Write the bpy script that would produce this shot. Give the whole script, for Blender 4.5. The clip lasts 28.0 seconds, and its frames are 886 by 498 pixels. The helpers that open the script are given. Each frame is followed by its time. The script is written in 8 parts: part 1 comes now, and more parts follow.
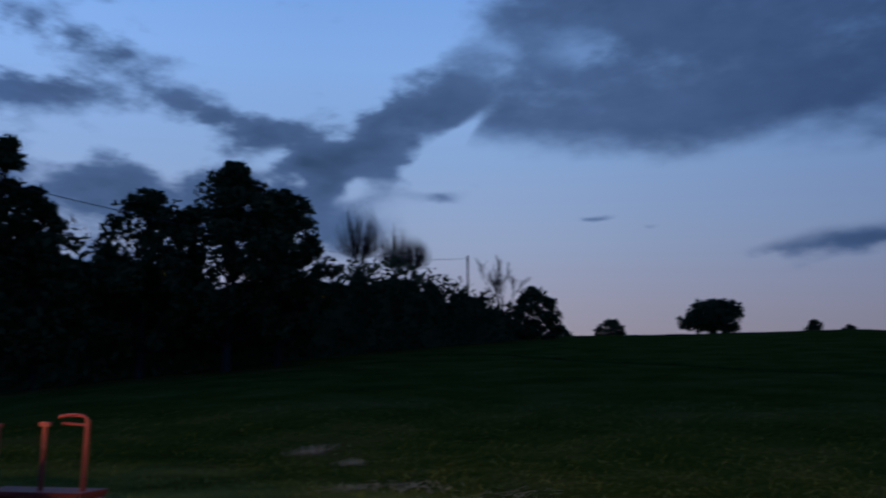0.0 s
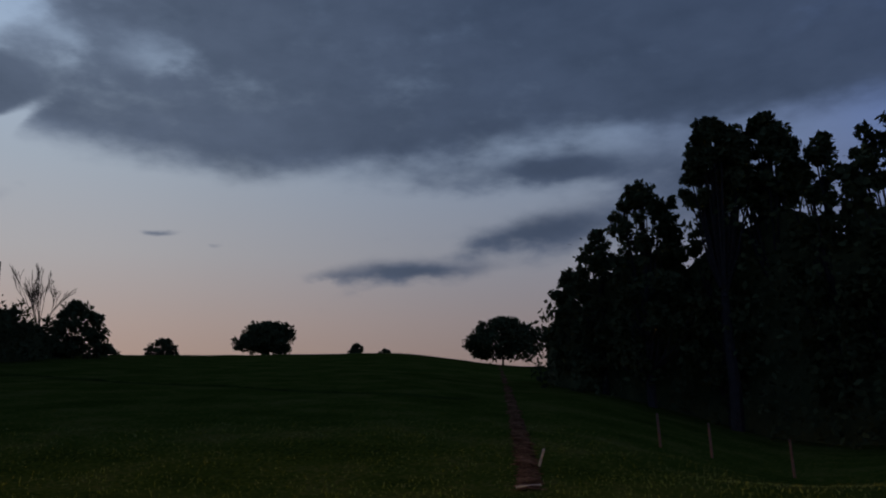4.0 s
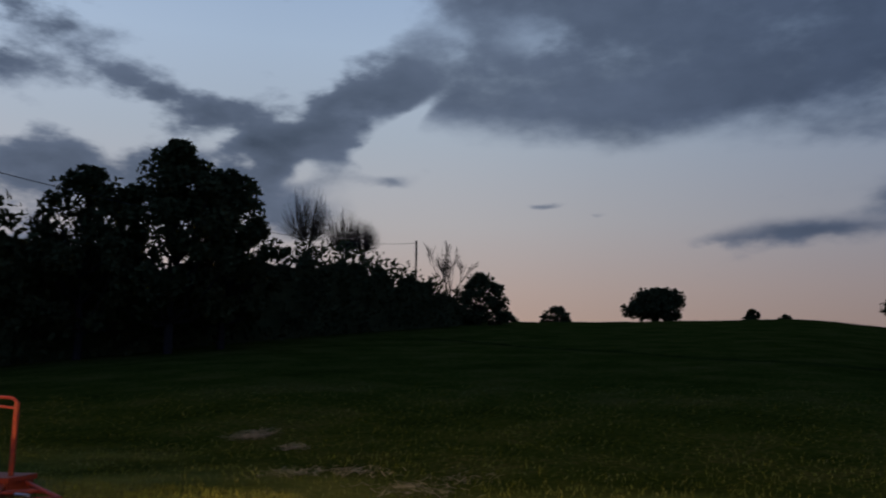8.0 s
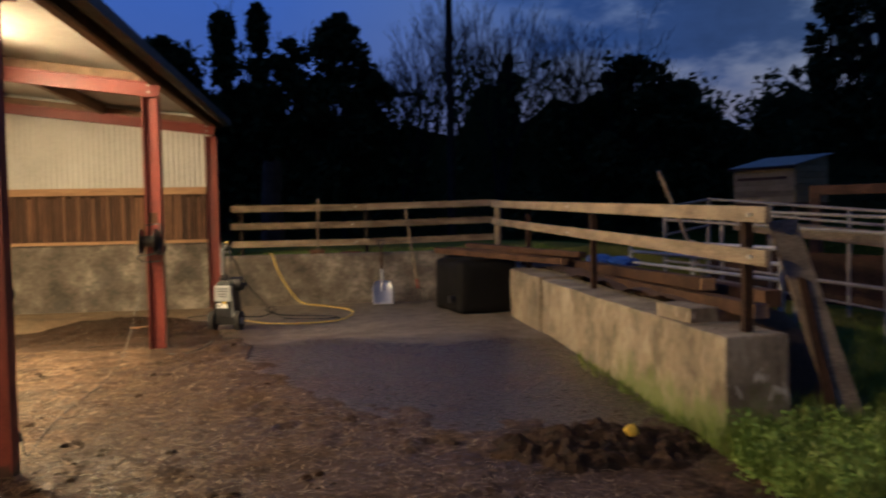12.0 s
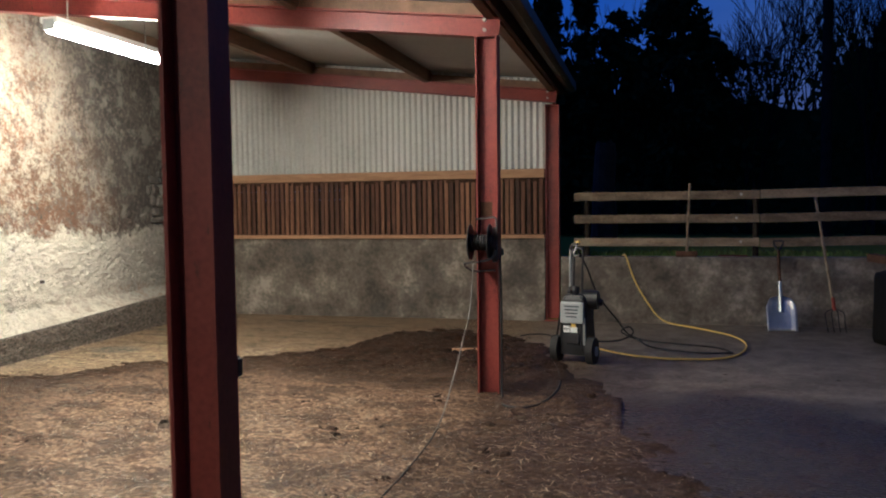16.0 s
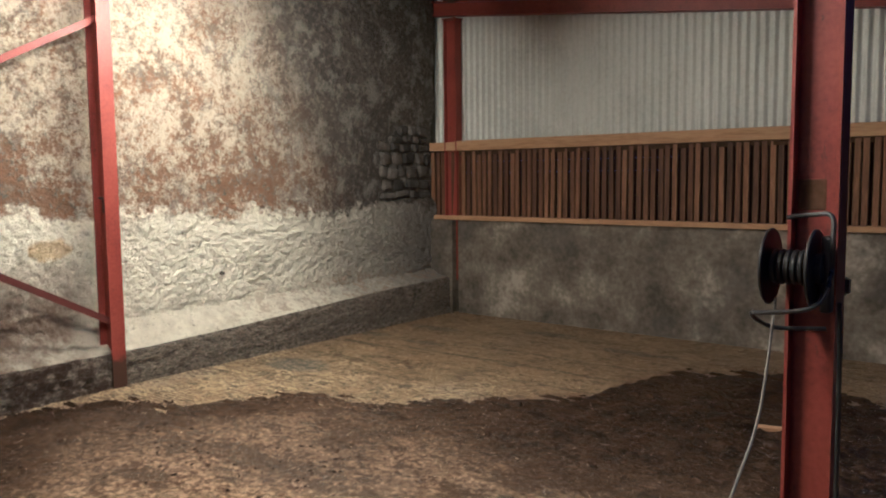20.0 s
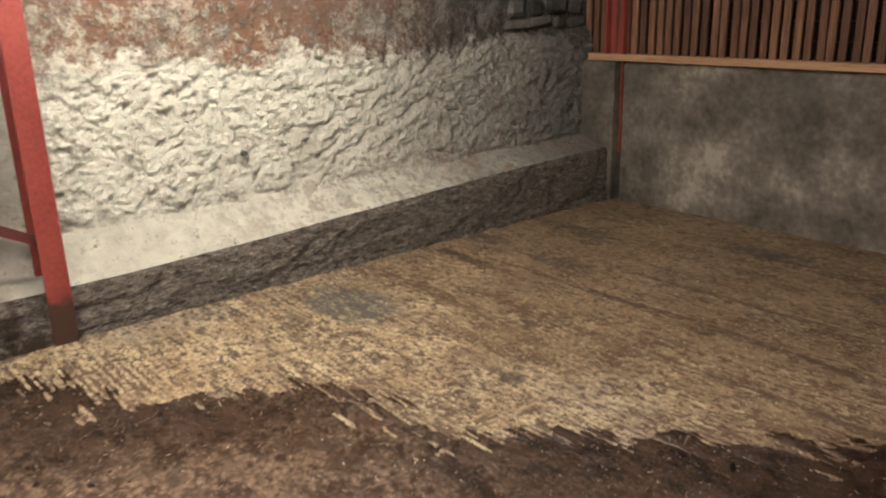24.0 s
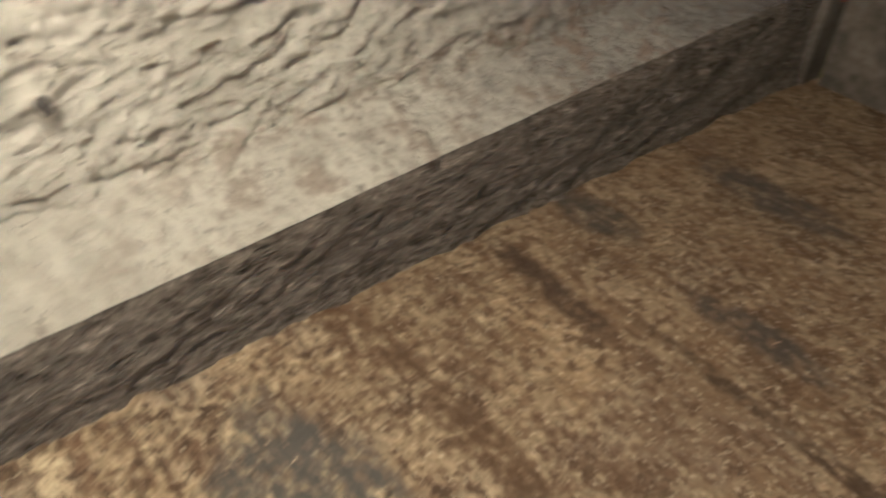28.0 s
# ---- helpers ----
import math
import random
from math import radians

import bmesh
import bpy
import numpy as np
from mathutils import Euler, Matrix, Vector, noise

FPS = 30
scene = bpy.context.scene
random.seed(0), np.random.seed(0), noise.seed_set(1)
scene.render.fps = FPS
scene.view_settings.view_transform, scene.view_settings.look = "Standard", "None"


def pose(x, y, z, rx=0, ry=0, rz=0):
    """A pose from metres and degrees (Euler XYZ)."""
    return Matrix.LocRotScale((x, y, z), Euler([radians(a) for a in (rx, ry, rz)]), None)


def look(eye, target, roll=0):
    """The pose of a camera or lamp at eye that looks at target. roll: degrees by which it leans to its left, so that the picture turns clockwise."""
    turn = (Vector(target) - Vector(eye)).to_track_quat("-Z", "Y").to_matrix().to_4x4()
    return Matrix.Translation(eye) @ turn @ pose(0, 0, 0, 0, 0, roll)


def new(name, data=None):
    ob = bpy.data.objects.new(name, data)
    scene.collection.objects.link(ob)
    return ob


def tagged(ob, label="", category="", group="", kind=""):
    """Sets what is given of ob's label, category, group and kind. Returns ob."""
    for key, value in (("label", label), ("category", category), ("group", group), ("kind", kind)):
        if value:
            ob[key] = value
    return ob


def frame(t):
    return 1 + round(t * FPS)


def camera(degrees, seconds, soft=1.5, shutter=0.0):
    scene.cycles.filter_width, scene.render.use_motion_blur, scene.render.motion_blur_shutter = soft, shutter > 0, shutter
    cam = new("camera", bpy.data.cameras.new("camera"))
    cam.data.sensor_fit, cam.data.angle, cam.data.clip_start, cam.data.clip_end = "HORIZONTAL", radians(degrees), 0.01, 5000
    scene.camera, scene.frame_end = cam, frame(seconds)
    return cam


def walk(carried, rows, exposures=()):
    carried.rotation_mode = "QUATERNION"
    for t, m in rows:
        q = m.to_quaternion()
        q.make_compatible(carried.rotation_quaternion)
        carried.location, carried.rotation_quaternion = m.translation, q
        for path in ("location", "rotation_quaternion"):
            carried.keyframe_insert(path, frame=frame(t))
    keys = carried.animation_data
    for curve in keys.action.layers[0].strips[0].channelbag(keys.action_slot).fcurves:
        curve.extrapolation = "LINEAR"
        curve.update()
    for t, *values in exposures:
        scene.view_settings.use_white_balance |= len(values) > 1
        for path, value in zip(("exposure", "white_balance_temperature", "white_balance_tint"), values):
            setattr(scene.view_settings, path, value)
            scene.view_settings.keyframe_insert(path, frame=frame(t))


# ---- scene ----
cam = camera(58.0, 28.0, soft=2.0, shutter=0.4)
PATH = [
    (0, (1.695, -1.354, 1.456), (3.539, -0.664, 1.811), -0.2),
    (0.5, (1.896, -1.552, 1.452), (3.819, -1.144, 1.818), -0.3),
    (1, (2.011, -1.606, 1.477), (3.968, -1.418, 1.848), -0.7),
    (1.5, (1.878, -1.57, 1.467), (3.841, -1.587, 1.85), 0.1),
    (2, (1.759, -1.551, 1.493), (3.71, -1.734, 1.891), 0.4),
    (2.5, (1.82, -1.585, 1.479), (3.756, -1.886, 1.88), 0.0),
    (3, (1.768, -1.559, 1.483), (3.695, -1.919, 1.88), -0.7),
    (3.5, (1.771, -1.56, 1.493), (3.698, -1.927, 1.884), -1.3),
    (5.5, (1.728, -1.536, 1.483), (3.671, -1.822, 1.862), -0.8),
    (6, (1.806, -1.537, 1.476), (3.767, -1.667, 1.847), -0.6),
    (6.5, (1.79, -1.519, 1.453), (3.756, -1.461, 1.819), -0.3),
    (7, (1.638, -1.435, 1.486), (3.588, -1.172, 1.842), 0.2),
    (7.5, (1.881, -1.321, 1.45), (3.803, -0.885, 1.791), 0.5),
    (8, (1.775, -1.359, 1.461), (3.665, -0.788, 1.779), 0.3),
    (8.5, (1.758, -1.351, 1.46), (3.595, -0.614, 1.754), -0.2),
    (9, (1.792, -1.324, 1.456), (3.554, -0.417, 1.727), -0.6),
    (9.5, (1.765, -1.32, 1.455), (3.423, -0.226, 1.689), -0.3),
    (10, (1.696, -1.324, 1.451), (3.154, 0.033, 1.634), -0.4),
    (10.5, (1.657, -1.292, 1.44), (2.813, 0.337, 1.552), -0.5),
    (11, (1.68, -0.971, 1.392), (2.566, 0.822, 1.393), 0.4),
    (11.5, (1.724, -0.711, 1.384), (2.348, 1.188, 1.32), -0.9),
    (12, (1.885, -0.34, 1.373), (2.158, 1.64, 1.282), -1.1),
    (12.5, (1.857, 0.0, 1.359), (1.872, 1.996, 1.247), -0.9),
    (13, (1.785, 0.354, 1.385), (1.645, 2.347, 1.296), -0.5),
    (13.5, (1.742, 0.706, 1.395), (1.363, 2.667, 1.307), -0.1),
    (15.5, (1.153, 2.136, 1.43), (0.582, 4.052, 1.352), 0.3),
    (16, (1.177, 2.492, 1.408), (0.688, 4.428, 1.298), -0.7),
    (16.5, (1.184, 2.821, 1.427), (0.664, 4.748, 1.297), -1.3),
    (17, (1.038, 3.204, 1.436), (0.481, 5.12, 1.311), -1.0),
    (17.5, (1.055, 3.596, 1.435), (0.446, 5.496, 1.291), -2.0),
    (18, (1.008, 3.95, 1.41), (0.282, 5.805, 1.233), -1.1),
    (18.5, (0.936, 4.257, 1.421), (0.058, 6.043, 1.219), -1.9),
    (19, (0.947, 4.644, 1.402), (-0.155, 6.296, 1.165), -1.7),
    (19.5, (0.883, 4.972, 1.41), (-0.327, 6.551, 1.201), 0.6),
    (20, (0.774, 5.311, 1.448), (-0.469, 6.868, 1.269), -0.6),
    (20.5, (0.775, 5.644, 1.434), (-0.545, 7.129, 1.206), -0.5),
    (21, (0.555, 5.928, 1.39), (-0.867, 7.284, 1.013), 0.1),
    (21.5, (0.295, 6.178, 1.403), (-1.164, 7.477, 0.971), -0.6),
    (23.5, (-0.673, 7.135, 1.394), (-2.143, 8.342, 0.775), -1.2),
    (24, (-0.806, 7.394, 1.42), (-2.281, 8.61, 0.83), -1.5),
    (24.5, (-1.056, 7.702, 1.428), (-2.5, 8.936, 0.799), -1.5),
    (25, (-1.2, 8.056, 1.431), (-2.702, 9.184, 0.743), -3.6),
    (25.5, (-1.372, 8.27, 1.412), (-2.952, 9.148, 0.555), -2.3),
    (26, (-1.708, 8.386, 1.42), (-3.296, 8.982, 0.36), -1.0),
    (26.5, (-2.004, 8.528, 1.339), (-3.601, 8.813, 0.17), -6.4),
    (27, (-2.286, 8.543, 1.344), (-3.876, 8.774, 0.151), -1.4),
    (27.5, (-2.638, 8.685, 1.377), (-4.155, 9.24, 0.197), -0.9),
    (28, (-3.029, 8.991, 1.529), (-4.231, 9.962, 0.258), 1.6),
]
EXPOSURES = [
    (0.0, -0.85, 4750, 10), (0.6, -0.75, 6100, 10), (2.0, -0.75, 6700, 10), (8.0, -0.65, 6700, 10), (9.0, -0.6, 6500, 10), (10.0, -0.8, 6200, 10),
    (10.5, -1.1, 6300, 10), (11.0, -1.4, 6100, 10), (12.0, -1.75, 4750, 10), (13.5, -2.35, 3900, 10), (15.5, -2.42, 3740, 10), (18.0, -2.45, 3720, 10), (20.0, -2.68, 3720, 10), (21.5, -2.6, 3760, 10), (24.0, -2.5, 3740, 10),
    (25.0, -2.42, 3740, 10), (26.0, -2.6, 3800, 10), (28.0, -2.6, 3800, 10)]
walk(cam, [(t, look(eye, target, roll)) for t, eye, target, roll in PATH], EXPOSURES)

# ---------------------------------------------------------------- sky at dusk
world = bpy.data.worlds.new("dusk_sky")
scene.world = world
world.use_nodes = True
wn, wl = world.node_tree.nodes, world.node_tree.links
wn.clear()


def wmath(op, a, b=None, c=None):
    n = wn.new("ShaderNodeMath")
    n.operation = op
    for i, v in enumerate((a, b, c)):
        if v is None:
            continue
        if isinstance(v, (int, float)):
            n.inputs[i].default_value = v
        else:
            wl.new(v, n.inputs[i])
    return n.outputs[0]


wtc = wn.new("ShaderNodeTexCoord")
wsep = wn.new("ShaderNodeSeparateXYZ")
wl.new(wtc.outputs["Generated"], wsep.inputs[0])
SX, SY, SZ = wsep.outputs[0], wsep.outputs[1], wsep.outputs[2]
AZ = wmath("MULTIPLY", wmath("ARCTAN2", SX, SY), 57.2958)
EL = wmath("MULTIPLY", wmath("ARCSINE", SZ), 57.2958)


def wnoise(scale, detail, sx, sy, sz):
    m = wn.new("ShaderNodeMapping")
    m.inputs["Scale"].default_value = (sx, sy, sz)
    wl.new(wtc.outputs["Generated"], m.inputs[0])
    n = wn.new("ShaderNodeTexNoise")
    n.inputs["Scale"].default_value, n.inputs["Detail"].default_value = scale, detail
    n.inputs["Roughness"].default_value = 0.54
    wl.new(m.outputs[0], n.inputs["Vector"])
    return n.outputs["Fac"]


NA = wnoise(4.5, 7, 1, 1, 2.6)
NB = wnoise(11.0, 6, 1, 1, 2.2)
wob = wmath("MULTIPLY", wmath("SUBTRACT", NA, 0.5), 6.5)
wob2 = wmath("MULTIPLY", wmath("SUBTRACT", NB, 0.5), 7.0)
AZW = wmath("ADD", wmath("ADD", AZ, wob), wob2)
ELW = wmath("ADD", wmath("ADD", EL, wmath("MULTIPLY", wob, 0.3)), wmath("MULTIPLY", wob2, -0.4))


def wsoft(v, lo, hi):
    r = wn.new("ShaderNodeMapRange")
    r.interpolation_type = "SMOOTHSTEP"
    r.inputs[1].default_value, r.inputs[2].default_value = lo, hi
    wl.new(v, r.inputs[0])
    return r.outputs[0]


def cloud(az0, el0, wa, we, amp, tilt=0.0, calm=False):
    """A bank of cloud round one direction, tilted by so many degrees a degree."""
    da = wmath("SUBTRACT", wmath("MULTIPLY_ADD", wob, 0.6, wmath("MULTIPLY_ADD", wob2, 0.5, AZ)) if calm else AZW, az0)
    de = wmath("SUBTRACT", wmath("SUBTRACT", wmath("MULTIPLY_ADD", wob2, 0.26, EL) if calm else ELW, el0), wmath("MULTIPLY", da, tilt))
    a = wmath("POWER", wmath("ABSOLUTE", wmath("DIVIDE", da, wa)), 2.0)
    e = wmath("POWER", wmath("ABSOLUTE", wmath("DIVIDE", de, we)), 2.0)
    return wmath("MULTIPLY", wmath("EXPONENT", wmath("MULTIPLY", wmath("ADD", a, e), -1.0)), amp)


# the great bank overhead: its lower edge by direction, lowest over the middle of the field
bank_edge = wn.new("ShaderNodeValToRGB")
wl.new(wmath("DIVIDE", wmath("SUBTRACT", AZ, 60.0), 80.0), bank_edge.inputs[0])
bank_edge.color_ramp.interpolation = "B_SPLINE"
for i, (az_, el_) in enumerate(((60, 18.6), (66, 18.4), (71, 17.9), (76, 17.3), (83, 16.3), (87, 15.9), (92, 16.8), (98, 17.6), (104, 18.4), (113, 19.0), (125, 18.6), (140, 17.0))):
    e = bank_edge.color_ramp.elements[i] if i < 2 else bank_edge.color_ramp.elements.new((az_ - 60) / 80.0)
    e.position = (az_ - 60) / 80.0
    e.color = ((el_ - 10) / 20.0,) * 3 + (1,)
low_edge = wmath("MULTIPLY_ADD", bank_edge.outputs[0], 20.0, 10.0)
bank = wmath("MULTIPLY", wsoft(wmath("SUBTRACT", ELW, low_edge), -1.5, 2.0), wsoft(wmath("SUBTRACT", AZW, wmath("MULTIPLY", wmath("SUBTRACT", EL, 20.0), 0.8)), 63.5, 69.5))
# unseen cloud added overhead, to dim the sky light on the land
bank = wmath("MAXIMUM", bank, wsoft(EL, 30.0, 44.0))
DENS = wmath("ADD", wmath("MULTIPLY", bank, 0.92), wmath("MULTIPLY", wmath("SUBTRACT", wmath("ADD", wmath("MULTIPLY", NA, 0.55), wmath("MULTIPLY", NB, 0.55)), 0.55), 1.25))
# single clouds: direction, elevation, half width, half height, weight, tilt; breaks in them carry a minus
for spec in ((61.0, 15.2, 3.4, 3.6, 1.0, 0.25), (65.2, 18.0, 4.2, 2.2, 0.95, 0.5), (66.3, 15.9, 1.5, 1.3, 0.7, 0.2), (56.6, 18.1, 3.6, 1.3, 0.95, -0.12), (52.0, 19.4, 3.5, 1.0, 0.55, -0.25),
             (45.0, 22.4, 5.4, 1.15, 0.9, -0.06), (42.0, 19.6, 4.2, 1.25, 0.95, 0.02), (34.0, 21.6, 2.3, 1.9, 0.4), (31.5, 19.4, 3.4, 1.7, 0.55), (19.8, 20.2, 2.6, 1.2, 0.7), (47.0, 13.4, 5.5, 2.1, 0.85, -0.05), (53.5, 13.5, 3.0, 2.0, 0.5),
             (26.0, 12.6, 9.5, 4.2, 0.95), (37.0, 14.6, 4.0, 2.6, 0.7), (14.0, 16.5, 6.0, 2.0, 0.6), (68.6, 13.9, 1.9, 0.6, 0.9, 0.0, True), (63.6, 11.2, 2.6, 1.8, 0.55, 0.0), (71.2, 14.6, 0.7, 0.5, 0.35, 0.0, True),
             (98.3, 9.6, 5.6, 0.8, 0.95, 0.02, True), (92.0, 9.3, 2.6, 0.45, 0.5, 0.0, True), (108.0, 12.3, 5.0, 1.35, 0.85, 0.03, True), (104.0, 11.4, 2.5, 0.8, 0.4, 0.2, True), (109.5, 16.6, 4.6, 1.2, 0.75, 0.05, True), (101.0, 16.4, 8.0, 1.5, 0.5, 0.03, True), (118.0, 14.5, 8.0, 4.0, 0.7, 0.0, True),
             (81.0, 12.1, 1.2, 0.36, 0.95, -0.05, True), (84.5, 11.3, 1.0, 0.27, 0.7, 0.0, True), (89.0, 10.6, 2.0, 0.5, 0.3, 0.0, True), (85.5, 8.0, 3.0, 0.5, 0.35, -0.1, True), (78.0, 9.3, 3.5, 0.35, 0.3, 0.0, True),
             (70.3, 17.9, 1.9, 0.62, -1.35, 0.75, True), (68.3, 15.8, 0.9, 1.3, -0.8, 0.6, True), (63.0, 14.6, 1.1, 0.8, -1.0, 0.3, True), (57.3, 16.2, 1.5, 0.6, -0.8, 0.25, True), (57.5, 22.8, 8.0, 2.7, -0.8), (48.5, 17.0, 2.8, 1.2, -0.75), (43.6, 16.3, 1.5, 0.7, -0.8), (37.0, 21.3, 1.4, 1.6, -0.5),
             (32.5, 16.9, 1.4, 0.6, -0.9, 0.3), (24.0, 17.9, 4.6, 1.2, -0.8), (27.0, 22.0, 2.2, 1.5, -0.5), (80.5, 24.0, 3.0, 1.7, -0.45), (73.0, 23.8, 3.2, 1.8, -0.4), (82.0, 9.5, 9.0, 4.5, -0.5), (1.5, 14.2, 1.1, 0.7, -0.9)):
    DENS = wmath("ADD", DENS, cloud(*spec))
# torn cloud and thin veil in the quarter left of the glow
patchy = wmath("MULTIPLY", wsoft(AZ, 6.0, 30.0), wmath("SUBTRACT", 1.0, wsoft(AZ, 54.0, 70.0)))
NC = wnoise(24.0, 5, 1, 1, 2.0)
torn = wmath("SUBTRACT", wmath("ADD", wmath("ADD", wmath("MULTIPLY", NA, 0.3), wmath("MULTIPLY", NB, 0.45)), wmath("MULTIPLY", NC, 0.3)), 0.475)
DENS = wmath("ADD", DENS, wmath("MULTIPLY", wmath("MULTIPLY", torn, patchy), 3.2))
DENS = wmath("ADD", DENS, wmath("MULTIPLY", wmath("SUBTRACT", NC, 0.5), 0.35))
wramp = wn.new("ShaderNodeValToRGB")
wramp.color_ramp.elements[0].position, wramp.color_ramp.elements[1].position = 0.06, 0.92
wramp.color_ramp.interpolation = "EASE"
wl.new(DENS, wramp.inputs[0])

grad = wn.new("ShaderNodeValToRGB")
wl.new(wmath("DIVIDE", EL, 40.0), grad.inputs[0])
cr = grad.color_ramp
cr.elements[0].position, cr.elements[0].color = 0.03, (0.40, 0.262, 0.21, 1)
cr.elements[1].position, cr.elements[1].color = 1.0, (0.12, 0.2, 0.38, 1)
for p, c in ((0.15, (0.41, 0.325, 0.305)), (0.27, (0.385, 0.38, 0.405)), (0.42, (0.34, 0.40, 0.485)), (0.58, (0.33, 0.43, 0.58)), (0.72, (0.27, 0.38, 0.57))):
    e = cr.elements.new(p)
    e.color = (*c, 1)
# the glow of the set sun sits over the field; away from it the sky is dimmer and bluer
away = wn.new("ShaderNodeMix")
away.data_type, away.blend_type = "RGBA", "MULTIPLY"
away.inputs[0].default_value = 1.0
dusk = wn.new("ShaderNodeValToRGB")
wl.new(wmath("DIVIDE", wmath("ABSOLUTE", wmath("SUBTRACT", AZ, 72.0)), 180.0), dusk.inputs[0])
dusk.color_ramp.elements[0].position, dusk.color_ramp.elements[0].color = 0.07, (1, 1, 1, 1)
dusk.color_ramp.elements[1].position, dusk.color_ramp.elements[1].color = 0.42, (0.38, 0.58, 1.35, 1)
e = dusk.color_ramp.elements.new(0.22)
e.color = (1.14, 1.13, 1.14, 1)
e = dusk.color_ramp.elements.new(0.31)
e.color = (0.72, 0.78, 1.02, 1)
wl.new(grad.outputs[0], away.inputs[6])
wl.new(dusk.outputs[0], away.inputs[7])
cloudcol = wn.new("ShaderNodeMix")
cloudcol.data_type = "RGBA"
wl.new(wmath("SUBTRACT", wmath("ADD", NB, 0.55), wmath("MULTIPLY", DENS, 0.55)), cloudcol.inputs[0])
cloudcol.clamp_factor = True
cloudcol.inputs[6].default_value, cloudcol.inputs[7].default_value = (0.028, 0.045, 0.079, 1), (0.115, 0.153, 0.235, 1)
# clouds to the north, away from the glow, are bluer
north = wn.new("ShaderNodeMix")
north.data_type, north.blend_type = "RGBA", "MULTIPLY"
wl.new(wmath("SUBTRACT", 1.0, wsoft(AZ, 12.0, 46.0)), north.inputs[0])
wl.new(cloudcol.outputs[2], north.inputs[6])
north.inputs[7].default_value = (0.66, 0.92, 1.55, 1)
over = wn.new("ShaderNodeMix")
over.data_type = "RGBA"
wl.new(wmath("MULTIPLY", wramp.outputs[0], 0.95), over.inputs[0])
wl.new(away.outputs[2], over.inputs[6])
wl.new(north.outputs[2], over.inputs[7])
air = wn.new("ShaderNodeTexSky")
air.sky_type, air.sun_disc, air.sun_elevation, air.sun_rotation = "NISHITA", False, radians(-3), radians(84)
bg1, bg2, bgs, wout = wn.new("ShaderNodeBackground"), wn.new("ShaderNodeBackground"), wn.new("ShaderNodeAddShader"), wn.new("ShaderNodeOutputWorld")
east = wn.new("ShaderNodeMix")
east.data_type, east.blend_type = "RGBA", "MULTIPLY"
wl.new(wsoft(AZ, 68.0, 112.0), east.inputs[0])
wl.new(over.outputs[2], east.inputs[6])
east.inputs[7].default_value = (0.52, 0.58, 0.67, 1)
wl.new(east.outputs[2], bg1.inputs[0])
wl.new(air.outputs[0], bg2.inputs[0])
bg1.inputs[1].default_value, bg2.inputs[1].default_value = 1.65, 0.05
wl.new(bg1.outputs[0], bgs.inputs[0])
wl.new(bg2.outputs[0], bgs.inputs[1])
wl.new(bgs.outputs[0], wout.inputs[0])

# ---------------------------------------------------------------- fluorescent battens: x, first y, last y, z
LAMP_GLOW = 2360.0
LAMP_COLOUR = (1.0, 0.615, 0.24)
# the third batten is unseen, added to light the front floor and yard
BATTENS = [(-3.40, 7.95, 9.45, 2.88), (-1.42, 5.8, 7.3, 2.88), (-1.42, -1.1, 0.4, 2.88)]
# ---------------------------------------------------------------- materials


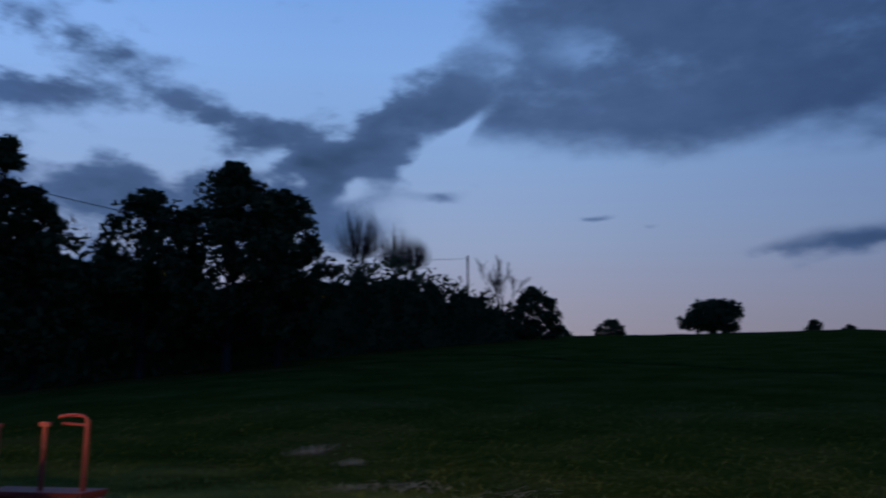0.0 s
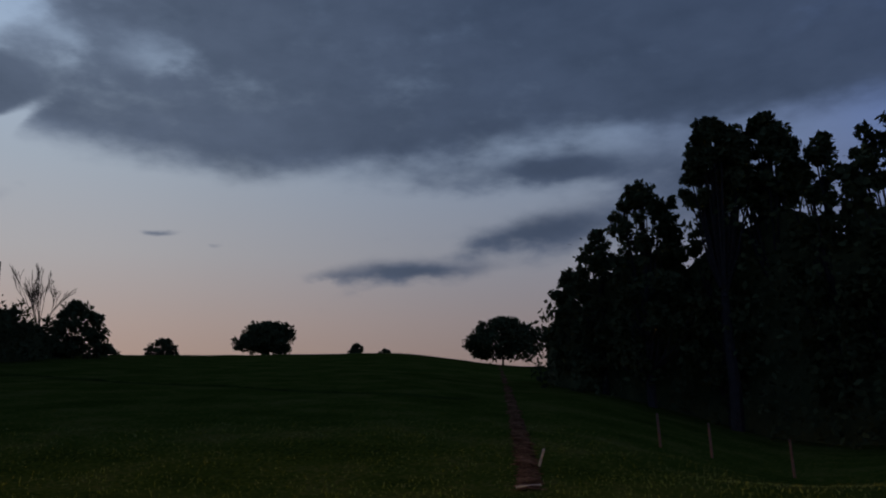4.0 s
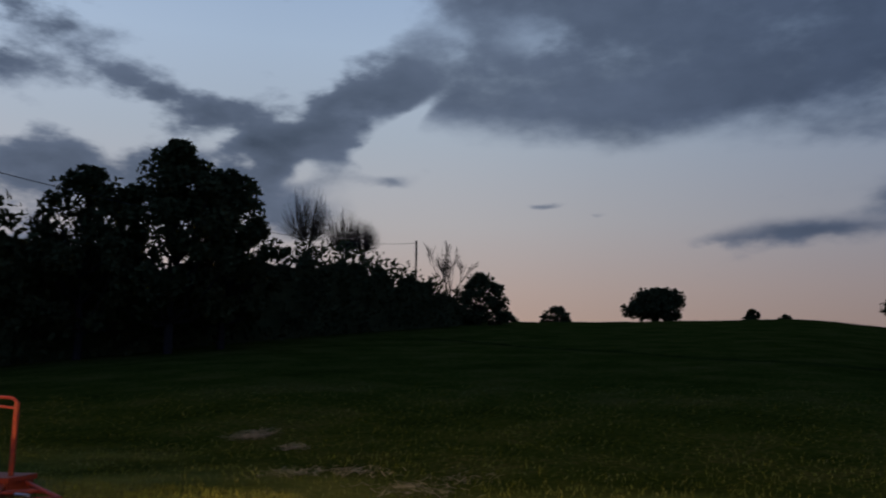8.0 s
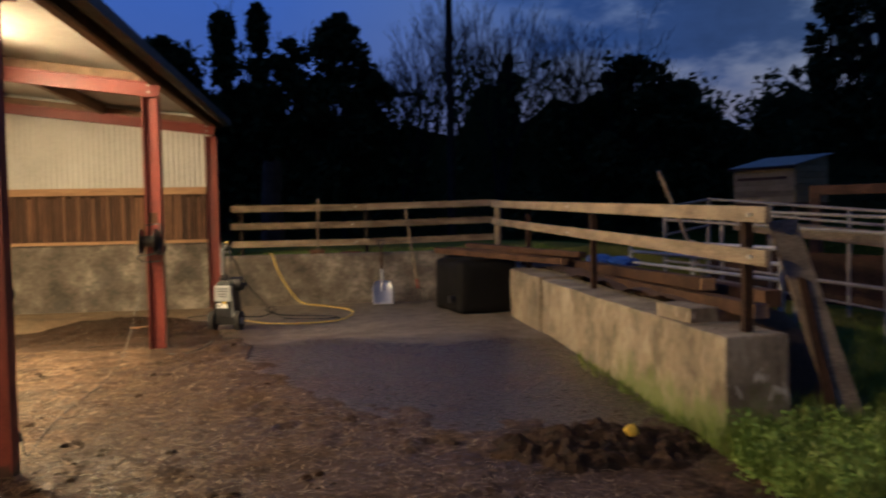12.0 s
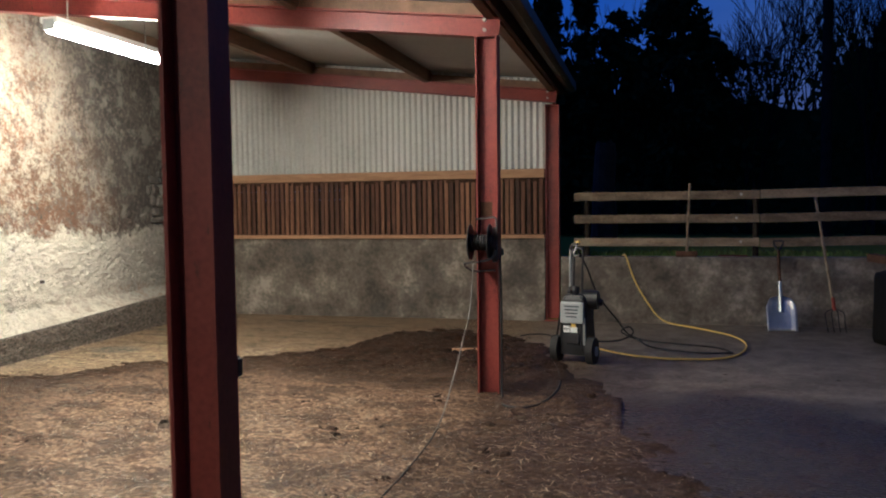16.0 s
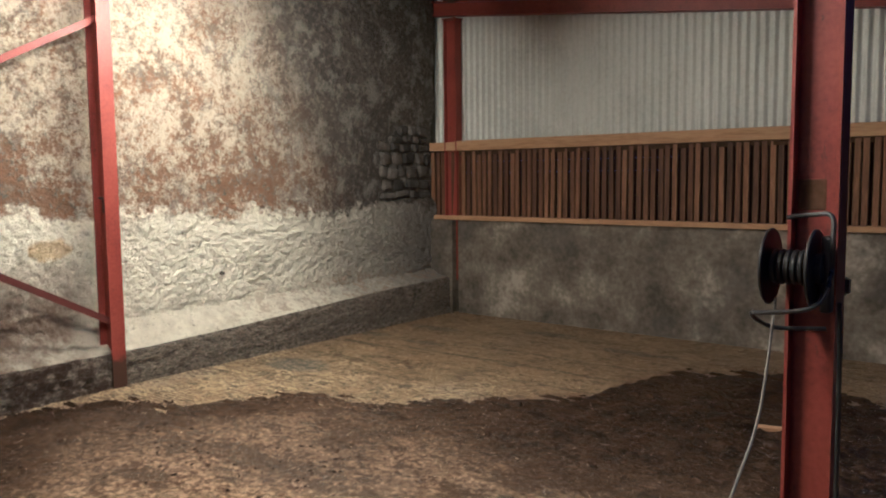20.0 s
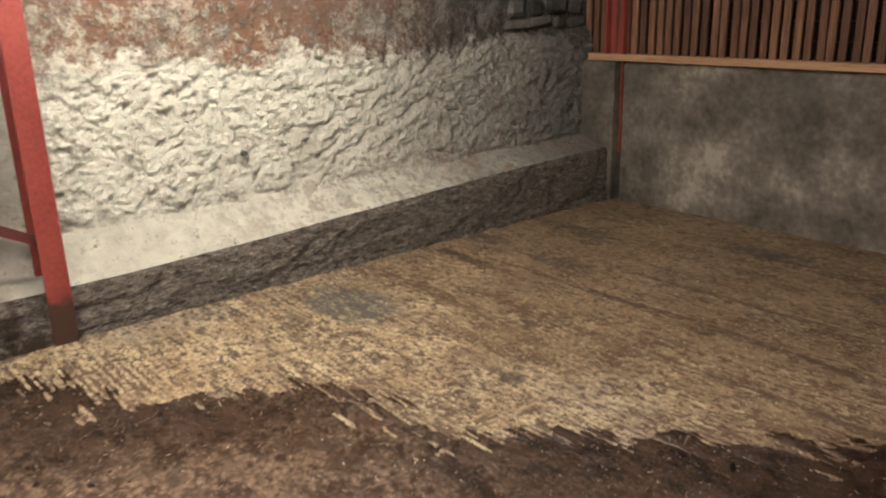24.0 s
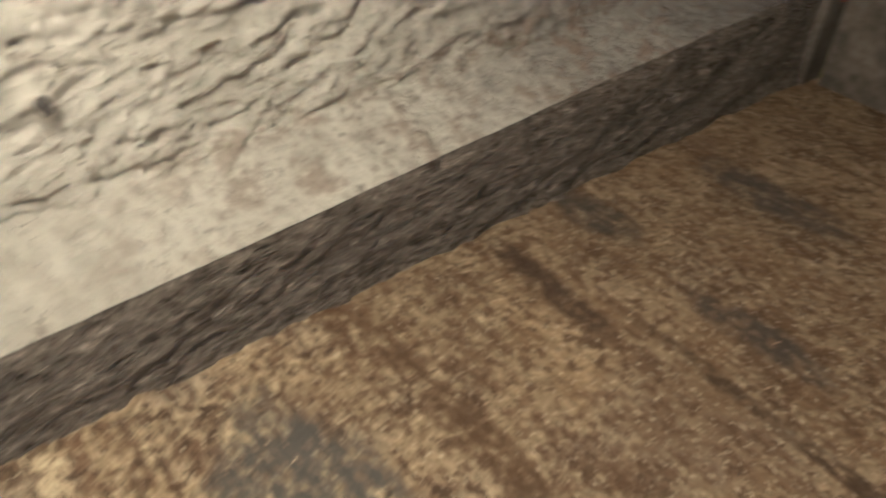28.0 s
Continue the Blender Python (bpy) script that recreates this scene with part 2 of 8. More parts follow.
def mat(name, colours, scale=3.0, fine=40.0, rough=0.8, metal=0.0, bump=0.3, bump_scale=None, stretch=(1, 1, 1), vary=0.0, distance=0.01, mixfine=0.35, rough_var=0.15, spec=0.4, span=(0.3, 0.7)):
    """Two scales of noise between the given colours, with relief from both."""
    m = bpy.data.materials.new(name)
    m.use_nodes = True
    nt = m.node_tree
    b = nt.nodes["Principled BSDF"]
    geo = nt.nodes.new("ShaderNodeNewGeometry")
    mp = nt.nodes.new("ShaderNodeMapping")
    mp.inputs["Scale"].default_value = stretch
    nt.links.new(geo.outputs["Position"], mp.inputs[0])
    if vary:
        oi = nt.nodes.new("ShaderNodeObjectInfo")
        sc = nt.nodes.new("ShaderNodeVectorMath")
        sc.operation = "MULTIPLY_ADD"
        sc.inputs[1].default_value = (1, 1, 1)
        cmb = nt.nodes.new("ShaderNodeCombineXYZ")
        mul = nt.nodes.new("ShaderNodeMath")
        mul.operation = "MULTIPLY"
        mul.inputs[1].default_value = 37.0
        nt.links.new(oi.outputs["Random"], mul.inputs[0])
        for i in range(3):
            nt.links.new(mul.outputs[0], cmb.inputs[i])
        nt.links.new(mp.outputs[0], sc.inputs[0])
        nt.links.new(cmb.outputs[0], sc.inputs[2])
        vec = sc.outputs[0]
    else:
        vec = mp.outputs[0]
    n1, n2 = nt.nodes.new("ShaderNodeTexNoise"), nt.nodes.new("ShaderNodeTexNoise")
    n1.inputs["Scale"].default_value, n2.inputs["Scale"].default_value = scale, fine
    n1.inputs["Detail"].default_value, n2.inputs["Detail"].default_value = 6, 4
    n1.inputs["Roughness"].default_value = 0.6
    for n in (n1, n2):
        nt.links.new(vec, n.inputs["Vector"])
    mx = nt.nodes.new("ShaderNodeMix")
    mx.inputs[0].default_value = mixfine
    nt.links.new(n1.outputs["Fac"], mx.inputs[2])
    nt.links.new(n2.outputs["Fac"], mx.inputs[3])
    fac = mx.outputs[0]
    if vary:
        add = nt.nodes.new("ShaderNodeMath")
        add.operation = "MULTIPLY_ADD"
        add.inputs[1].default_value, add.inputs[2].default_value = vary, -vary / 2
        nt.links.new(oi.outputs["Random"], add.inputs[0])
        ad2 = nt.nodes.new("ShaderNodeMath")
        nt.links.new(fac, ad2.inputs[0])
        nt.links.new(add.outputs[0], ad2.inputs[1])
        fac = ad2.outputs[0]
    ramp = nt.nodes.new("ShaderNodeValToRGB")
    els = ramp.color_ramp.elements
    lo_p, hi_p = span
    els[0].position, els[0].color = lo_p, (*colours[0], 1)
    els[1].position, els[1].color = hi_p, (*colours[-1], 1)
    for i, c in enumerate(colours[1:-1]):
        e = els.new(lo_p + (hi_p - lo_p) * (i + 1) / (len(colours) - 1))
        e.color = (*c, 1)
    nt.links.new(fac, ramp.inputs[0])
    nt.links.new(ramp.outputs[0], b.inputs["Base Color"])
    mr = nt.nodes.new("ShaderNodeMapRange")
    mr.inputs[3].default_value, mr.inputs[4].default_value = max(0.03, rough - rough_var), min(1, rough + rough_var)
    nt.links.new(n1.outputs["Fac"], mr.inputs[0])
    nt.links.new(mr.outputs[0], b.inputs["Roughness"])
    b.inputs["Metallic"].default_value = metal
    b.inputs["Specular IOR Level"].default_value = spec
    bp = nt.nodes.new("ShaderNodeBump")
    bp.inputs["Strength"].default_value, bp.inputs["Distance"].default_value = bump, distance
    nt.links.new(fac if not bump_scale else n2.outputs["Fac"], bp.inputs["Height"])
    nt.links.new(bp.outputs[0], b.inputs["Normal"])
    return m


M_RED = mat("red_oxide_paint", [(0.125, 0.024, 0.016), (0.185, 0.036, 0.022), (0.225, 0.05, 0.03)], 2.0, 60, rough=0.5, bump=0.1, rough_var=0.12, span=(0.36, 0.64))
M_DARKRED = mat("dark_red_shade_and_rope", [(0.05, 0.012, 0.009), (0.09, 0.02, 0.014)], 4, 60, rough=0.6, bump=0.1)
M_CONC = mat("weathered_concrete", [(0.05, 0.042, 0.031), (0.10, 0.085, 0.064), (0.165, 0.142, 0.108), (0.31, 0.275, 0.22)], 2.6, 24, rough=0.85, bump=0.5, mixfine=0.25, span=(0.35, 0.66))
M_BLOCK = mat("mossy_concrete", [(0.12, 0.096, 0.06), (0.23, 0.19, 0.123), (0.36, 0.31, 0.215)], 2.2, 25, rough=0.85, bump=0.5, stretch=(1, 1, 0.6), span=(0.36, 0.64))
M_KERB = mat("rough_cement_kerb", [(0.022, 0.018, 0.014), (0.115, 0.097, 0.074), (0.19, 0.162, 0.126), (0.38, 0.33, 0.26)], 30, 95, rough=0.4, bump=1.0, distance=0.07, stretch=(1, 0.6, 1.7), rough_var=0.25, span=(0.37, 0.65), mixfine=0.42, spec=0.18)
M_TIMBER = mat("pale_sawn_timber", [(0.20, 0.11, 0.045), (0.36, 0.22, 0.10), (0.45, 0.29, 0.14)], 3, 30, rough=0.75, bump=0.15, stretch=(0.3, 3, 3), vary=0.15)
M_SLAT = mat("stained_slat_timber", [(0.03, 0.014, 0.0075), (0.096, 0.046, 0.021), (0.235, 0.128, 0.058)], 4, 40, rough=0.75, bump=0.2, stretch=(3, 3, 0.25), vary=0.24, span=(0.28, 0.72))
# timber tone darkened for the shade under the roof
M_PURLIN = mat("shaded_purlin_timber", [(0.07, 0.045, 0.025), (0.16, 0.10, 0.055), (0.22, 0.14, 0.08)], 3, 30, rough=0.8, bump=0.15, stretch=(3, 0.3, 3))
M_RAIL = mat("weathered_rail_timber", [(0.09, 0.068, 0.038), (0.18, 0.14, 0.085), (0.29, 0.235, 0.145)], 2.5, 30, rough=0.8, bump=0.25, stretch=(1, 1, 3), vary=0.15, span=(0.36, 0.64))
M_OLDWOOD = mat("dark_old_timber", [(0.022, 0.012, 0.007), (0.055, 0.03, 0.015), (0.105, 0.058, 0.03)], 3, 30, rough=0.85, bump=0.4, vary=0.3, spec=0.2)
M_SHEET = mat("white_coated_steel_sheet", [(0.38, 0.385, 0.36), (0.50, 0.505, 0.475), (0.58, 0.58, 0.555)], 1.2, 30, rough=0.45, bump=0.05, spec=0.5)
M_CEIL = mat("dusty_white_roof_sheet", [(0.24, 0.22, 0.185), (0.33, 0.31, 0.27), (0.40, 0.38, 0.34)], 1.6, 30, rough=0.55, bump=0.05, spec=0.4)
M_GALV = mat("galvanised_steel", [(0.28, 0.28, 0.27), (0.42, 0.42, 0.40), (0.5, 0.5, 0.48)], 6, 50, rough=0.45, metal=0.7, bump=0.1)
M_DARKSTEEL = mat("dark_steel", [(0.02, 0.02, 0.022), (0.05, 0.048, 0.05)], 6, 50, rough=0.5, metal=0.4, bump=0.1)
M_BLACK = mat("black_plastic", [(0.008, 0.008, 0.009), (0.02, 0.02, 0.022)], 8, 80, rough=0.4, bump=0.05)
M_RUBBER = mat("black_rubber", [(0.01, 0.01, 0.01), (0.028, 0.026, 0.024)], 8, 80, rough=0.7, bump=0.1)
M_GREY = mat("grey_plastic", [(0.28, 0.30, 0.31), (0.42, 0.44, 0.45)], 5, 80, rough=0.4, bump=0.04)
M_GROOVE = mat("groove_dirt", [(0.05, 0.029, 0.015), (0.11, 0.068, 0.036)], 5, 40, rough=0.7, bump=0.1)
M_TUBESTEEL = mat("worn_black_tube", [(0.05, 0.05, 0.052), (0.12, 0.118, 0.115)], 8, 60, rough=0.32, metal=0.7, bump=0.1)
M_LANCE = mat("worn_grey_lance", [(0.13, 0.14, 0.15), (0.26, 0.27, 0.28)], 8, 80, rough=0.45, bump=0.06)
M_PALEGREY = mat("pale_grey_plastic", [(0.5, 0.51, 0.5), (0.6, 0.61, 0.6)], 5, 80, rough=0.45, bump=0.04)
M_WHITEP = mat("white_label", [(0.7, 0.7, 0.68), (0.8, 0.8, 0.78)], 9, 80, rough=0.5, bump=0.02)
M_YELLOW = mat("yellow_hose_rubber", [(0.6, 0.42, 0.06), (0.78, 0.58, 0.10)], 6, 60, rough=0.5, bump=0.05)
M_YELLOWP = mat("yellow_plastic", [(0.6, 0.42, 0.02), (0.75, 0.55, 0.05)], 6, 60, rough=0.4, bump=0.05)
M_ORANGE = mat("orange_red_paint", [(0.12, 0.016, 0.006), (0.22, 0.032, 0.010), (0.28, 0.048, 0.015)], 5, 60, rough=0.5, bump=0.15)
M_BLUE = mat("blue_plastic", [(0.01, 0.03, 0.16), (0.02, 0.06, 0.3)], 5, 60, rough=0.45, bump=0.1)
M_ALU = mat("scuffed_aluminium", [(0.42, 0.43, 0.45), (0.62, 0.63, 0.65)], 8, 60, rough=0.42, metal=0.85, bump=0.1)
M_BARK = mat("tree_bark", [(0.016, 0.013, 0.01), (0.04, 0.033, 0.025)], 5, 40, rough=1.0, bump=0.6, spec=0.0)
M_LEAF = mat("dark_leaves", [(0.021, 0.025, 0.008), (0.037, 0.042, 0.013), (0.058, 0.06, 0.02)], 0.5, 3, rough=0.9, bump=0.0, spec=0.05)
M_GRASSBLADE = mat("grass_blades", [(0.07, 0.11, 0.016), (0.145, 0.205, 0.032), (0.23, 0.245, 0.07)], 1.5, 12, rough=0.8, bump=0.0, spec=0.1, span=(0.36, 0.64))
M_STRAW = mat("straw", [(0.22, 0.15, 0.06), (0.42, 0.31, 0.14), (0.5, 0.4, 0.2)], 3, 30, rough=0.8, bump=0.0, spec=0.25)
M_SOIL = mat("damp_soil", [(0.03, 0.018, 0.01), (0.075, 0.045, 0.024), (0.12, 0.075, 0.04)], 3, 30, rough=0.9, bump=0.7, distance=0.03)
M_FIELD = mat("pasture", [(0.015, 0.022, 0.003), (0.034, 0.046, 0.006), (0.074, 0.066, 0.016)], 0.35, 9, rough=1.0, bump=0.6, distance=0.06, spec=0.0, mixfine=0.5, span=(0.36, 0.64))
M_BOARD = mat("weathered_plywood", [(0.075, 0.055, 0.03), (0.15, 0.115, 0.065), (0.25, 0.2, 0.12)], 2.5, 30, rough=0.8, bump=0.2, stretch=(1, 1, 2), span=(0.36, 0.64))
M_HEN = mat("weathered_yellowish_boards", [(0.12, 0.082, 0.031), (0.20, 0.145, 0.06), (0.28, 0.21, 0.096)], 3, 30, rough=0.8, bump=0.2, vary=0.2)
M_STONE = mat("bare_rubble_stone", [(0.022, 0.020, 0.018), (0.06, 0.054, 0.047), (0.125, 0.113, 0.098)], 7, 40, rough=0.9, bump=0.8, vary=0.4)

M_DUNG = mat("dark_dung", [(0.008, 0.005, 0.003), (0.026, 0.015, 0.008), (0.06, 0.036, 0.019)], 8, 45, rough=0.85, bump=0.9, distance=0.03, span=(0.36, 0.64), spec=0.15)
M_WRAP = mat("dull_black_plastic", [(0.005, 0.005, 0.005), (0.011, 0.0105, 0.01)], 4, 50, rough=0.8, bump=0.6, spec=0.1, distance=0.04)
M_DARKBACK = mat("dark_gap_backing", [(0.012, 0.006, 0.004), (0.03, 0.015, 0.008)], 4, 40, rough=0.85, bump=0.2)
M_TRACK = mat("turned_red_earth", [(0.024, 0.011, 0.005), (0.075, 0.034, 0.015), (0.16, 0.08, 0.036)], 2.5, 14, rough=1.0, bump=0.6, distance=0.05, spec=0.0, span=(0.36, 0.64))
M_OLDGALV = mat("dull_galvanised_tube", [(0.12, 0.11, 0.095), (0.22, 0.205, 0.18), (0.3, 0.285, 0.26)], 6, 50, rough=0.6, metal=0.3, bump=0.1)
M_CABLE = mat("dirty_grey_cable", [(0.10, 0.09, 0.08), (0.2, 0.185, 0.165)], 9, 60, rough=0.6, bump=0.05)
M_TURF = mat("short_turf", [(0.07, 0.085, 0.014), (0.135, 0.15, 0.026), (0.22, 0.195, 0.06)], 1.5, 12, rough=0.9, bump=0.0, spec=0.0, span=(0.36, 0.64))
M_WEED = mat("nettle_leaves", [(0.08, 0.14, 0.02), (0.17, 0.27, 0.04), (0.29, 0.35, 0.085)], 3, 20, rough=0.7, bump=0.0, spec=0.25, span=(0.36, 0.64))
M_DITCH_SHADE = mat("ditch_shade_dark", [(0.011, 0.016, 0.003), (0.034, 0.046, 0.007)], 0.8, 9, rough=1.0, bump=0.3, spec=0.0)


def emitter(name, colour, strength):
    m = bpy.data.materials.new(name)
    m.use_nodes = True
    b = m.node_tree.nodes["Principled BSDF"]
    b.inputs["Base Color"].default_value = (0.8, 0.8, 0.8, 1)
    b.inputs["Emission Color"].default_value = (*colour, 1)
    b.inputs["Emission Strength"].default_value = strength
    return m


M_TUBE = emitter("lit_diffuser", LAMP_COLOUR, LAMP_GLOW)


def nodes_of(m):
    return m.node_tree.nodes, m.node_tree.links


def noise_node(m, scale, detail=5, stretch=None, rough=0.6):
    nn, ll = nodes_of(m)
    geo = nn.new("ShaderNodeNewGeometry")
    n = nn.new("ShaderNodeTexNoise")
    n.inputs["Scale"].default_value, n.inputs["Detail"].default_value, n.inputs["Roughness"].default_value = scale, detail, rough
    if stretch:
        mp = nn.new("ShaderNodeMapping")
        mp.inputs["Scale"].default_value = stretch
        ll.new(geo.outputs["Position"], mp.inputs[0])
        ll.new(mp.outputs[0], n.inputs["Vector"])
    else:
        ll.new(geo.outputs["Position"], n.inputs["Vector"])
    return n.outputs["Fac"]


def step_node(m, value, lo, hi):
    nn, ll = nodes_of(m)
    r = nn.new("ShaderNodeMapRange")
    r.interpolation_type = "SMOOTHSTEP"
    r.inputs[1].default_value, r.inputs[2].default_value = lo, hi
    ll.new(value, r.inputs[0])
    return r.outputs[0]


def mth(m, op, a, b=None):
    nn, ll = nodes_of(m)
    n = nn.new("ShaderNodeMath")
    n.operation = op
    for i, v in enumerate((a, b)):
        if v is None:
            continue
        if isinstance(v, (int, float)):
            n.inputs[i].default_value = v
        else:
            ll.new(v, n.inputs[i])
    return n.outputs[0]


def blend(m, fac, a, b):
    nn, ll = nodes_of(m)
    n = nn.new("ShaderNodeMix")
    n.data_type = "RGBA"
    for i, v in ((0, fac), (6, a), (7, b)):
        if isinstance(v, tuple):
            n.inputs[i].default_value = (*v, 1)
        elif isinstance(v, (int, float)):
            n.inputs[i].default_value = v
        else:
            ll.new(v, n.inputs[i])
    return n.outputs[2]


def axis_node(m, axis):
    nn, ll = nodes_of(m)
    geo, sep = nn.new("ShaderNodeNewGeometry"), nn.new("ShaderNodeSeparateXYZ")
    ll.new(geo.outputs["Position"], sep.inputs[0])
    return sep.outputs["XYZ".index(axis)]


def raw(name):
    m = bpy.data.materials.new(name)
    m.use_nodes = True
    return m, m.node_tree.nodes["Principled BSDF"]


def overlay(m, fac, colour):
    """Lay the given colour over a finished material, by the mask fac."""
    nn, ll = nodes_of(m)
    b = nn["Principled BSDF"]
    base = b.inputs["Base Color"].links[0].from_socket
    ll.new(blend(m, fac, base, colour), b.inputs["Base Color"])


_mud = mth(M_RED, "ADD", axis_node(M_RED, "Z"), mth(M_RED, "MULTIPLY", noise_node(M_RED, 9, 5), 0.22))
_side = step_node(M_RED, axis_node(M_RED, "X"), -4.2, -3.8)
overlay(M_RED, mth(M_RED, "SUBTRACT", 1.0, step_node(M_RED, mth(M_RED, "ADD", _mud, mth(M_RED, "MULTIPLY", _side, 0.26)), 0.30, 0.36)), (0.045, 0.022, 0.014))
overlay(M_RED, mth(M_RED, "MULTIPLY", step_node(M_RED, noise_node(M_RED, 26, 6, (1, 1, 0.35), 0.7), 0.60, 0.68), 0.6), (0.06, 0.025, 0.016))
_ky = mth(M_KERB, "SUBTRACT", 1.0, step_node(M_KERB, mth(M_KERB, "ADD", axis_node(M_KERB, "Y"), mth(M_KERB, "MULTIPLY", noise_node(M_KERB, 5, 5), 0.8)), 8.3, 8.75))
overlay(M_KERB, mth(M_KERB, "MULTIPLY", _ky, step_node(M_KERB, noise_node(M_KERB, 14, 5), 0.36, 0.56)), (0.035, 0.021, 0.014))
overlay(M_BLOCK, mth(M_BLOCK, "MULTIPLY", step_node(M_BLOCK, noise_node(M_BLOCK, 2.6, 5), 0.5, 0.62), 0.6), (0.09, 0.07, 0.042))
overlay(M_BLOCK, mth(M_BLOCK, "MULTIPLY", step_node(M_BLOCK, noise_node(M_BLOCK, 11, 3, (0.6, 2.6, 0.3)), 0.63, 0.70), 0.8), (0.55, 0.51, 0.40))
_my = mth(M_BLOCK, "SUBTRACT", 1.0, step_node(M_BLOCK, mth(M_BLOCK, "ADD", axis_node(M_BLOCK, "Y"), mth(M_BLOCK, "MULTIPLY", noise_node(M_BLOCK, 2.5, 4), 2.5)), 6.6, 8.0))
_mz = mth(M_BLOCK, "SUBTRACT", 1.0, step_node(M_BLOCK, mth(M_BLOCK, "ADD", axis_node(M_BLOCK, "Z"), mth(M_BLOCK, "MULTIPLY", noise_node(M_BLOCK, 6, 5), 0.7)), 0.32, 0.62))
overlay(M_BLOCK, mth(M_BLOCK, "MULTIPLY", mth(M_BLOCK, "MULTIPLY", _my, _mz), 0.85), (0.12, 0.155, 0.03))
overlay(M_CONC, mth(M_CONC, "MULTIPLY", step_node(M_CONC, mth(M_CONC, "ADD", noise_node(M_CONC, 1.4, 6), mth(M_CONC, "MULTIPLY", noise_node(M_CONC, 7, 5), 0.4)), 0.72, 0.84), 0.5), (0.055, 0.05, 0.045))

# barn lamplight painted over the near pasture as a paler olive
_near_glow = mth(M_FIELD, "MULTIPLY", mth(M_FIELD, "SUBTRACT", 1.0, step_node(M_FIELD, mth(M_FIELD, "ADD", axis_node(M_FIELD, "X"), mth(M_FIELD, "MULTIPLY", noise_node(M_FIELD, 0.4, 4), 10.0)), 11.0, 20.0)), mth(M_FIELD, "ADD", 0.35, mth(M_FIELD, "MULTIPLY", noise_node(M_FIELD, 7, 5), 0.6)))
overlay(M_FIELD, _near_glow, (0.23, 0.215, 0.042))

# limewashed wall: white render low down, flaking limewash with rust-brown stains above, bare dark masonry towards the corner
M_WALL, _b = raw("flaking_limewash")
_big, _mid, _fin = noise_node(M_WALL, 1.1), noise_node(M_WALL, 9, 8, None, 0.7), noise_node(M_WALL, 55, 5)
_m2 = noise_node(M_WALL, 21, 6, None, 0.65)
_z, _y = axis_node(M_WALL, "Z"), axis_node(M_WALL, "Y")
_band = mth(M_WALL, "SUBTRACT", 1.0, step_node(M_WALL, mth(M_WALL, "ADD", _z, mth(M_WALL, "MULTIPLY", mth(M_WALL, "SUBTRACT", mth(M_WALL, "ADD", _big, _mid), 1.0), 1.3)), 1.45, 1.95))
_flake = step_node(M_WALL, mth(M_WALL, "SUBTRACT", mth(M_WALL, "ADD", mth(M_WALL, "ADD", mth(M_WALL, "MULTIPLY", _fin, 0.25), mth(M_WALL, "MULTIPLY", _m2, 0.42)), mth(M_WALL, "MULTIPLY", _mid, 0.38)), mth(M_WALL, "SUBTRACT", mth(M_WALL, "MULTIPLY", _band, 0.05), mth(M_WALL, "MULTIPLY", mth(M_WALL, "SUBTRACT", noise_node(M_WALL, 2.6, 5), 0.5), 0.35))), 0.43, 0.60)
_under = blend(M_WALL, step_node(M_WALL, mth(M_WALL, "ADD", _mid, mth(M_WALL, "MULTIPLY", _big, 0.6)), 0.68, 0.92), (0.19, 0.14, 0.095), (0.27, 0.135, 0.055))
_bare = step_node(M_WALL, mth(M_WALL, "ADD", mth(M_WALL, "ADD", _y, mth(M_WALL, "MULTIPLY", mth(M_WALL, "SUBTRACT", _z, 1.9), 0.55)), mth(M_WALL, "MULTIPLY", mth(M_WALL, "ADD", _big, _mid), 1.6)), 10.7, 12.4)
_flake2 = mth(M_WALL, "MULTIPLY", _flake, mth(M_WALL, "SUBTRACT", 1.0, mth(M_WALL, "MULTIPLY", _bare, 0.93)))
_under = blend(M_WALL, mth(M_WALL, "MULTIPLY", _band, 0.75), _under, (0.24, 0.135, 0.068))
_under2 = blend(M_WALL, _bare, _under, (0.06, 0.052, 0.044))
_under2 = blend(M_WALL, step_node(M_WALL, _m2, 0.5, 0.62), _under2, (0.13, 0.11, 0.085))
_under2 = blend(M_WALL, mth(M_WALL, "MULTIPLY", step_node(M_WALL, noise_node(M_WALL, 4.2, 6, None, 0.7), 0.5, 0.62), 0.6), _under2, (0.26, 0.24, 0.205))
_upper = blend(M_WALL, _flake2, _under2, (0.62, 0.54, 0.41))
# brown specks, and fine dark pits that paint crevice shade into the render
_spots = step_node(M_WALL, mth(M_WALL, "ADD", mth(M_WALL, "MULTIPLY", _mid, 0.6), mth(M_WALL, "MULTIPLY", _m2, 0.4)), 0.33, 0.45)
_pit_shade = step_node(M_WALL, mth(M_WALL, "ADD", mth(M_WALL, "MULTIPLY", noise_node(M_WALL, 38, 4, (1, 1, 1.6), 0.6), 0.7), mth(M_WALL, "MULTIPLY", _mid, 0.3)), 0.33, 0.40)
_spots = mth(M_WALL, "MULTIPLY", _spots, _pit_shade)
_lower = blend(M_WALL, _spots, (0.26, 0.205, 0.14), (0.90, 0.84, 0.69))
_dirt = mth(M_WALL, "MULTIPLY", mth(M_WALL, "SUBTRACT", 1.0, step_node(M_WALL, _y, 7.9, 8.25)), mth(M_WALL, "SUBTRACT", 1.0, step_node(M_WALL, mth(M_WALL, "ADD", _z, mth(M_WALL, "MULTIPLY", _mid, 0.9)), 1.1, 1.5)))
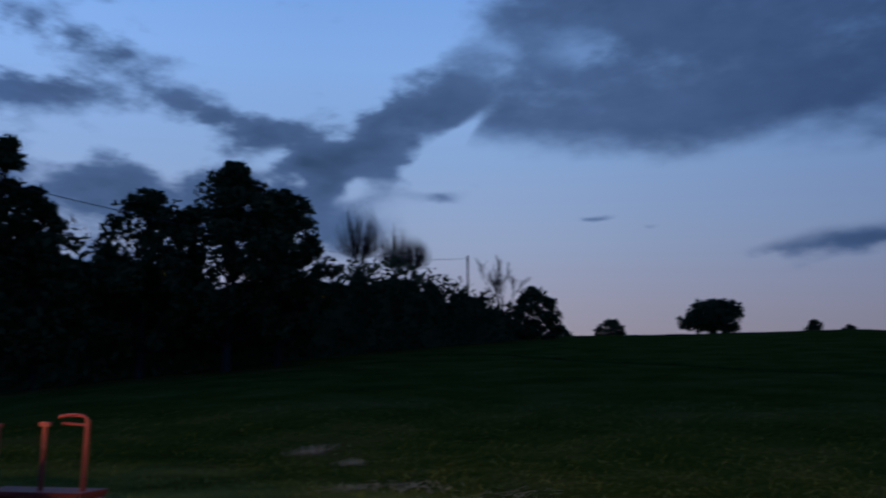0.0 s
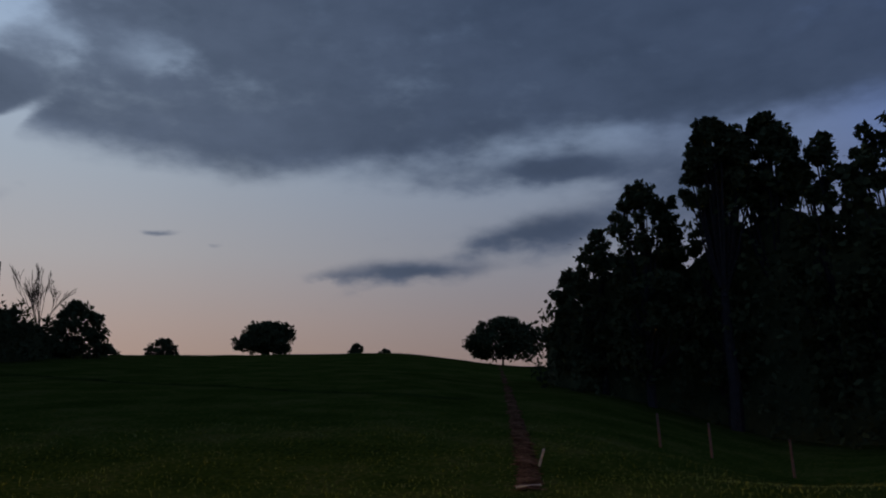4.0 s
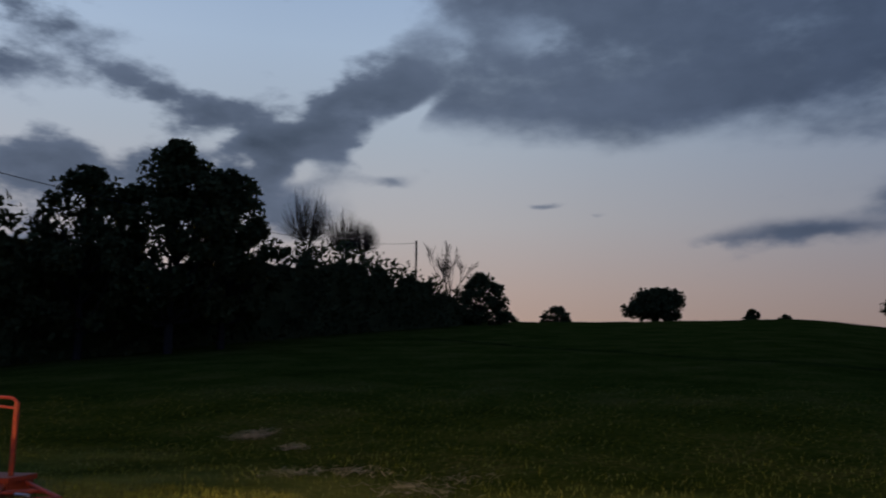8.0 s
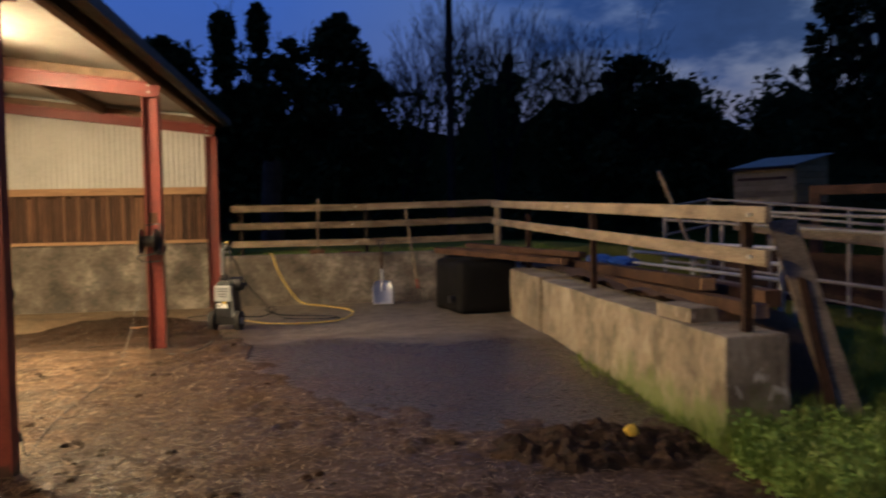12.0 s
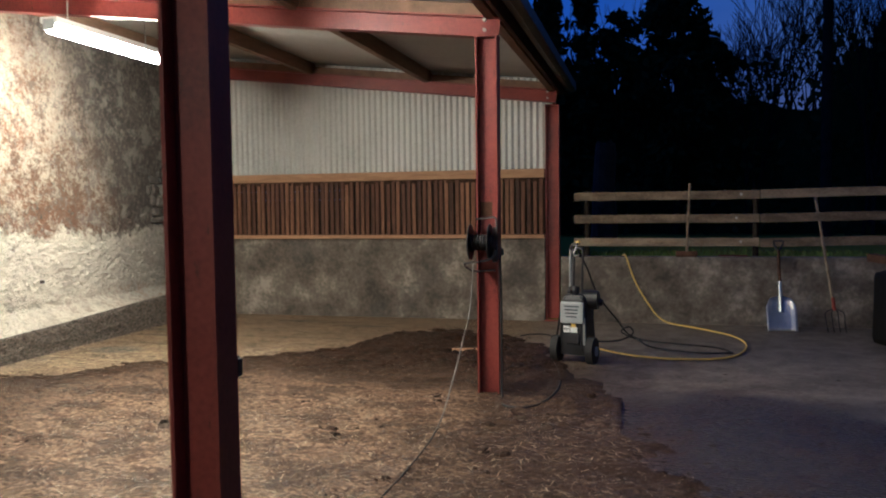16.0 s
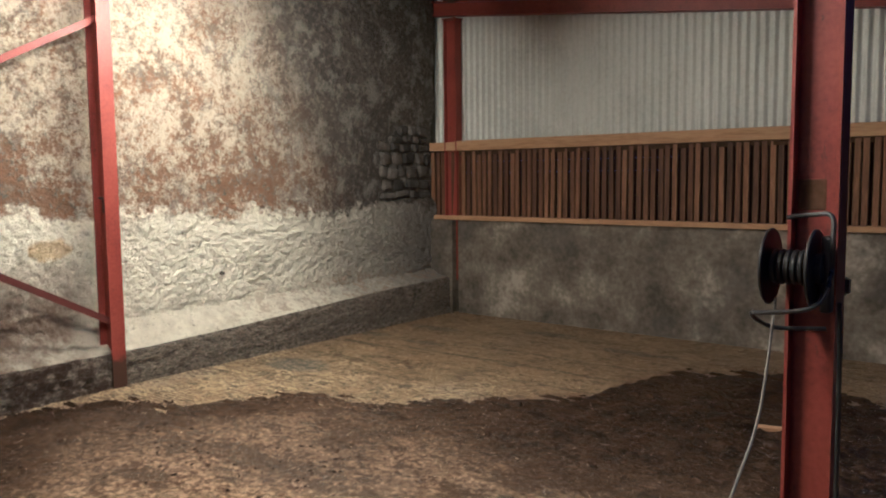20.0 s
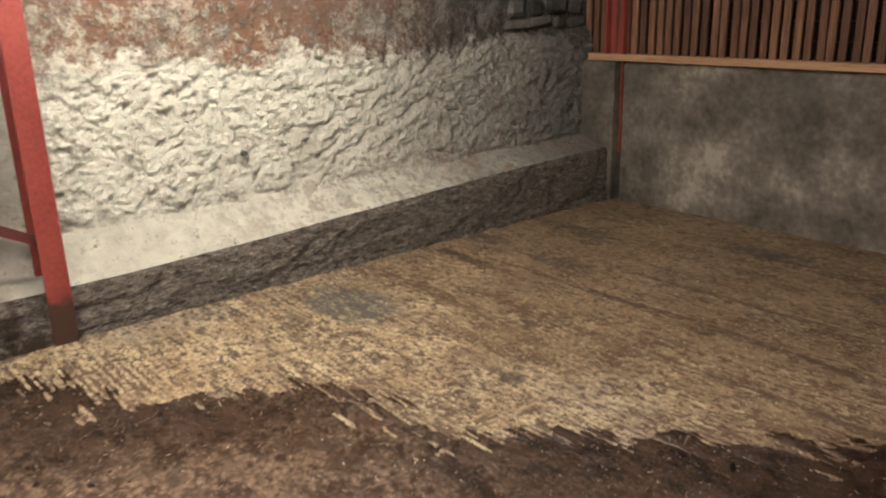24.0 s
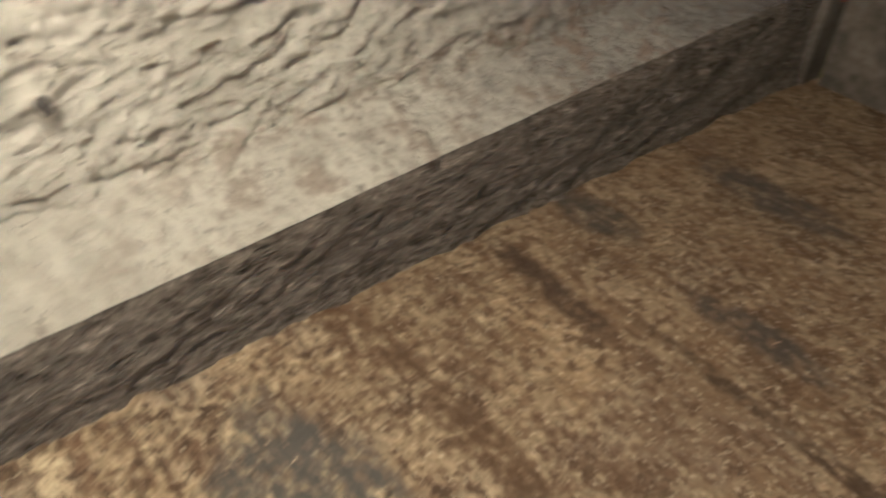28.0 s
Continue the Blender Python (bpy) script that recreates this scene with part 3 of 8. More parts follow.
_lower = blend(M_WALL, mth(M_WALL, "MULTIPLY", _dirt, step_node(M_WALL, mth(M_WALL, "ADD", _big, mth(M_WALL, "MULTIPLY", _mid, 0.5)), 0.45, 0.85)), _lower, (0.15, 0.10, 0.066))
_lower = blend(M_WALL, mth(M_WALL, "MULTIPLY", step_node(M_WALL, mth(M_WALL, "ADD", mth(M_WALL, "MULTIPLY", noise_node(M_WALL, 2.3, 6, (1, 1, 1.5), 0.65), 0.75), mth(M_WALL, "MULTIPLY", _m2, 0.25)), 0.48, 0.64), 0.4), _lower, (0.42, 0.37, 0.285))
_lower2 = blend(M_WALL, mth(M_WALL, "MULTIPLY", step_node(M_WALL, mth(M_WALL, "ADD", _y, mth(M_WALL, "MULTIPLY", mth(M_WALL, "ADD", _big, _m2), 1.4)), 10.9, 13.2), 0.92), _lower, (0.16, 0.145, 0.125))
_spot = mth(M_WALL, "MULTIPLY", step_node(M_WALL, mth(M_WALL, "ADD", mth(M_WALL, "MULTIPLY", _mid, 0.6), mth(M_WALL, "MULTIPLY", _m2, 0.4)), 0.49, 0.58), mth(M_WALL, "SUBTRACT", 1.0, step_node(M_WALL, _z, 0.46, 0.62)))
_oy, _oz = mth(M_WALL, "DIVIDE", mth(M_WALL, "SUBTRACT", _y, 7.88), 0.14), mth(M_WALL, "DIVIDE", mth(M_WALL, "SUBTRACT", _z, 0.98), 0.08)
_or = mth(M_WALL, "ADD", mth(M_WALL, "ADD", mth(M_WALL, "MULTIPLY", _oy, _oy), mth(M_WALL, "MULTIPLY", _oz, _oz)), mth(M_WALL, "MULTIPLY", mth(M_WALL, "SUBTRACT", _mid, 0.5), 3.0))
_lower2 = blend(M_WALL, mth(M_WALL, "MULTIPLY", mth(M_WALL, "SUBTRACT", 1.0, step_node(M_WALL, _or, 0.5, 1.2)), 0.8), _lower2, (0.66, 0.5, 0.25))
_lower2 = blend(M_WALL, mth(M_WALL, "MULTIPLY", mth(M_WALL, "MULTIPLY", _spot, step_node(M_WALL, _y, 8.8, 9.8)), 0.5), _lower2, (0.33, 0.22, 0.125))
_hi = step_node(M_WALL, mth(M_WALL, "ADD", _z, mth(M_WALL, "MULTIPLY", mth(M_WALL, "SUBTRACT", mth(M_WALL, "ADD", _mid, _big), 1.0), 0.5)), 1.14, 1.22)
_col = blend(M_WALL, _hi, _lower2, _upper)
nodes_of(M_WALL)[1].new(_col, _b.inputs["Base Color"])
_b.inputs["Roughness"].default_value = 0.9
_bp = nodes_of(M_WALL)[0].new("ShaderNodeBump")
_bp.inputs["Strength"].default_value, _bp.inputs["Distance"].default_value = 1.0, 0.07
nodes_of(M_WALL)[1].new(mth(M_WALL, "ADD", mth(M_WALL, "ADD", mth(M_WALL, "MULTIPLY", _mid, 1.5), mth(M_WALL, "MULTIPLY", _m2, 0.9)), mth(M_WALL, "MULTIPLY", _fin, 0.4)), _bp.inputs["Height"])
nodes_of(M_WALL)[1].new(_bp.outputs[0], _b.inputs["Normal"])

# floor slab: tan ridged concrete, grey damp patches, wet and darker out in the yard
M_FLOOR, _b = raw("ridged_concrete_floor")
_big, _mid, _fin = noise_node(M_FLOOR, 0.9), noise_node(M_FLOOR, 5, 6), noise_node(M_FLOOR, 45, 4)
_streak = noise_node(M_FLOOR, 5.5, 5, (0.18, 1.6, 1))
_x, _y = axis_node(M_FLOOR, "X"), axis_node(M_FLOOR, "Y")
_ridge = mth(M_FLOOR, "SINE", mth(M_FLOOR, "ADD", mth(M_FLOOR, "MULTIPLY", _y, 2 * math.pi / 0.034), mth(M_FLOOR, "MULTIPLY", _mid, 1.6)))
_blot, _dots = noise_node(M_FLOOR, 11, 6, (0.7, 1.3, 1), 0.68), noise_node(M_FLOOR, 34, 5, (0.6, 1.2, 1), 0.65)
_tan = blend(M_FLOOR, step_node(M_FLOOR, mth(M_FLOOR, "ADD", mth(M_FLOOR, "MULTIPLY", _mid, 0.5), mth(M_FLOOR, "MULTIPLY", _fin, 0.5)), 0.38, 0.6), (0.215, 0.16, 0.08), (0.55, 0.445, 0.26))
_tan = blend(M_FLOOR, mth(M_FLOOR, "MULTIPLY", step_node(M_FLOOR, mth(M_FLOOR, "ADD", mth(M_FLOOR, "MULTIPLY", _blot, 0.65), mth(M_FLOOR, "MULTIPLY", _big, 0.35)), 0.48, 0.58), 0.62), _tan, (0.14, 0.09, 0.045))
_tan = blend(M_FLOOR, mth(M_FLOOR, "MULTIPLY", step_node(M_FLOOR, mth(M_FLOOR, "ADD", mth(M_FLOOR, "MULTIPLY", _dots, 0.7), mth(M_FLOOR, "MULTIPLY", _blot, 0.3)), 0.54, 0.6), 0.85), _tan, (0.07, 0.038, 0.018))
_dirty = step_node(M_FLOOR, mth(M_FLOOR, "ADD", mth(M_FLOOR, "MULTIPLY", _streak, 0.7), mth(M_FLOOR, "MULTIPLY", _dots, 0.3)), 0.52, 0.62)
_tan = blend(M_FLOOR, mth(M_FLOOR, "MULTIPLY", _dirty, 0.7), _tan, (0.09, 0.05, 0.024))
_rm = mth(M_FLOOR, "MULTIPLY", step_node(M_FLOOR, _ridge, 0.1, 0.9), mth(M_FLOOR, "MULTIPLY", step_node(M_FLOOR, _blot, 0.44, 0.6), mth(M_FLOOR, "SUBTRACT", 1.0, mth(M_FLOOR, "MULTIPLY", step_node(M_FLOOR, mth(M_FLOOR, "ADD", _y, mth(M_FLOOR, "MULTIPLY", _mid, 1.6)), 9.6, 10.6), 0.75))))
_tan = blend(M_FLOOR, mth(M_FLOOR, "MULTIPLY", _rm, 0.75), _tan, (0.08, 0.045, 0.022))

_tan = blend(M_FLOOR, mth(M_FLOOR, "MULTIPLY", step_node(M_FLOOR, noise_node(M_FLOOR, 1.7, 5), 0.52, 0.66), 0.38), _tan, (0.25, 0.165, 0.075))
_tan = blend(M_FLOOR, mth(M_FLOOR, "MULTIPLY", step_node(M_FLOOR, noise_node(M_FLOOR, 1.2, 5, (1, 1, 7)), 0.54, 0.68), 0.5), _tan, (0.22, 0.19, 0.15))

_stain = step_node(M_FLOOR, mth(M_FLOOR, "ADD", mth(M_FLOOR, "MULTIPLY", noise_node(M_FLOOR, 3.1, 6, (0.75, 1.3, 1), 0.68), 0.8), mth(M_FLOOR, "MULTIPLY", _dots, 0.2)), 0.49, 0.58)
_tan = blend(M_FLOOR, mth(M_FLOOR, "MULTIPLY", _stain, 0.5), _tan, (0.12, 0.075, 0.036))
_score = noise_node(M_FLOOR, 7.0, 4, (0.22, 5.0, 1), 0.55)
_tan = blend(M_FLOOR, mth(M_FLOOR, "MULTIPLY", step_node(M_FLOOR, mth(M_FLOOR, "ADD", mth(M_FLOOR, "MULTIPLY", _score, 0.6), mth(M_FLOOR, "MULTIPLY", _mid, 0.4)), 0.57, 0.63), 0.8), _tan, (0.05, 0.03, 0.015))
_tan = blend(M_FLOOR, mth(M_FLOOR, "MULTIPLY", step_node(M_FLOOR, mth(M_FLOOR, "ADD", mth(M_FLOOR, "MULTIPLY", noise_node(M_FLOOR, 27, 4, (0.8, 1.2, 1), 0.55), 0.75), mth(M_FLOOR, "MULTIPLY", _mid, 0.25)), 0.535, 0.575), 0.9), _tan, (0.04, 0.023, 0.011))
_tan = blend(M_FLOOR, mth(M_FLOOR, "MULTIPLY", step_node(M_FLOOR, mth(M_FLOOR, "ADD", mth(M_FLOOR, "MULTIPLY", noise_node(M_FLOOR, 10, 6, (0.8, 1.2, 1), 0.6), 0.8), mth(M_FLOOR, "MULTIPLY", _dots, 0.2)), 0.55, 0.60), 0.8), _tan, (0.05, 0.03, 0.014))
_grime = step_node(M_FLOOR, mth(M_FLOOR, "ADD", mth(M_FLOOR, "ADD", mth(M_FLOOR, "MULTIPLY", noise_node(M_FLOOR, 2.1, 6, (0.7, 1.2, 1)), 0.7), mth(M_FLOOR, "MULTIPLY", _dots, 0.35)), mth(M_FLOOR, "MULTIPLY", mth(M_FLOOR, "SUBTRACT", _y, 9.5), 0.17)), 0.47, 0.60)
_tan = blend(M_FLOOR, mth(M_FLOOR, "MULTIPLY", _grime, 0.6), _tan, (0.10, 0.064, 0.031))
_worn = mth(M_FLOOR, "ADD", 0.2, mth(M_FLOOR, "MULTIPLY", step_node(M_FLOOR, noise_node(M_FLOOR, 1.9, 5, (0.8, 1.3, 1), 0.65), 0.44, 0.58), 0.8))
_grit = noise_node(M_FLOOR, 58, 5, (0.7, 1.2, 1), 0.7)
_tan = blend(M_FLOOR, mth(M_FLOOR, "MULTIPLY", step_node(M_FLOOR, mth(M_FLOOR, "ADD", mth(M_FLOOR, "MULTIPLY", _grit, 0.7), mth(M_FLOOR, "MULTIPLY", _mid, 0.3)), 0.49, 0.55), mth(M_FLOOR, "MULTIPLY", _worn, 0.72)), _tan, (0.045, 0.026, 0.012))
# tiny wet glints painted into the floor colour as pale specks
_glint = step_node(M_FLOOR, noise_node(M_FLOOR, 70, 3, (0.7, 1.3, 1)), 0.60, 0.66)
_tan = blend(M_FLOOR, mth(M_FLOOR, "MULTIPLY", _glint, 0.6), _tan, (0.62, 0.53, 0.36))


def floor_patch(x0, y0, rx, ry):
    dx = mth(M_FLOOR, "DIVIDE", mth(M_FLOOR, "SUBTRACT", _x, x0), rx)
    dy = mth(M_FLOOR, "DIVIDE", mth(M_FLOOR, "SUBTRACT", _y, y0), ry)
    r = mth(M_FLOOR, "ADD", mth(M_FLOOR, "MULTIPLY", dx, dx), mth(M_FLOOR, "MULTIPLY", dy, dy))
    r = mth(M_FLOOR, "ADD", r, mth(M_FLOOR, "MULTIPLY", mth(M_FLOOR, "SUBTRACT", _mid, 0.5), 3.0))
    return mth(M_FLOOR, "SUBTRACT", 1.0, step_node(M_FLOOR, r, 0.35, 1.25))


for _px, _py, _rx, _ry, _cc in ((-3.97, 9.4, 0.34, 0.2, (0.085, 0.08, 0.07)), (-4.03, 11.2, 0.3, 0.1, (0.07, 0.06, 0.05)), (-2.92, 11.56, 0.3, 0.1, (0.07, 0.06, 0.05)),
                                (-2.0, 11.3, 0.35, 0.09, (0.07, 0.055, 0.045)), (-2.84, 9.41, 0.06, 0.06, (0.05, 0.035, 0.025)), (-2.6, 10.35, 0.07, 0.04, (0.05, 0.035, 0.025)), (-4.18, 10.3, 0.3, 0.05, (0.06, 0.04, 0.025)), (-4.35, 10.66, 0.2, 0.09, (0.06, 0.052, 0.042)), (-4.4, 9.74, 0.2, 0.06, (0.10, 0.06, 0.028)), (-3.9, 9.8, 0.45, 0.06, (0.09, 0.055, 0.025)), (-3.3, 9.98, 0.5, 0.04, (0.10, 0.06, 0.028)), (-2.7, 10.4, 1.4, 0.035, (0.06, 0.04, 0.022)), (-2.3, 10.78, 1.3, 0.03, (0.07, 0.048, 0.028)), (-3.7, 10.62, 0.25, 0.07, (0.06, 0.05, 0.04)), (-1.9, 10.0, 0.8, 0.025, (0.07, 0.045, 0.024)), (-3.2, 9.85, 0.09, 0.06, (0.06, 0.04, 0.028))):
    _tan = blend(M_FLOOR, mth(M_FLOOR, "MULTIPLY", mth(M_FLOOR, "MULTIPLY", floor_patch(_px, _py, _rx, _ry), step_node(M_FLOOR, mth(M_FLOOR, "ADD", mth(M_FLOOR, "MULTIPLY", _dots, 0.5), mth(M_FLOOR, "MULTIPLY", _blot, 0.5)), 0.38, 0.54)), 0.92), _tan, tuple(0.75 * c for c in _cc))
_yard = blend(M_FLOOR, step_node(M_FLOOR, mth(M_FLOOR, "ADD", mth(M_FLOOR, "MULTIPLY", _mid, 0.6), mth(M_FLOOR, "MULTIPLY", _fin, 0.4)), 0.35, 0.65), (0.105, 0.086, 0.064), (0.24, 0.205, 0.158))
_mud = mth(M_FLOOR, "MULTIPLY", mth(M_FLOOR, "SUBTRACT", 1.0, step_node(M_FLOOR, mth(M_FLOOR, "ADD", _x, mth(M_FLOOR, "MULTIPLY", _mid, 1.6)), 1.3, 2.5)), mth(M_FLOOR, "SUBTRACT", 1.0, step_node(M_FLOOR, mth(M_FLOOR, "ADD", _y, mth(M_FLOOR, "MULTIPLY", _mid, 1.6)), 10.2, 11.4)))
_yard = blend(M_FLOOR, mth(M_FLOOR, "MULTIPLY", _mud, mth(M_FLOOR, "ADD", 0.55, mth(M_FLOOR, "MULTIPLY", step_node(M_FLOOR, _blot, 0.4, 0.6), 0.4))), _yard, (0.042, 0.026, 0.016))
_wet = mth(M_FLOOR, "SUBTRACT", 1.0, step_node(M_FLOOR, mth(M_FLOOR, "ADD", _y, mth(M_FLOOR, "MULTIPLY", mth(M_FLOOR, "SUBTRACT", _big, 0.5), 2.4)), 8.0, 8.7))
_yard = blend(M_FLOOR, mth(M_FLOOR, "MULTIPLY", _wet, 0.86), _yard, (0.03, 0.025, 0.022))
_yard = blend(M_FLOOR, mth(M_FLOOR, "MULTIPLY", mth(M_FLOOR, "MULTIPLY", step_node(M_FLOOR, mth(M_FLOOR, "ADD", mth(M_FLOOR, "MULTIPLY", noise_node(M_FLOOR, 2.0, 6), 0.6), mth(M_FLOOR, "MULTIPLY", _dots, 0.4)), 0.47, 0.58), mth(M_FLOOR, "SUBTRACT", 1.0, step_node(M_FLOOR, _y, 8.0, 10.5))), 0.8), _yard, (0.055, 0.034, 0.019))
_out = step_node(M_FLOOR, mth(M_FLOOR, "ADD", _x, mth(M_FLOOR, "MULTIPLY", mth(M_FLOOR, "SUBTRACT", _mid, 0.5), 0.9)), -0.25, 0.35)
_col = blend(M_FLOOR, _out, _tan, _yard)
nodes_of(M_FLOOR)[1].new(_col, _b.inputs["Base Color"])
_rg = mth(M_FLOOR, "SUBTRACT", mth(M_FLOOR, "ADD", 0.2, mth(M_FLOOR, "MULTIPLY", _dots, 0.6)), mth(M_FLOOR, "MULTIPLY", mth(M_FLOOR, "MULTIPLY", _wet, _out), 0.22))
nodes_of(M_FLOOR)[1].new(_rg, _b.inputs["Roughness"])
_b.inputs["Specular IOR Level"].default_value = 0.2
nodes_of(M_FLOOR)[1].new(mth(M_FLOOR, "MULTIPLY", mth(M_FLOOR, "SUBTRACT", 1.0, _out), mth(M_FLOOR, "MULTIPLY", step_node(M_FLOOR, mth(M_FLOOR, "ADD", mth(M_FLOOR, "MULTIPLY", _blot, 0.5), mth(M_FLOOR, "MULTIPLY", _mid, 0.5)), 0.50, 0.58), 0.42)), _b.inputs["Coat Weight"])
_b.inputs["Coat Roughness"].default_value = 0.14
_bc = nodes_of(M_FLOOR)[0].new("ShaderNodeBump")
_bc.inputs["Strength"].default_value, _bc.inputs["Distance"].default_value = 1.0, 0.022
nodes_of(M_FLOOR)[1].new(mth(M_FLOOR, "ADD", mth(M_FLOOR, "MULTIPLY", _fin, 0.5), mth(M_FLOOR, "MULTIPLY", noise_node(M_FLOOR, 190, 3), 0.3)), _bc.inputs["Height"])
nodes_of(M_FLOOR)[1].new(_bc.outputs[0], _b.inputs["Coat Normal"])
_bp = nodes_of(M_FLOOR)[0].new("ShaderNodeBump")
_bp.inputs["Strength"].default_value, _bp.inputs["Distance"].default_value = 0.8, 0.014
nodes_of(M_FLOOR)[1].new(mth(M_FLOOR, "ADD", mth(M_FLOOR, "MULTIPLY", mth(M_FLOOR, "MULTIPLY", _ridge, 0.10), step_node(M_FLOOR, _blot, 0.40, 0.62)), mth(M_FLOOR, "ADD", mth(M_FLOOR, "MULTIPLY", _mid, 0.4), mth(M_FLOOR, "MULTIPLY", _fin, 0.6))), _bp.inputs["Height"])
nodes_of(M_FLOOR)[1].new(_bp.outputs[0], _b.inputs["Normal"])

overlay(M_CABLE, mth(M_CABLE, "SUBTRACT", 1.0, step_node(M_CABLE, axis_node(M_CABLE, "Z"), 0.04, 0.2)), (0.022, 0.014, 0.009))

# trodden muck and bedding: dark wet slurry by the kerb, paler strawy litter further in
M_MUCK, _b = raw("trodden_wet_muck")
_big, _mid, _fin, _vf = noise_node(M_MUCK, 1.1, 5), noise_node(M_MUCK, 4.5, 6), noise_node(M_MUCK, 26, 6, (0.7, 1.2, 1), 0.7), noise_node(M_MUCK, 95, 4, (0.6, 1.2, 1))
_x, _y = axis_node(M_MUCK, "X"), axis_node(M_MUCK, "Y")
_vo = nodes_of(M_MUCK)[0].new("ShaderNodeTexVoronoi")
_vo.inputs["Scale"].default_value = 34.0
_wp = nodes_of(M_MUCK)[0].new("ShaderNodeVectorMath")
_wp.operation = "MULTIPLY_ADD"
_wn = nodes_of(M_MUCK)[0].new("ShaderNodeTexNoise")
_wn.inputs["Scale"].default_value = 18.0
_gp = nodes_of(M_MUCK)[0].new("ShaderNodeNewGeometry")
nodes_of(M_MUCK)[1].new(_gp.outputs["Position"], _wn.inputs["Vector"])
nodes_of(M_MUCK)[1].new(_wn.outputs["Color"], _wp.inputs[0])
_wp.inputs[1].default_value = (0.07, 0.05, 0.05)
nodes_of(M_MUCK)[1].new(_gp.outputs["Position"], _wp.inputs[2])
nodes_of(M_MUCK)[1].new(_wp.outputs[0], _vo.inputs["Vector"])
_crumb = mth(M_MUCK, "SUBTRACT", 1.0, _vo.outputs["Distance"])
_lump = noise_node(M_MUCK, 10, 6, (0.8, 1.2, 1), 0.62)
_mix = mth(M_MUCK, "ADD", mth(M_MUCK, "ADD", mth(M_MUCK, "MULTIPLY", _mid, 0.18), mth(M_MUCK, "MULTIPLY", _lump, 0.34)), mth(M_MUCK, "ADD", mth(M_MUCK, "MULTIPLY", _fin, 0.26), mth(M_MUCK, "ADD", mth(M_MUCK, "MULTIPLY", _vf, 0.12), mth(M_MUCK, "MULTIPLY", _crumb, 0.1))))
_strawy0 = mth(M_MUCK, "MULTIPLY", step_node(M_MUCK, mth(M_MUCK, "ADD", _x, mth(M_MUCK, "MULTIPLY", _big, 2.0)), -2.9, -1.6),
              mth(M_MUCK, "SUBTRACT", 1.0, step_node(M_MUCK, mth(M_MUCK, "ADD", _y, mth(M_MUCK, "MULTIPLY", _big, 2.0)), 8.4, 10.4)))
_straw_sheen = mth(M_MUCK, "MULTIPLY", _strawy0, mth(M_MUCK, "SUBTRACT", 1.0, mth(M_MUCK, "MULTIPLY", step_node(M_MUCK, mth(M_MUCK, "ADD", _x, mth(M_MUCK, "MULTIPLY", _big, 1.6)), -0.1, 1.5), 0.72)))
# straw tone, lightened further to carry the sheen under the lamps
_lo = blend(M_MUCK, _straw_sheen, (0.008, 0.0037, 0.0015), (0.07, 0.04, 0.021))
_hi = blend(M_MUCK, _straw_sheen, (0.046, 0.023, 0.0095), (0.50, 0.35, 0.205))
_c1 = blend(M_MUCK, step_node(M_MUCK, _mix, 0.43, 0.60), _lo, _hi)
_c1 = blend(M_MUCK, mth(M_MUCK, "MULTIPLY", step_node(M_MUCK, mth(M_MUCK, "ADD", mth(M_MUCK, "MULTIPLY", _mid, 0.4), mth(M_MUCK, "MULTIPLY", _lump, 0.6)), 0.49, 0.56), 0.62), _c1, (0.03, 0.015, 0.0062))
_c1 = blend(M_MUCK, mth(M_MUCK, "MULTIPLY", step_node(M_MUCK, mth(M_MUCK, "ADD", mth(M_MUCK, "MULTIPLY", noise_node(M_MUCK, 2.4, 6, (0.8, 1.2, 1), 0.62), 0.7), mth(M_MUCK, "MULTIPLY", _lump, 0.3)), 0.49, 0.57), 0.7), _c1, (0.034, 0.0185, 0.009))
_c2 = blend(M_MUCK, mth(M_MUCK, "MULTIPLY", step_node(M_MUCK, _vf, 0.60, 0.70), mth(M_MUCK, "ADD", 0.2, mth(M_MUCK, "MULTIPLY", _straw_sheen, 0.5))), _c1, (0.27, 0.185, 0.11))
nodes_of(M_MUCK)[1].new(_c2, _b.inputs["Base Color"])
_b.inputs["Roughness"].default_value = 0.75
_b.inputs["Specular IOR Level"].default_value = 0.1
# water lies on it in patches
_film = step_node(M_MUCK, mth(M_MUCK, "ADD", mth(M_MUCK, "MULTIPLY", _big, 0.45), mth(M_MUCK, "ADD", mth(M_MUCK, "MULTIPLY", _mid, 0.3), mth(M_MUCK, "MULTIPLY", _fin, 0.4))), 0.50, 0.58)
nodes_of(M_MUCK)[1].new(mth(M_MUCK, "MULTIPLY", _film, step_node(M_MUCK, mth(M_MUCK, "ADD", mth(M_MUCK, "MULTIPLY", _vf, 0.6), mth(M_MUCK, "MULTIPLY", _fin, 0.4)), 0.43, 0.57)), _b.inputs["Coat Weight"])
nodes_of(M_MUCK)[1].new(mth(M_MUCK, "ADD", 0.13, mth(M_MUCK, "MULTIPLY", _mid, 0.18)), _b.inputs["Coat Roughness"])
_bp = nodes_of(M_MUCK)[0].new("ShaderNodeBump")
_bp.inputs["Strength"].default_value, _bp.inputs["Distance"].default_value = 1.0, 0.055
nodes_of(M_MUCK)[1].new(_mix, _bp.inputs["Height"])
nodes_of(M_MUCK)[1].new(_bp.outputs[0], _b.inputs["Normal"])
_bc = nodes_of(M_MUCK)[0].new("ShaderNodeBump")
_bc.inputs["Strength"].default_value, _bc.inputs["Distance"].default_value = 1.0, 0.024
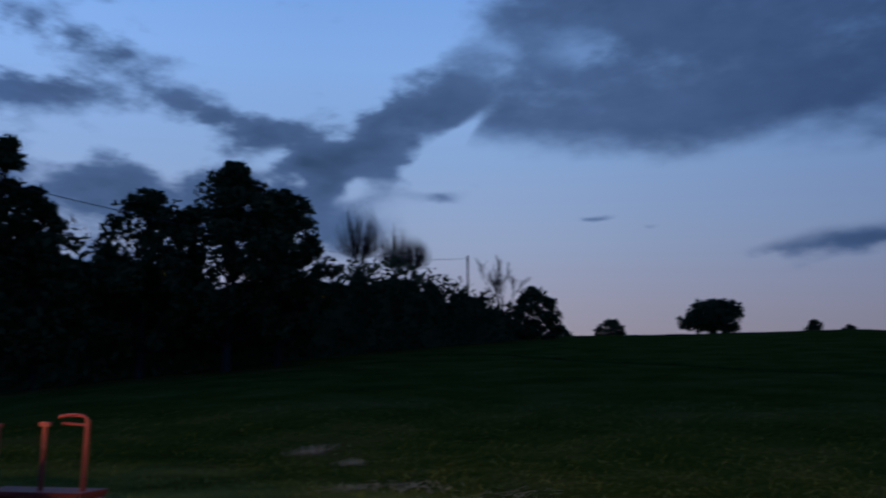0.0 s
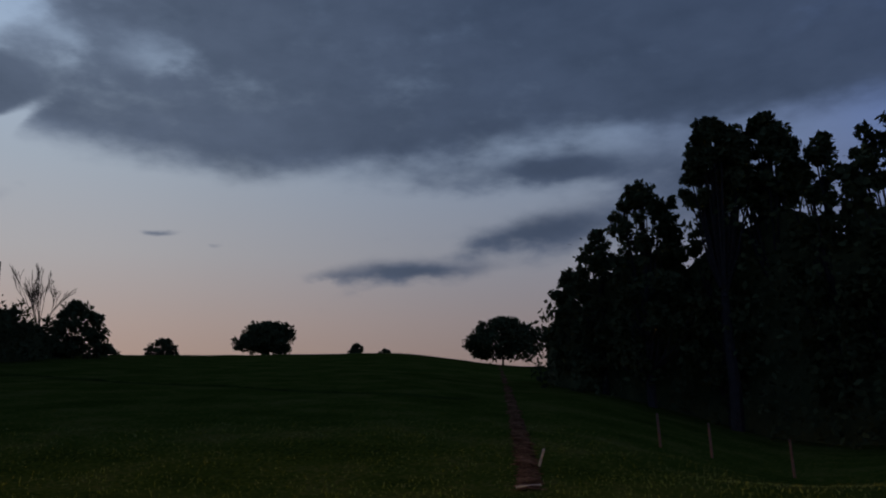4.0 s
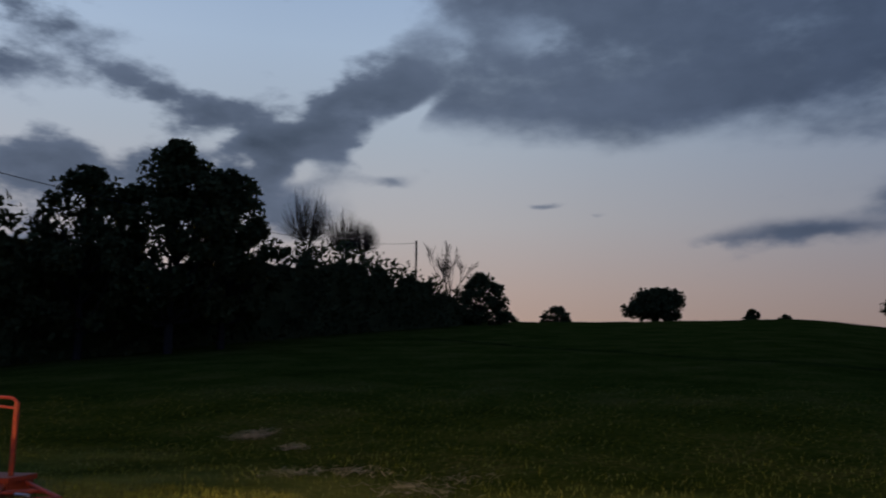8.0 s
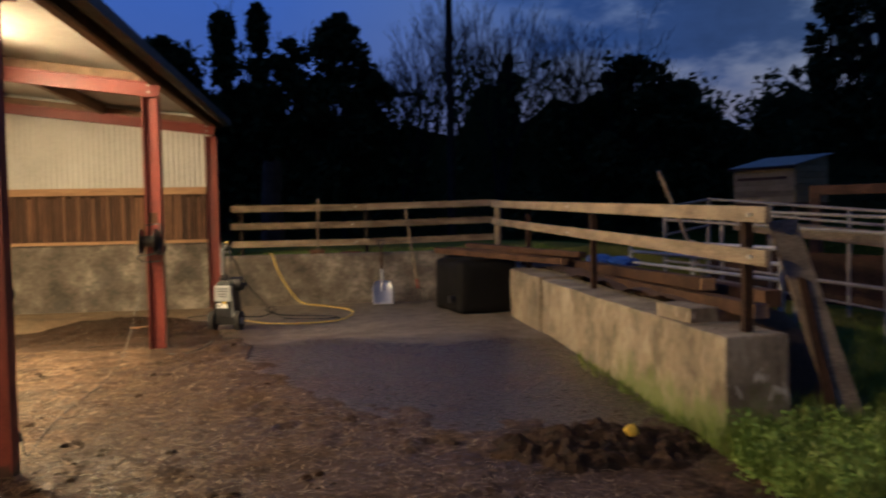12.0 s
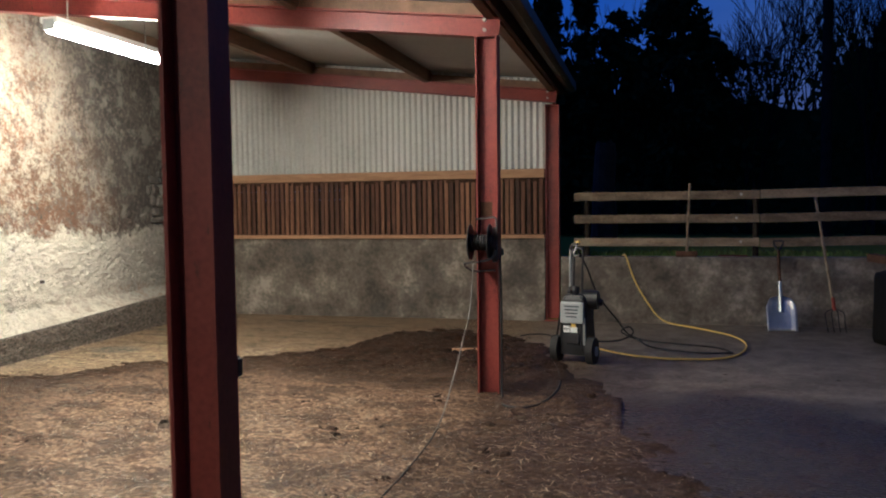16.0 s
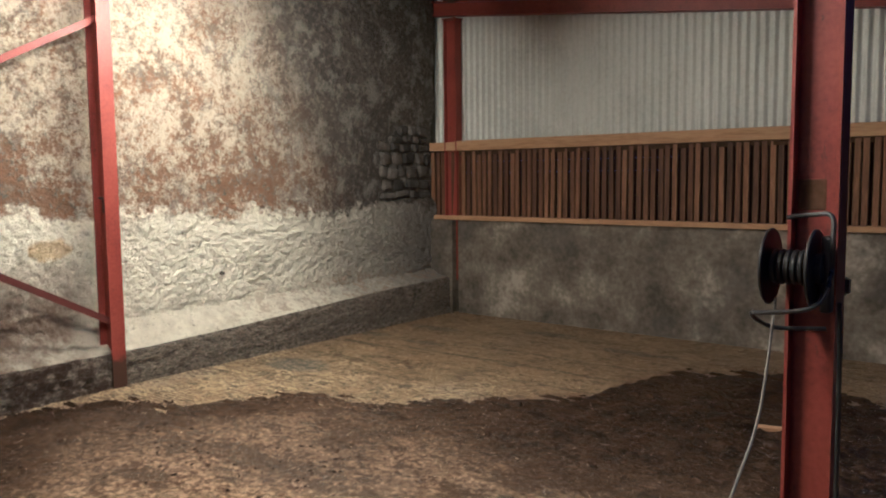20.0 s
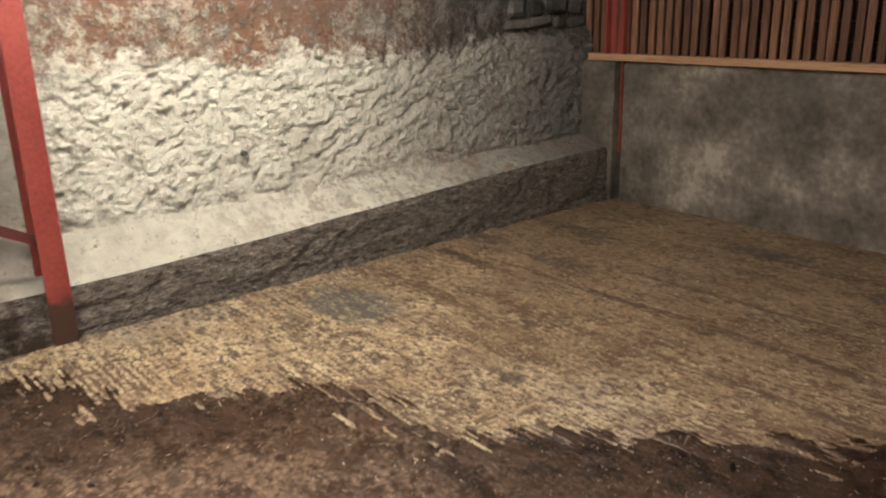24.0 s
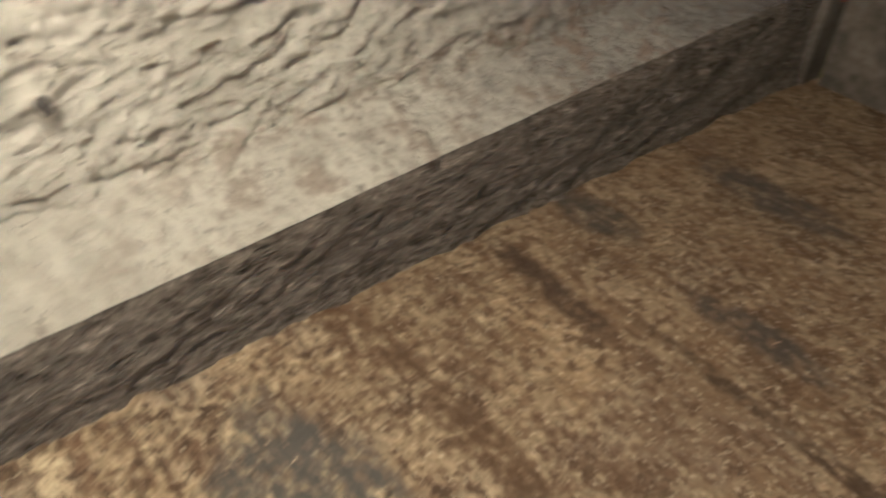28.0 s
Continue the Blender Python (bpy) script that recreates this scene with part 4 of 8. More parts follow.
nodes_of(M_MUCK)[1].new(mth(M_MUCK, "ADD", _mix, mth(M_MUCK, "MULTIPLY", noise_node(M_MUCK, 210, 3), 0.14)), _bc.inputs["Height"])
nodes_of(M_MUCK)[1].new(_bc.outputs[0], _b.inputs["Coat Normal"])

# loose litter: every stalk has its own tone, most of them dirty
M_LITTER, _b = raw("dirty_straw_litter")
_geo = nodes_of(M_LITTER)[0].new("ShaderNodeNewGeometry")
_rp = nodes_of(M_LITTER)[0].new("ShaderNodeValToRGB")
for _p, _cc in ((0.2, (0.05, 0.03, 0.016)), (0.45, (0.20, 0.13, 0.07)), (0.78, (0.32, 0.225, 0.125))):
    _e = _rp.color_ramp.elements.new(_p)
    _e.color = (*_cc, 1)
_rp.color_ramp.elements[0].color, _rp.color_ramp.elements[-1].color = (0.018, 0.010, 0.006, 1), (0.56, 0.45, 0.27, 1)
nodes_of(M_LITTER)[1].new(_geo.outputs["Random Per Island"], _rp.inputs[0])
nodes_of(M_LITTER)[1].new(_rp.outputs[0], _b.inputs["Base Color"])
_b.inputs["Roughness"].default_value, _b.inputs["Specular IOR Level"].default_value = 0.45, 0.5
# ---------------------------------------------------------------- mesh helpers


def thing(name, loc=(0, 0, 0), label="", category="", group="", kind="", rz=0.0):
    ob = new(name)
    ob.empty_display_size = 0.1
    ob.matrix_world = pose(*loc, 0, 0, rz)
    return tagged(ob, label, category, group, kind)


def link_mesh(name, me, material, parent=None, label=""):
    ob = new(name, me)
    if material:
        me.materials.append(material)
    if parent:
        ob.parent = parent
    return tagged(ob, label)


def part(name, bm, material, parent=None, label="", smooth=False):
    me = bpy.data.meshes.new(name)
    bmesh.ops.recalc_face_normals(bm, faces=bm.faces)
    bm.to_mesh(me)
    bm.free()
    if smooth:
        me.shade_smooth()
    return link_mesh(name, me, material, parent, label)


def pydata(name, verts, faces, material, parent=None, label="", smooth=False):
    me = bpy.data.meshes.new(name)
    me.from_pydata(verts, [], faces)
    me.update()
    if smooth:
        me.shade_smooth()
    return link_mesh(name, me, material, parent, label)


def box(bm, c, s, bevel=0.0, m=None):
    r = bmesh.ops.create_cube(bm, size=1.0)
    vs = r["verts"]
    bmesh.ops.scale(bm, vec=s, verts=vs)
    if bevel:
        es = {e for v in vs for e in v.link_edges}
        out = bmesh.ops.bevel(bm, geom=list(es), offset=bevel, segments=2, affect="EDGES", profile=0.6)
        vs = out["verts"]
    mm = Matrix.Translation(c)
    if m is not None:
        mm = mm @ m
    bmesh.ops.transform(bm, matrix=mm, verts=vs)
    return bm


def B(c, s, bevel=0.0, m=None):
    return box(bmesh.new(), c, s, bevel, m)


def rod(bm, p0, p1, r0, r1=None, n=10, caps=True):
    p0, p1 = Vector(p0), Vector(p1)
    r1 = r0 if r1 is None else r1
    q = (p1 - p0).to_track_quat("Z", "Y")
    rings = []
    for p, r in ((p0, r0), (p1, r1)):
        rings.append([bm.verts.new(p + q @ Vector((r * math.cos(a), r * math.sin(a), 0))) for a in (2 * math.pi * i / n for i in range(n))])
    for i in range(n):
        bm.faces.new((rings[0][i], rings[0][(i + 1) % n], rings[1][(i + 1) % n], rings[1][i]))
    if caps:
        bm.faces.new(rings[0][::-1])
        bm.faces.new(rings[1])
    return bm


def R(p0, p1, r0, r1=None, n=10):
    return rod(bmesh.new(), p0, p1, r0, r1, n)


def tube(bm, pts, r, n=8):
    """A round bar or hose along smoothed points."""
    pts = [Vector(p) for p in pts]
    prev = None
    for i, p in enumerate(pts):
        d = (pts[min(i + 1, len(pts) - 1)] - pts[max(i - 1, 0)]).normalized()
        q = d.to_track_quat("Z", "Y" if abs(d.y) < 0.9 else "X")
        ring = [bm.verts.new(p + q @ Vector((r * math.cos(a), r * math.sin(a), 0))) for a in (2 * math.pi * k / n for k in range(n))]
        if prev:
            best = min(range(n), key=lambda s: sum((ring[(k + s) % n].co - prev[k].co).length for k in range(n)))
            ring = ring[best:] + ring[:best]
            for k in range(n):
                bm.faces.new((prev[k], prev[(k + 1) % n], ring[(k + 1) % n], ring[k]))
        else:
            bm.faces.new(ring[::-1])
        prev = ring
    bm.faces.new(prev)
    return bm


def curve_pts(pts, per=8):
    """Catmull-Rom through the given points."""
    pts = [Vector(p) for p in pts]
    out = []
    for i in range(len(pts) - 1):
        a, b, c, d = pts[max(i - 1, 0)], pts[i], pts[i + 1], pts[min(i + 2, len(pts) - 1)]
        for k in range(per):
            t = k / per
            out.append(0.5 * (2 * b + (c - a) * t + (2 * a - 5 * b + 4 * c - d) * t * t + (3 * b - a - 3 * c + d) * t ** 3))
    return out + [pts[-1]]


def ibeam(bm, p0, p1, depth, width, up, web=0.009, flange=0.012):
    """A rolled steel section from p0 to p1 (centre line); its web runs along `up`."""
    p0, p1, up = Vector(p0), Vector(p1), Vector(up)
    d = (p1 - p0).normalized()
    up = (up - up.dot(d) * d).normalized()
    side = d.cross(up)
    h, w = depth / 2, width / 2
    prof = [(-w, -h), (w, -h), (w, -h + flange), (web / 2, -h + flange), (web / 2, h - flange), (w, h - flange), (w, h), (-w, h), (-w, h - flange), (-web / 2, h - flange), (-web / 2, -h + flange), (-w, -h + flange)]
    r0 = [bm.verts.new(p0 + side * a + up * b) for a, b in prof]
    r1 = [bm.verts.new(p1 + side * a + up * b) for a, b in prof]
    n = len(prof)
    for i in range(n):
        bm.faces.new((r0[i], r0[(i + 1) % n], r1[(i + 1) % n], r1[i]))
    bm.faces.new(r0[::-1])
    bm.faces.new(r1)
    return bm


def smoothstep(a, b, x):
    t = min(1, max(0, (x - a) / (b - a)))
    return t * t * (3 - 2 * t)


EYE0 = (1.8, -1.1)


def polar(az, d):
    return EYE0[0] + d * math.sin(radians(az)), EYE0[1] + d * math.cos(radians(az))


def ground_z(x, y):
    """The lie of the land: level round the yard, a pasture rising to a skyline in the east, a bank behind the yard."""
    dx, dy = x - EYE0[0], y - EYE0[1]
    r = math.hypot(dx, dy)
    az = math.degrees(math.atan2(dx, dy))
    hill = smoothstep(15, 66, az) * (1 - 0.28 * smoothstep(96, 108, az)) * (1 - smoothstep(109, 128, az))
    top = 112.0
    rise = 0.0935 * max(0, min(r, top) - 13) - 0.03 * max(0, r - top)
    soft = rise * smoothstep(9, 24, r)
    z = hill * soft - 0.9 * (1 - smoothstep(0, 1, abs(az - 124) / 18)) * smoothstep(14, 26, r)
    z += 0.14 * smoothstep(4.7, 6.5, x) * (1 - smoothstep(8, 20, r)) * smoothstep(1.5, 4, y)
    z += 0.24 * smoothstep(6.2, 8.8, y) * smoothstep(5.2, 6.0, x) * (1 - smoothstep(7.6, 8.2, x)) * (1 - smoothstep(9.5, 12, y))
    if r > 9:
        z += 0.06 * noise.noise(Vector((x * 0.35, y * 0.35, 0))) * min(1, (r - 9) / 8)
    bank = smoothstep(12.12, 12.24, y) * (1 - smoothstep(14, 40, y)) * 0.72 * (1 - smoothstep(6, 12, x))
    z += bank
    inside = (-7.5 < x < 4.6) and (-9.0 < y < 12.12)
    if inside:
        z = -0.3
    elif y <= 12.12 and x <= 5.6 and x >= 4.6:
        z = -0.22 + (z + 0.22) * smoothstep(4.62, 4.76, x)
    return z


def axis_steps(lo, hi, fine, far):
    out = [lo + fine * i for i in range(int((hi - lo) / fine) + 1)]
    step, v, w = fine, out[-1], out[0]
    up, down = [], []
    while v < far:
        step *= 1.14
        v += step
        w -= step
        up.append(v)
        down.append(w)
    return down[::-1] + out + up


gx, gy = axis_steps(-8, 14, 0.4, 2500), axis_steps(-9, 14, 0.4, 2500)
for extra in (4.6, 4.62, 4.69, 4.76, 5.2):
    gx.append(extra)
gx.sort()
for extra in (12.12, 12.24):
    gy.append(extra)
gy.sort()
gv = [(x, y, ground_z(x, y)) for y in gy for x in gx]
W = len(gx)
gf = [(j * W + i, j * W + i + 1, (j + 1) * W + i + 1, (j + 1) * W + i) for j in range(len(gy) - 1) for i in range(W - 1)]
tagged(pydata("ground", gv, gf, M_FIELD, smooth=True), "dark pasture rising to a skyline at dusk", "ground", kind="structure")

# ---------------------------------------------------------------- barn shell
YB = 12.05  # inner face of the back wall
XW = -4.73  # face of the old stone wall


def fall(y):
    """The slab falls a little towards the open front."""
    return -0.029 * min(5.0, max(0.0, 8.1 - y))


v, f = [], []
fys = [-9.0, -3.0, 3.1] + [3.1 + 0.5 * i for i in range(1, 10)] + [8.1, 12.3]
for y in fys:
    for x in (-4.85, 4.64):
        v.append((x, y, fall(y)))
        v.append((x, y, -0.4))
for i in range(len(fys) - 1):
    a, b = 4 * i, 4 * i + 4
    f += [(a, a + 2, b + 2, b), (a, b, b + 1, a + 1), (a + 2, a + 3, b + 3, b + 2)]
f += [(0, 1, 3, 2), (4 * len(fys) - 4, 4 * len(fys) - 2, 4 * len(fys) - 1, 4 * len(fys) - 3)]
tagged(pydata("floor", v, f, M_FLOOR), "ridged concrete floor, scraped clean and stained", "floor", kind="structure")

# old stone wall with uneven render
wy = np.concatenate([np.linspace(-4.0, 5.0, 31)[:-1], np.linspace(5.0, 7.2, 60)[:-1], np.linspace(7.2, YB + 0.02, 520)])
wz = np.concatenate([np.linspace(0.30, 1.35, 116)[:-1], np.linspace(1.35, 3.75, 90)])
vs = []
for z in wz:
    for y in wy:
        p = Vector((0, y, z))
        low = 1 - smoothstep(1.12, 1.26, z + 0.12 * noise.noise(Vector((3, y * 2.2, z * 2))))
        n1 = noise.noise(p * 1.3)
        n2 = noise.noise(p * 6.5)
        n3 = noise.noise(p * 15.0)
        cell = noise.voronoi(Vector((0, y * 4.2, z * 6.5)))[0]
        joint = min(1, (cell[1] - cell[0]) * 3.0)
        rubble = smoothstep(10.9, 11.5, y) * smoothstep(1.15, 1.25, z) * (1 - smoothstep(1.9, 2.2, z))
        n4 = noise.noise(Vector((7, y * 24, z * 34)))
        n5 = noise.noise(Vector((3, y * 44, z * 56)))
        x = XW + 0.03 * n1 + 0.013 * n2 + (0.008 + 0.005 * low) * n3 + (0.004 + 0.008 * low) * n4 + (0.002 + 0.006 * low) * n5 + 0.022 * low - 0.006 * (1 - joint) * (0.6 + n1)
        if low > 0.01 and y > 6.5:
            wy_, wz_ = y + 0.05 * n2, z + 0.04 * n3
            crease = max(0, 0.22 - abs(noise.noise(Vector((11, wy_ * 9, wz_ * 13))))) / 0.22
            crack = max(0, 0.20 - abs(noise.noise(Vector((5, wy_ * 17, wz_ * 24))))) / 0.20
            x -= low * (0.011 * crease * max(0, 0.5 + n2) + 0.010 * crack * max(0, 0.6 + noise.noise(p * 3.1)))
        x -= rubble * 0.05
        vs.append((x, y, z))
Wn = len(wy)
fs = [(j * Wn + i, j * Wn + i + 1, (j + 1) * Wn + i + 1, (j + 1) * Wn + i) for j in range(len(wz) - 1) for i in range(Wn - 1)]
wall_west = thing("wall_west", (0, 0, 0), "old stone wall with white render and flaking limewash", "wall", kind="structure")
pydata("render_face", vs, fs, M_WALL, wall_west, smooth=True)
part("masonry_core", B((-5.05, 4.1, 1.85), (0.5, 16.6, 3.9)), M_STONE, wall_west)
part("stone_stub", R((XW - 0.02, 9.25, 0.69), (XW + 0.065, 9.255, 0.685), 0.02, 0.014, 9), M_STONE, wall_west)

# cement kerb with a sloping plastered ledge
KX = -4.47


def kerb_mesh():
    ys = np.concatenate([np.linspace(-4.0, 6.4, 40)[:-1], np.linspace(6.4, YB, 420)])
    prof = [(KX + 0.012, -0.02), (KX + 0.006, 0.04), (KX + 0.004, 0.08), (KX + 0.002, 0.12), (KX, 0.17), (KX - 0.002, 0.22), (KX - 0.004, 0.27), (KX - 0.012, 0.335), (KX - 0.035, 0.365)]
    led = [(KX - 0.035, 0.367), (KX - 0.09, 0.385), (KX - 0.15, 0.405), (KX - 0.21, 0.435), (XW - 0.03, 0.475), (XW - 0.08, 0.52)]
    out = []
    prof = [(prof[k][0] + (prof[k + 1][0] - prof[k][0]) * q / 3, prof[k][1] + (prof[k + 1][1] - prof[k][1]) * q / 3) for k in range(len(prof) - 1) for q in range(3)] + [prof[-1]]
    for pr, amp in ((prof, 0.019), (led, 0.010)):
        v = []
        for (px, pz) in pr:
            for y in ys:
                n = noise.noise(Vector((px * 9, y * 7, pz * 9))) + 0.8 * noise.noise(Vector((px * 20, y * 20, pz * 34))) + 0.5 * noise.noise(Vector((px * 20, y * 38, pz * 60)))
                top = 0.235 + 0.145 * smoothstep(8.0, 12.2, y)
                zz = pz * top / 0.367 if pz < 0.368 else top + (pz - 0.367) * (0.475 - top) / 0.108
                v.append((px + amp * n, y, max(-0.25, zz + 0.6 * amp * n + (fall(y) if pz < 0.1 else 0))))
        k = len(ys)
        f = [(j * k + i, j * k + i + 1, (j + 1) * k + i + 1, (j + 1) * k + i) for j in range(len(pr) - 1) for i in range(k - 1)]
        out.append((v, f))
    return out


(kv, kf), (lv, lf) = kerb_mesh()
kerb = thing("wall_kerb", (0, 0, 0), "rough cement kerb with a whitewashed sloping ledge", "kerb", kind="structure")
pydata("kerb_face", kv, kf, M_KERB, kerb, smooth=True)
pydata("ledge", lv, lf, M_WALL, kerb, smooth=True)

# back wall: concrete below, vertical slats, white sheet above
wall_n = thing("wall_north", (0, 0, 0), "low concrete wall with slatted timber and white sheeting above", "wall", kind="structure")


def rough_slab(name, x0, x1, z0, z1, y, thick, material, parent, nx=120, nz=28, amp=0.006):
    v, f = [], []
    for k in range(nz + 1):
        for i in range(nx + 1):
            x, z = x0 + (x1 - x0) * i / nx, z0 + (z1 - z0) * k / nz
            e = 0.0 if 0 < k < nz else 0.012
            v.append((x, y + amp * noise.noise(Vector((x * 5, 0, z * 5))) + 0.5 * amp * noise.noise(Vector((x * 17, 3, z * 17))) + e, z))
    n = nx + 1
    f = [(k * n + i, k * n + i + 1, (k + 1) * n + i + 1, (k + 1) * n + i) for k in range(nz) for i in range(nx)]
    b = len(v)
    for i in range(n):
        v.append((v[nz * n + i][0], y + thick, z1))
        v.append((v[i][0], y + thick, z0))
    for i in range(n - 1):
        f.append((nz * n + i, nz * n + i + 1, b + 2 * (i + 1), b + 2 * i))
        f.append((b + 2 * i, b + 2 * i + 2, b + 2 * i + 3, b + 2 * i + 1))
    f.append(tuple([k * n for k in range(nz + 1)] + [b, b + 1])[::-1])
    f.append(tuple([k * n + nx for k in range(nz + 1)] + [b + 2 * nx, b + 2 * nx + 1]))
    return pydata(name, v, f, material, parent, smooth=False)


rough_slab("concrete_wall", -4.40, 0.02, -0.05, 0.99, YB, 0.2, M_CONC, wall_n)
rough_slab("concrete_pier", -4.80, -4.435, -0.05, 0.99, YB - 0.06, 0.26, M_CONC, wall_n, nx=12)
part("top_rail", B((-2.21, YB + 0.045, 1.775), (4.46, 0.10, 0.105), 0.004), M_TIMBER, wall_n, "pale timber rail")
part("top_rail", B((-4.60, YB + 0.03, 1.772), (0.36, 0.07, 0.09), 0.004), M_TIMBER, wall_n, "pale timber rail")
part("bottom_rail", B((-2.38, YB + 0.03, 1.018), (4.80, 0.12, 0.045), 0.004), M_TIMBER, wall_n, "pale timber rail")
# dark strip added as the shadow below the top rail
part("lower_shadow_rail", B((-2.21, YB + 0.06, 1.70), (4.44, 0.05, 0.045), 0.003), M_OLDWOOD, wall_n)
slat_me = bpy.data.meshes.new("slat")
bm = B((0, 0, 0), (0.046, 0.022, 0.69), 0.004)
bm.to_mesh(slat_me)
bm.free()
slat_me.materials.append(M_SLAT)
rng = random.Random(4)
for i in range(71):
    x = -4.76 + 0.0685 * i
    if x > -0.02:
        break
    ob = new("slat", slat_me)
    ob.parent = wall_n
    ob.matrix_world = pose(x + rng.uniform(-0.006, 0.006), YB + 0.045 + rng.uniform(-0.004, 0.004), 1.37, rng.uniform(-0.3, 0.3), rng.uniform(-0.5, 0.5), rng.uniform(-3, 3))


# added near-black boards that put the darkness into the gaps between slats
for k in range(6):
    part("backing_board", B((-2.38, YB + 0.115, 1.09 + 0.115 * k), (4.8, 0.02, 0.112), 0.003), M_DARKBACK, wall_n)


def corrugated(name, a0, a1, pitch, amp, fixed, z0f, z1f, material, parent, along="x"):
    """Wavy sheet: runs along a, from z0f(a) to z1f(a)."""
    n = int((a1 - a0) / pitch * 8)
    v = []
    for i in range(n + 1):
        a = a0 + (a1 - a0) * i / n
        w = amp * math.sin(2 * math.pi * a / pitch)
        for z in (z0f(a), z1f(a)):
            v.append((a, fixed + w, z) if along == "x" else (fixed + w, a, z))
    f = [(2 * i, 2 * i + 2, 2 * i + 3, 2 * i + 1) for i in range(n)]
    return pydata(name, v, f, material, parent, smooth=True)


SLOPE = 0.114


def roof_z(x):
    return 2.915 - SLOPE * x


corrugated("sheeting", -4.80, 0.10, 0.0762, 0.010, YB + 0.135, lambda a: 1.80, lambda a: roof_z(a) - 0.01, M_SHEET, wall_n)

# steel frame
for name, x0, yc, z0, z1 in (("steel_column", -0.09, 4.46, fall(4.46), 2.62), ("steel_column", -0.012, 8.262, 0.0, 2.62), ("steel_column", 0.03, 12.13, 0.0, 2.58),
                             ("steel_column", -4.597, 8.195, 0.0, 3.13), ("steel_column", -4.565, 12.09, 0.35, 3.1), ("steel_column", -4.597, 4.46, fall(4.46), 3.13), ("steel_column", -0.09, 0.6, fall(0.6), 2.62)):
    col = thing(name, (x0 + 0.08, yc, z0), "red oxide painted steel column standing on the barn floor", "column", "barn columns")
    dep, wid = (0.148, 0.112) if (yc == 4.46 and x0 > -1) else (0.16, 0.125 if x0 > -1 else 0.102)
    part("shaft", ibeam(bmesh.new(), (0, 0, 0), (0, 0, z1 - z0), dep, wid, (1, 0, 0)), M_RED, col)
    if z0 < 0.1 and x0 > -1:
        part("base_plate", B((0, 0, 0.006), (0.2, 0.17, 0.012), 0.002), M_RED, col)
    part("cap_plate", B((0, 0, z1 - z0 - 0.004), (0.17, 0.14, 0.012), 0.002), M_RED, col)
for yc, yy in ((4.46, 0.1), (8.262, 0.1), (12.10, 0.1), (0.6, 0.1)):
    raf = thing("steel_rafter", (0, yc, 0), "red oxide painted sloping steel rafter over the columns", "rafter", "barn rafters")
    part("beam", ibeam(bmesh.new(), (0.16, 0, 2.695 - SLOPE * 0.16), (-4.75, 0, 2.695 + SLOPE * 4.75), 0.148, yy, (0, 0, 1)), M_RED, raf)
    part("bolt", R((0.06, -0.065, 2.66), (0.06, -0.045, 2.66), 0.014, n=6), M_GALV, raf)
    part("bolt", R((0.06, -0.065, 2.73), (0.06, -0.045, 2.73), 0.014, n=6), M_GALV, raf)
brace = thing("cross_brace", (-4.5, 6.2, 0), "red painted flat steel cross bracing between wall columns", "brace")
for (ya, za), (yb_, zb) in (((8.19, 0.46), (4.2, 2.62)), ((8.19, 2.55), (4.2, 0.42))):
    bm = bmesh.new()
    p, q = Vector((0.02 if za < 1 else -0.01, ya - 6.2, za)), Vector((0.02 if za < 1 else -0.01, yb_ - 6.2, zb))
    d = (q - p)
    box(bm, (p + q) / 2, (0.01, d.length, 0.045), 0.0, Matrix.Rotation(math.atan2(d.z, d.y), 4, "X"))
    # the lower bar's darker red holds its shadow side in the colour
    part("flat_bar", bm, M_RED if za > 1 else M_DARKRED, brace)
lug = thing("latch_lug", (-4.52, 8.19, 1.28), "small dark steel latch lug welded to the column", "latch")
part("plate", B((0, 0, 0), (0.05, 0.02, 0.11), 0.004), M_DARKSTEEL, lug)
part("pin", R((-0.02, -0.03, 0.05), (0.04, -0.03, 0.05), 0.009), M_DARKSTEEL, lug)

# roof: purlins, blocking, sheeting, gutter
roof = thing("roof", (0, 0, 0), "white underside sheeting on timber purlins", "roof", kind="structure")
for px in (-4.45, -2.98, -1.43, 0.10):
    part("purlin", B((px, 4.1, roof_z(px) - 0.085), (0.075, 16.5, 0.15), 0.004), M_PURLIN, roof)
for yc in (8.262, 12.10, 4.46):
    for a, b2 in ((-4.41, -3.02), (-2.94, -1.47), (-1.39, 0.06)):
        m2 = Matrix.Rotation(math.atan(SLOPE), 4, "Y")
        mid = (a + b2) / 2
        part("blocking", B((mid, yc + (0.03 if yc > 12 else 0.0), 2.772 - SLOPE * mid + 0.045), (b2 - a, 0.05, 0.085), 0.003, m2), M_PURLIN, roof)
corr = []
for y in np.arange(-4.2, 12.42, 0.15):
    for x in (-4.85, -3, -1.4, 0.1, 0.30):
        corr.append((x, y, roof_z(x)))
k = 5
ny = len(corr) // k
fs = [(j * k + i, j * k + i + 1, (j + 1) * k + i + 1, (j + 1) * k + i) for j in range(ny - 1) for i in range(k - 1)]
pydata("ceiling_sheet", corr, fs, M_CEIL, roof)
corrugated("roof_skin", -4.2, 12.42, 0.0762, 0.009, 0.0, lambda a: -4.85, lambda a: 0.32, M_DARKSTEEL, roof, along="y")
sk = roof.children[-1]
for vert in sk.data.vertices:
    w, y, x = vert.co.x, vert.co.y, vert.co.z
    vert.co = (x, y, roof_z(x) + 0.028 + w)
bm = bmesh.new()
prof = [(0.27, 0.0), (0.27, -0.09), (0.33, -0.105), (0.39, -0.09), (0.39, 0.0), (0.382, 0.0), (0.382, -0.083), (0.33, -0.097), (0.278, -0.083), (0.278, 0.0)]
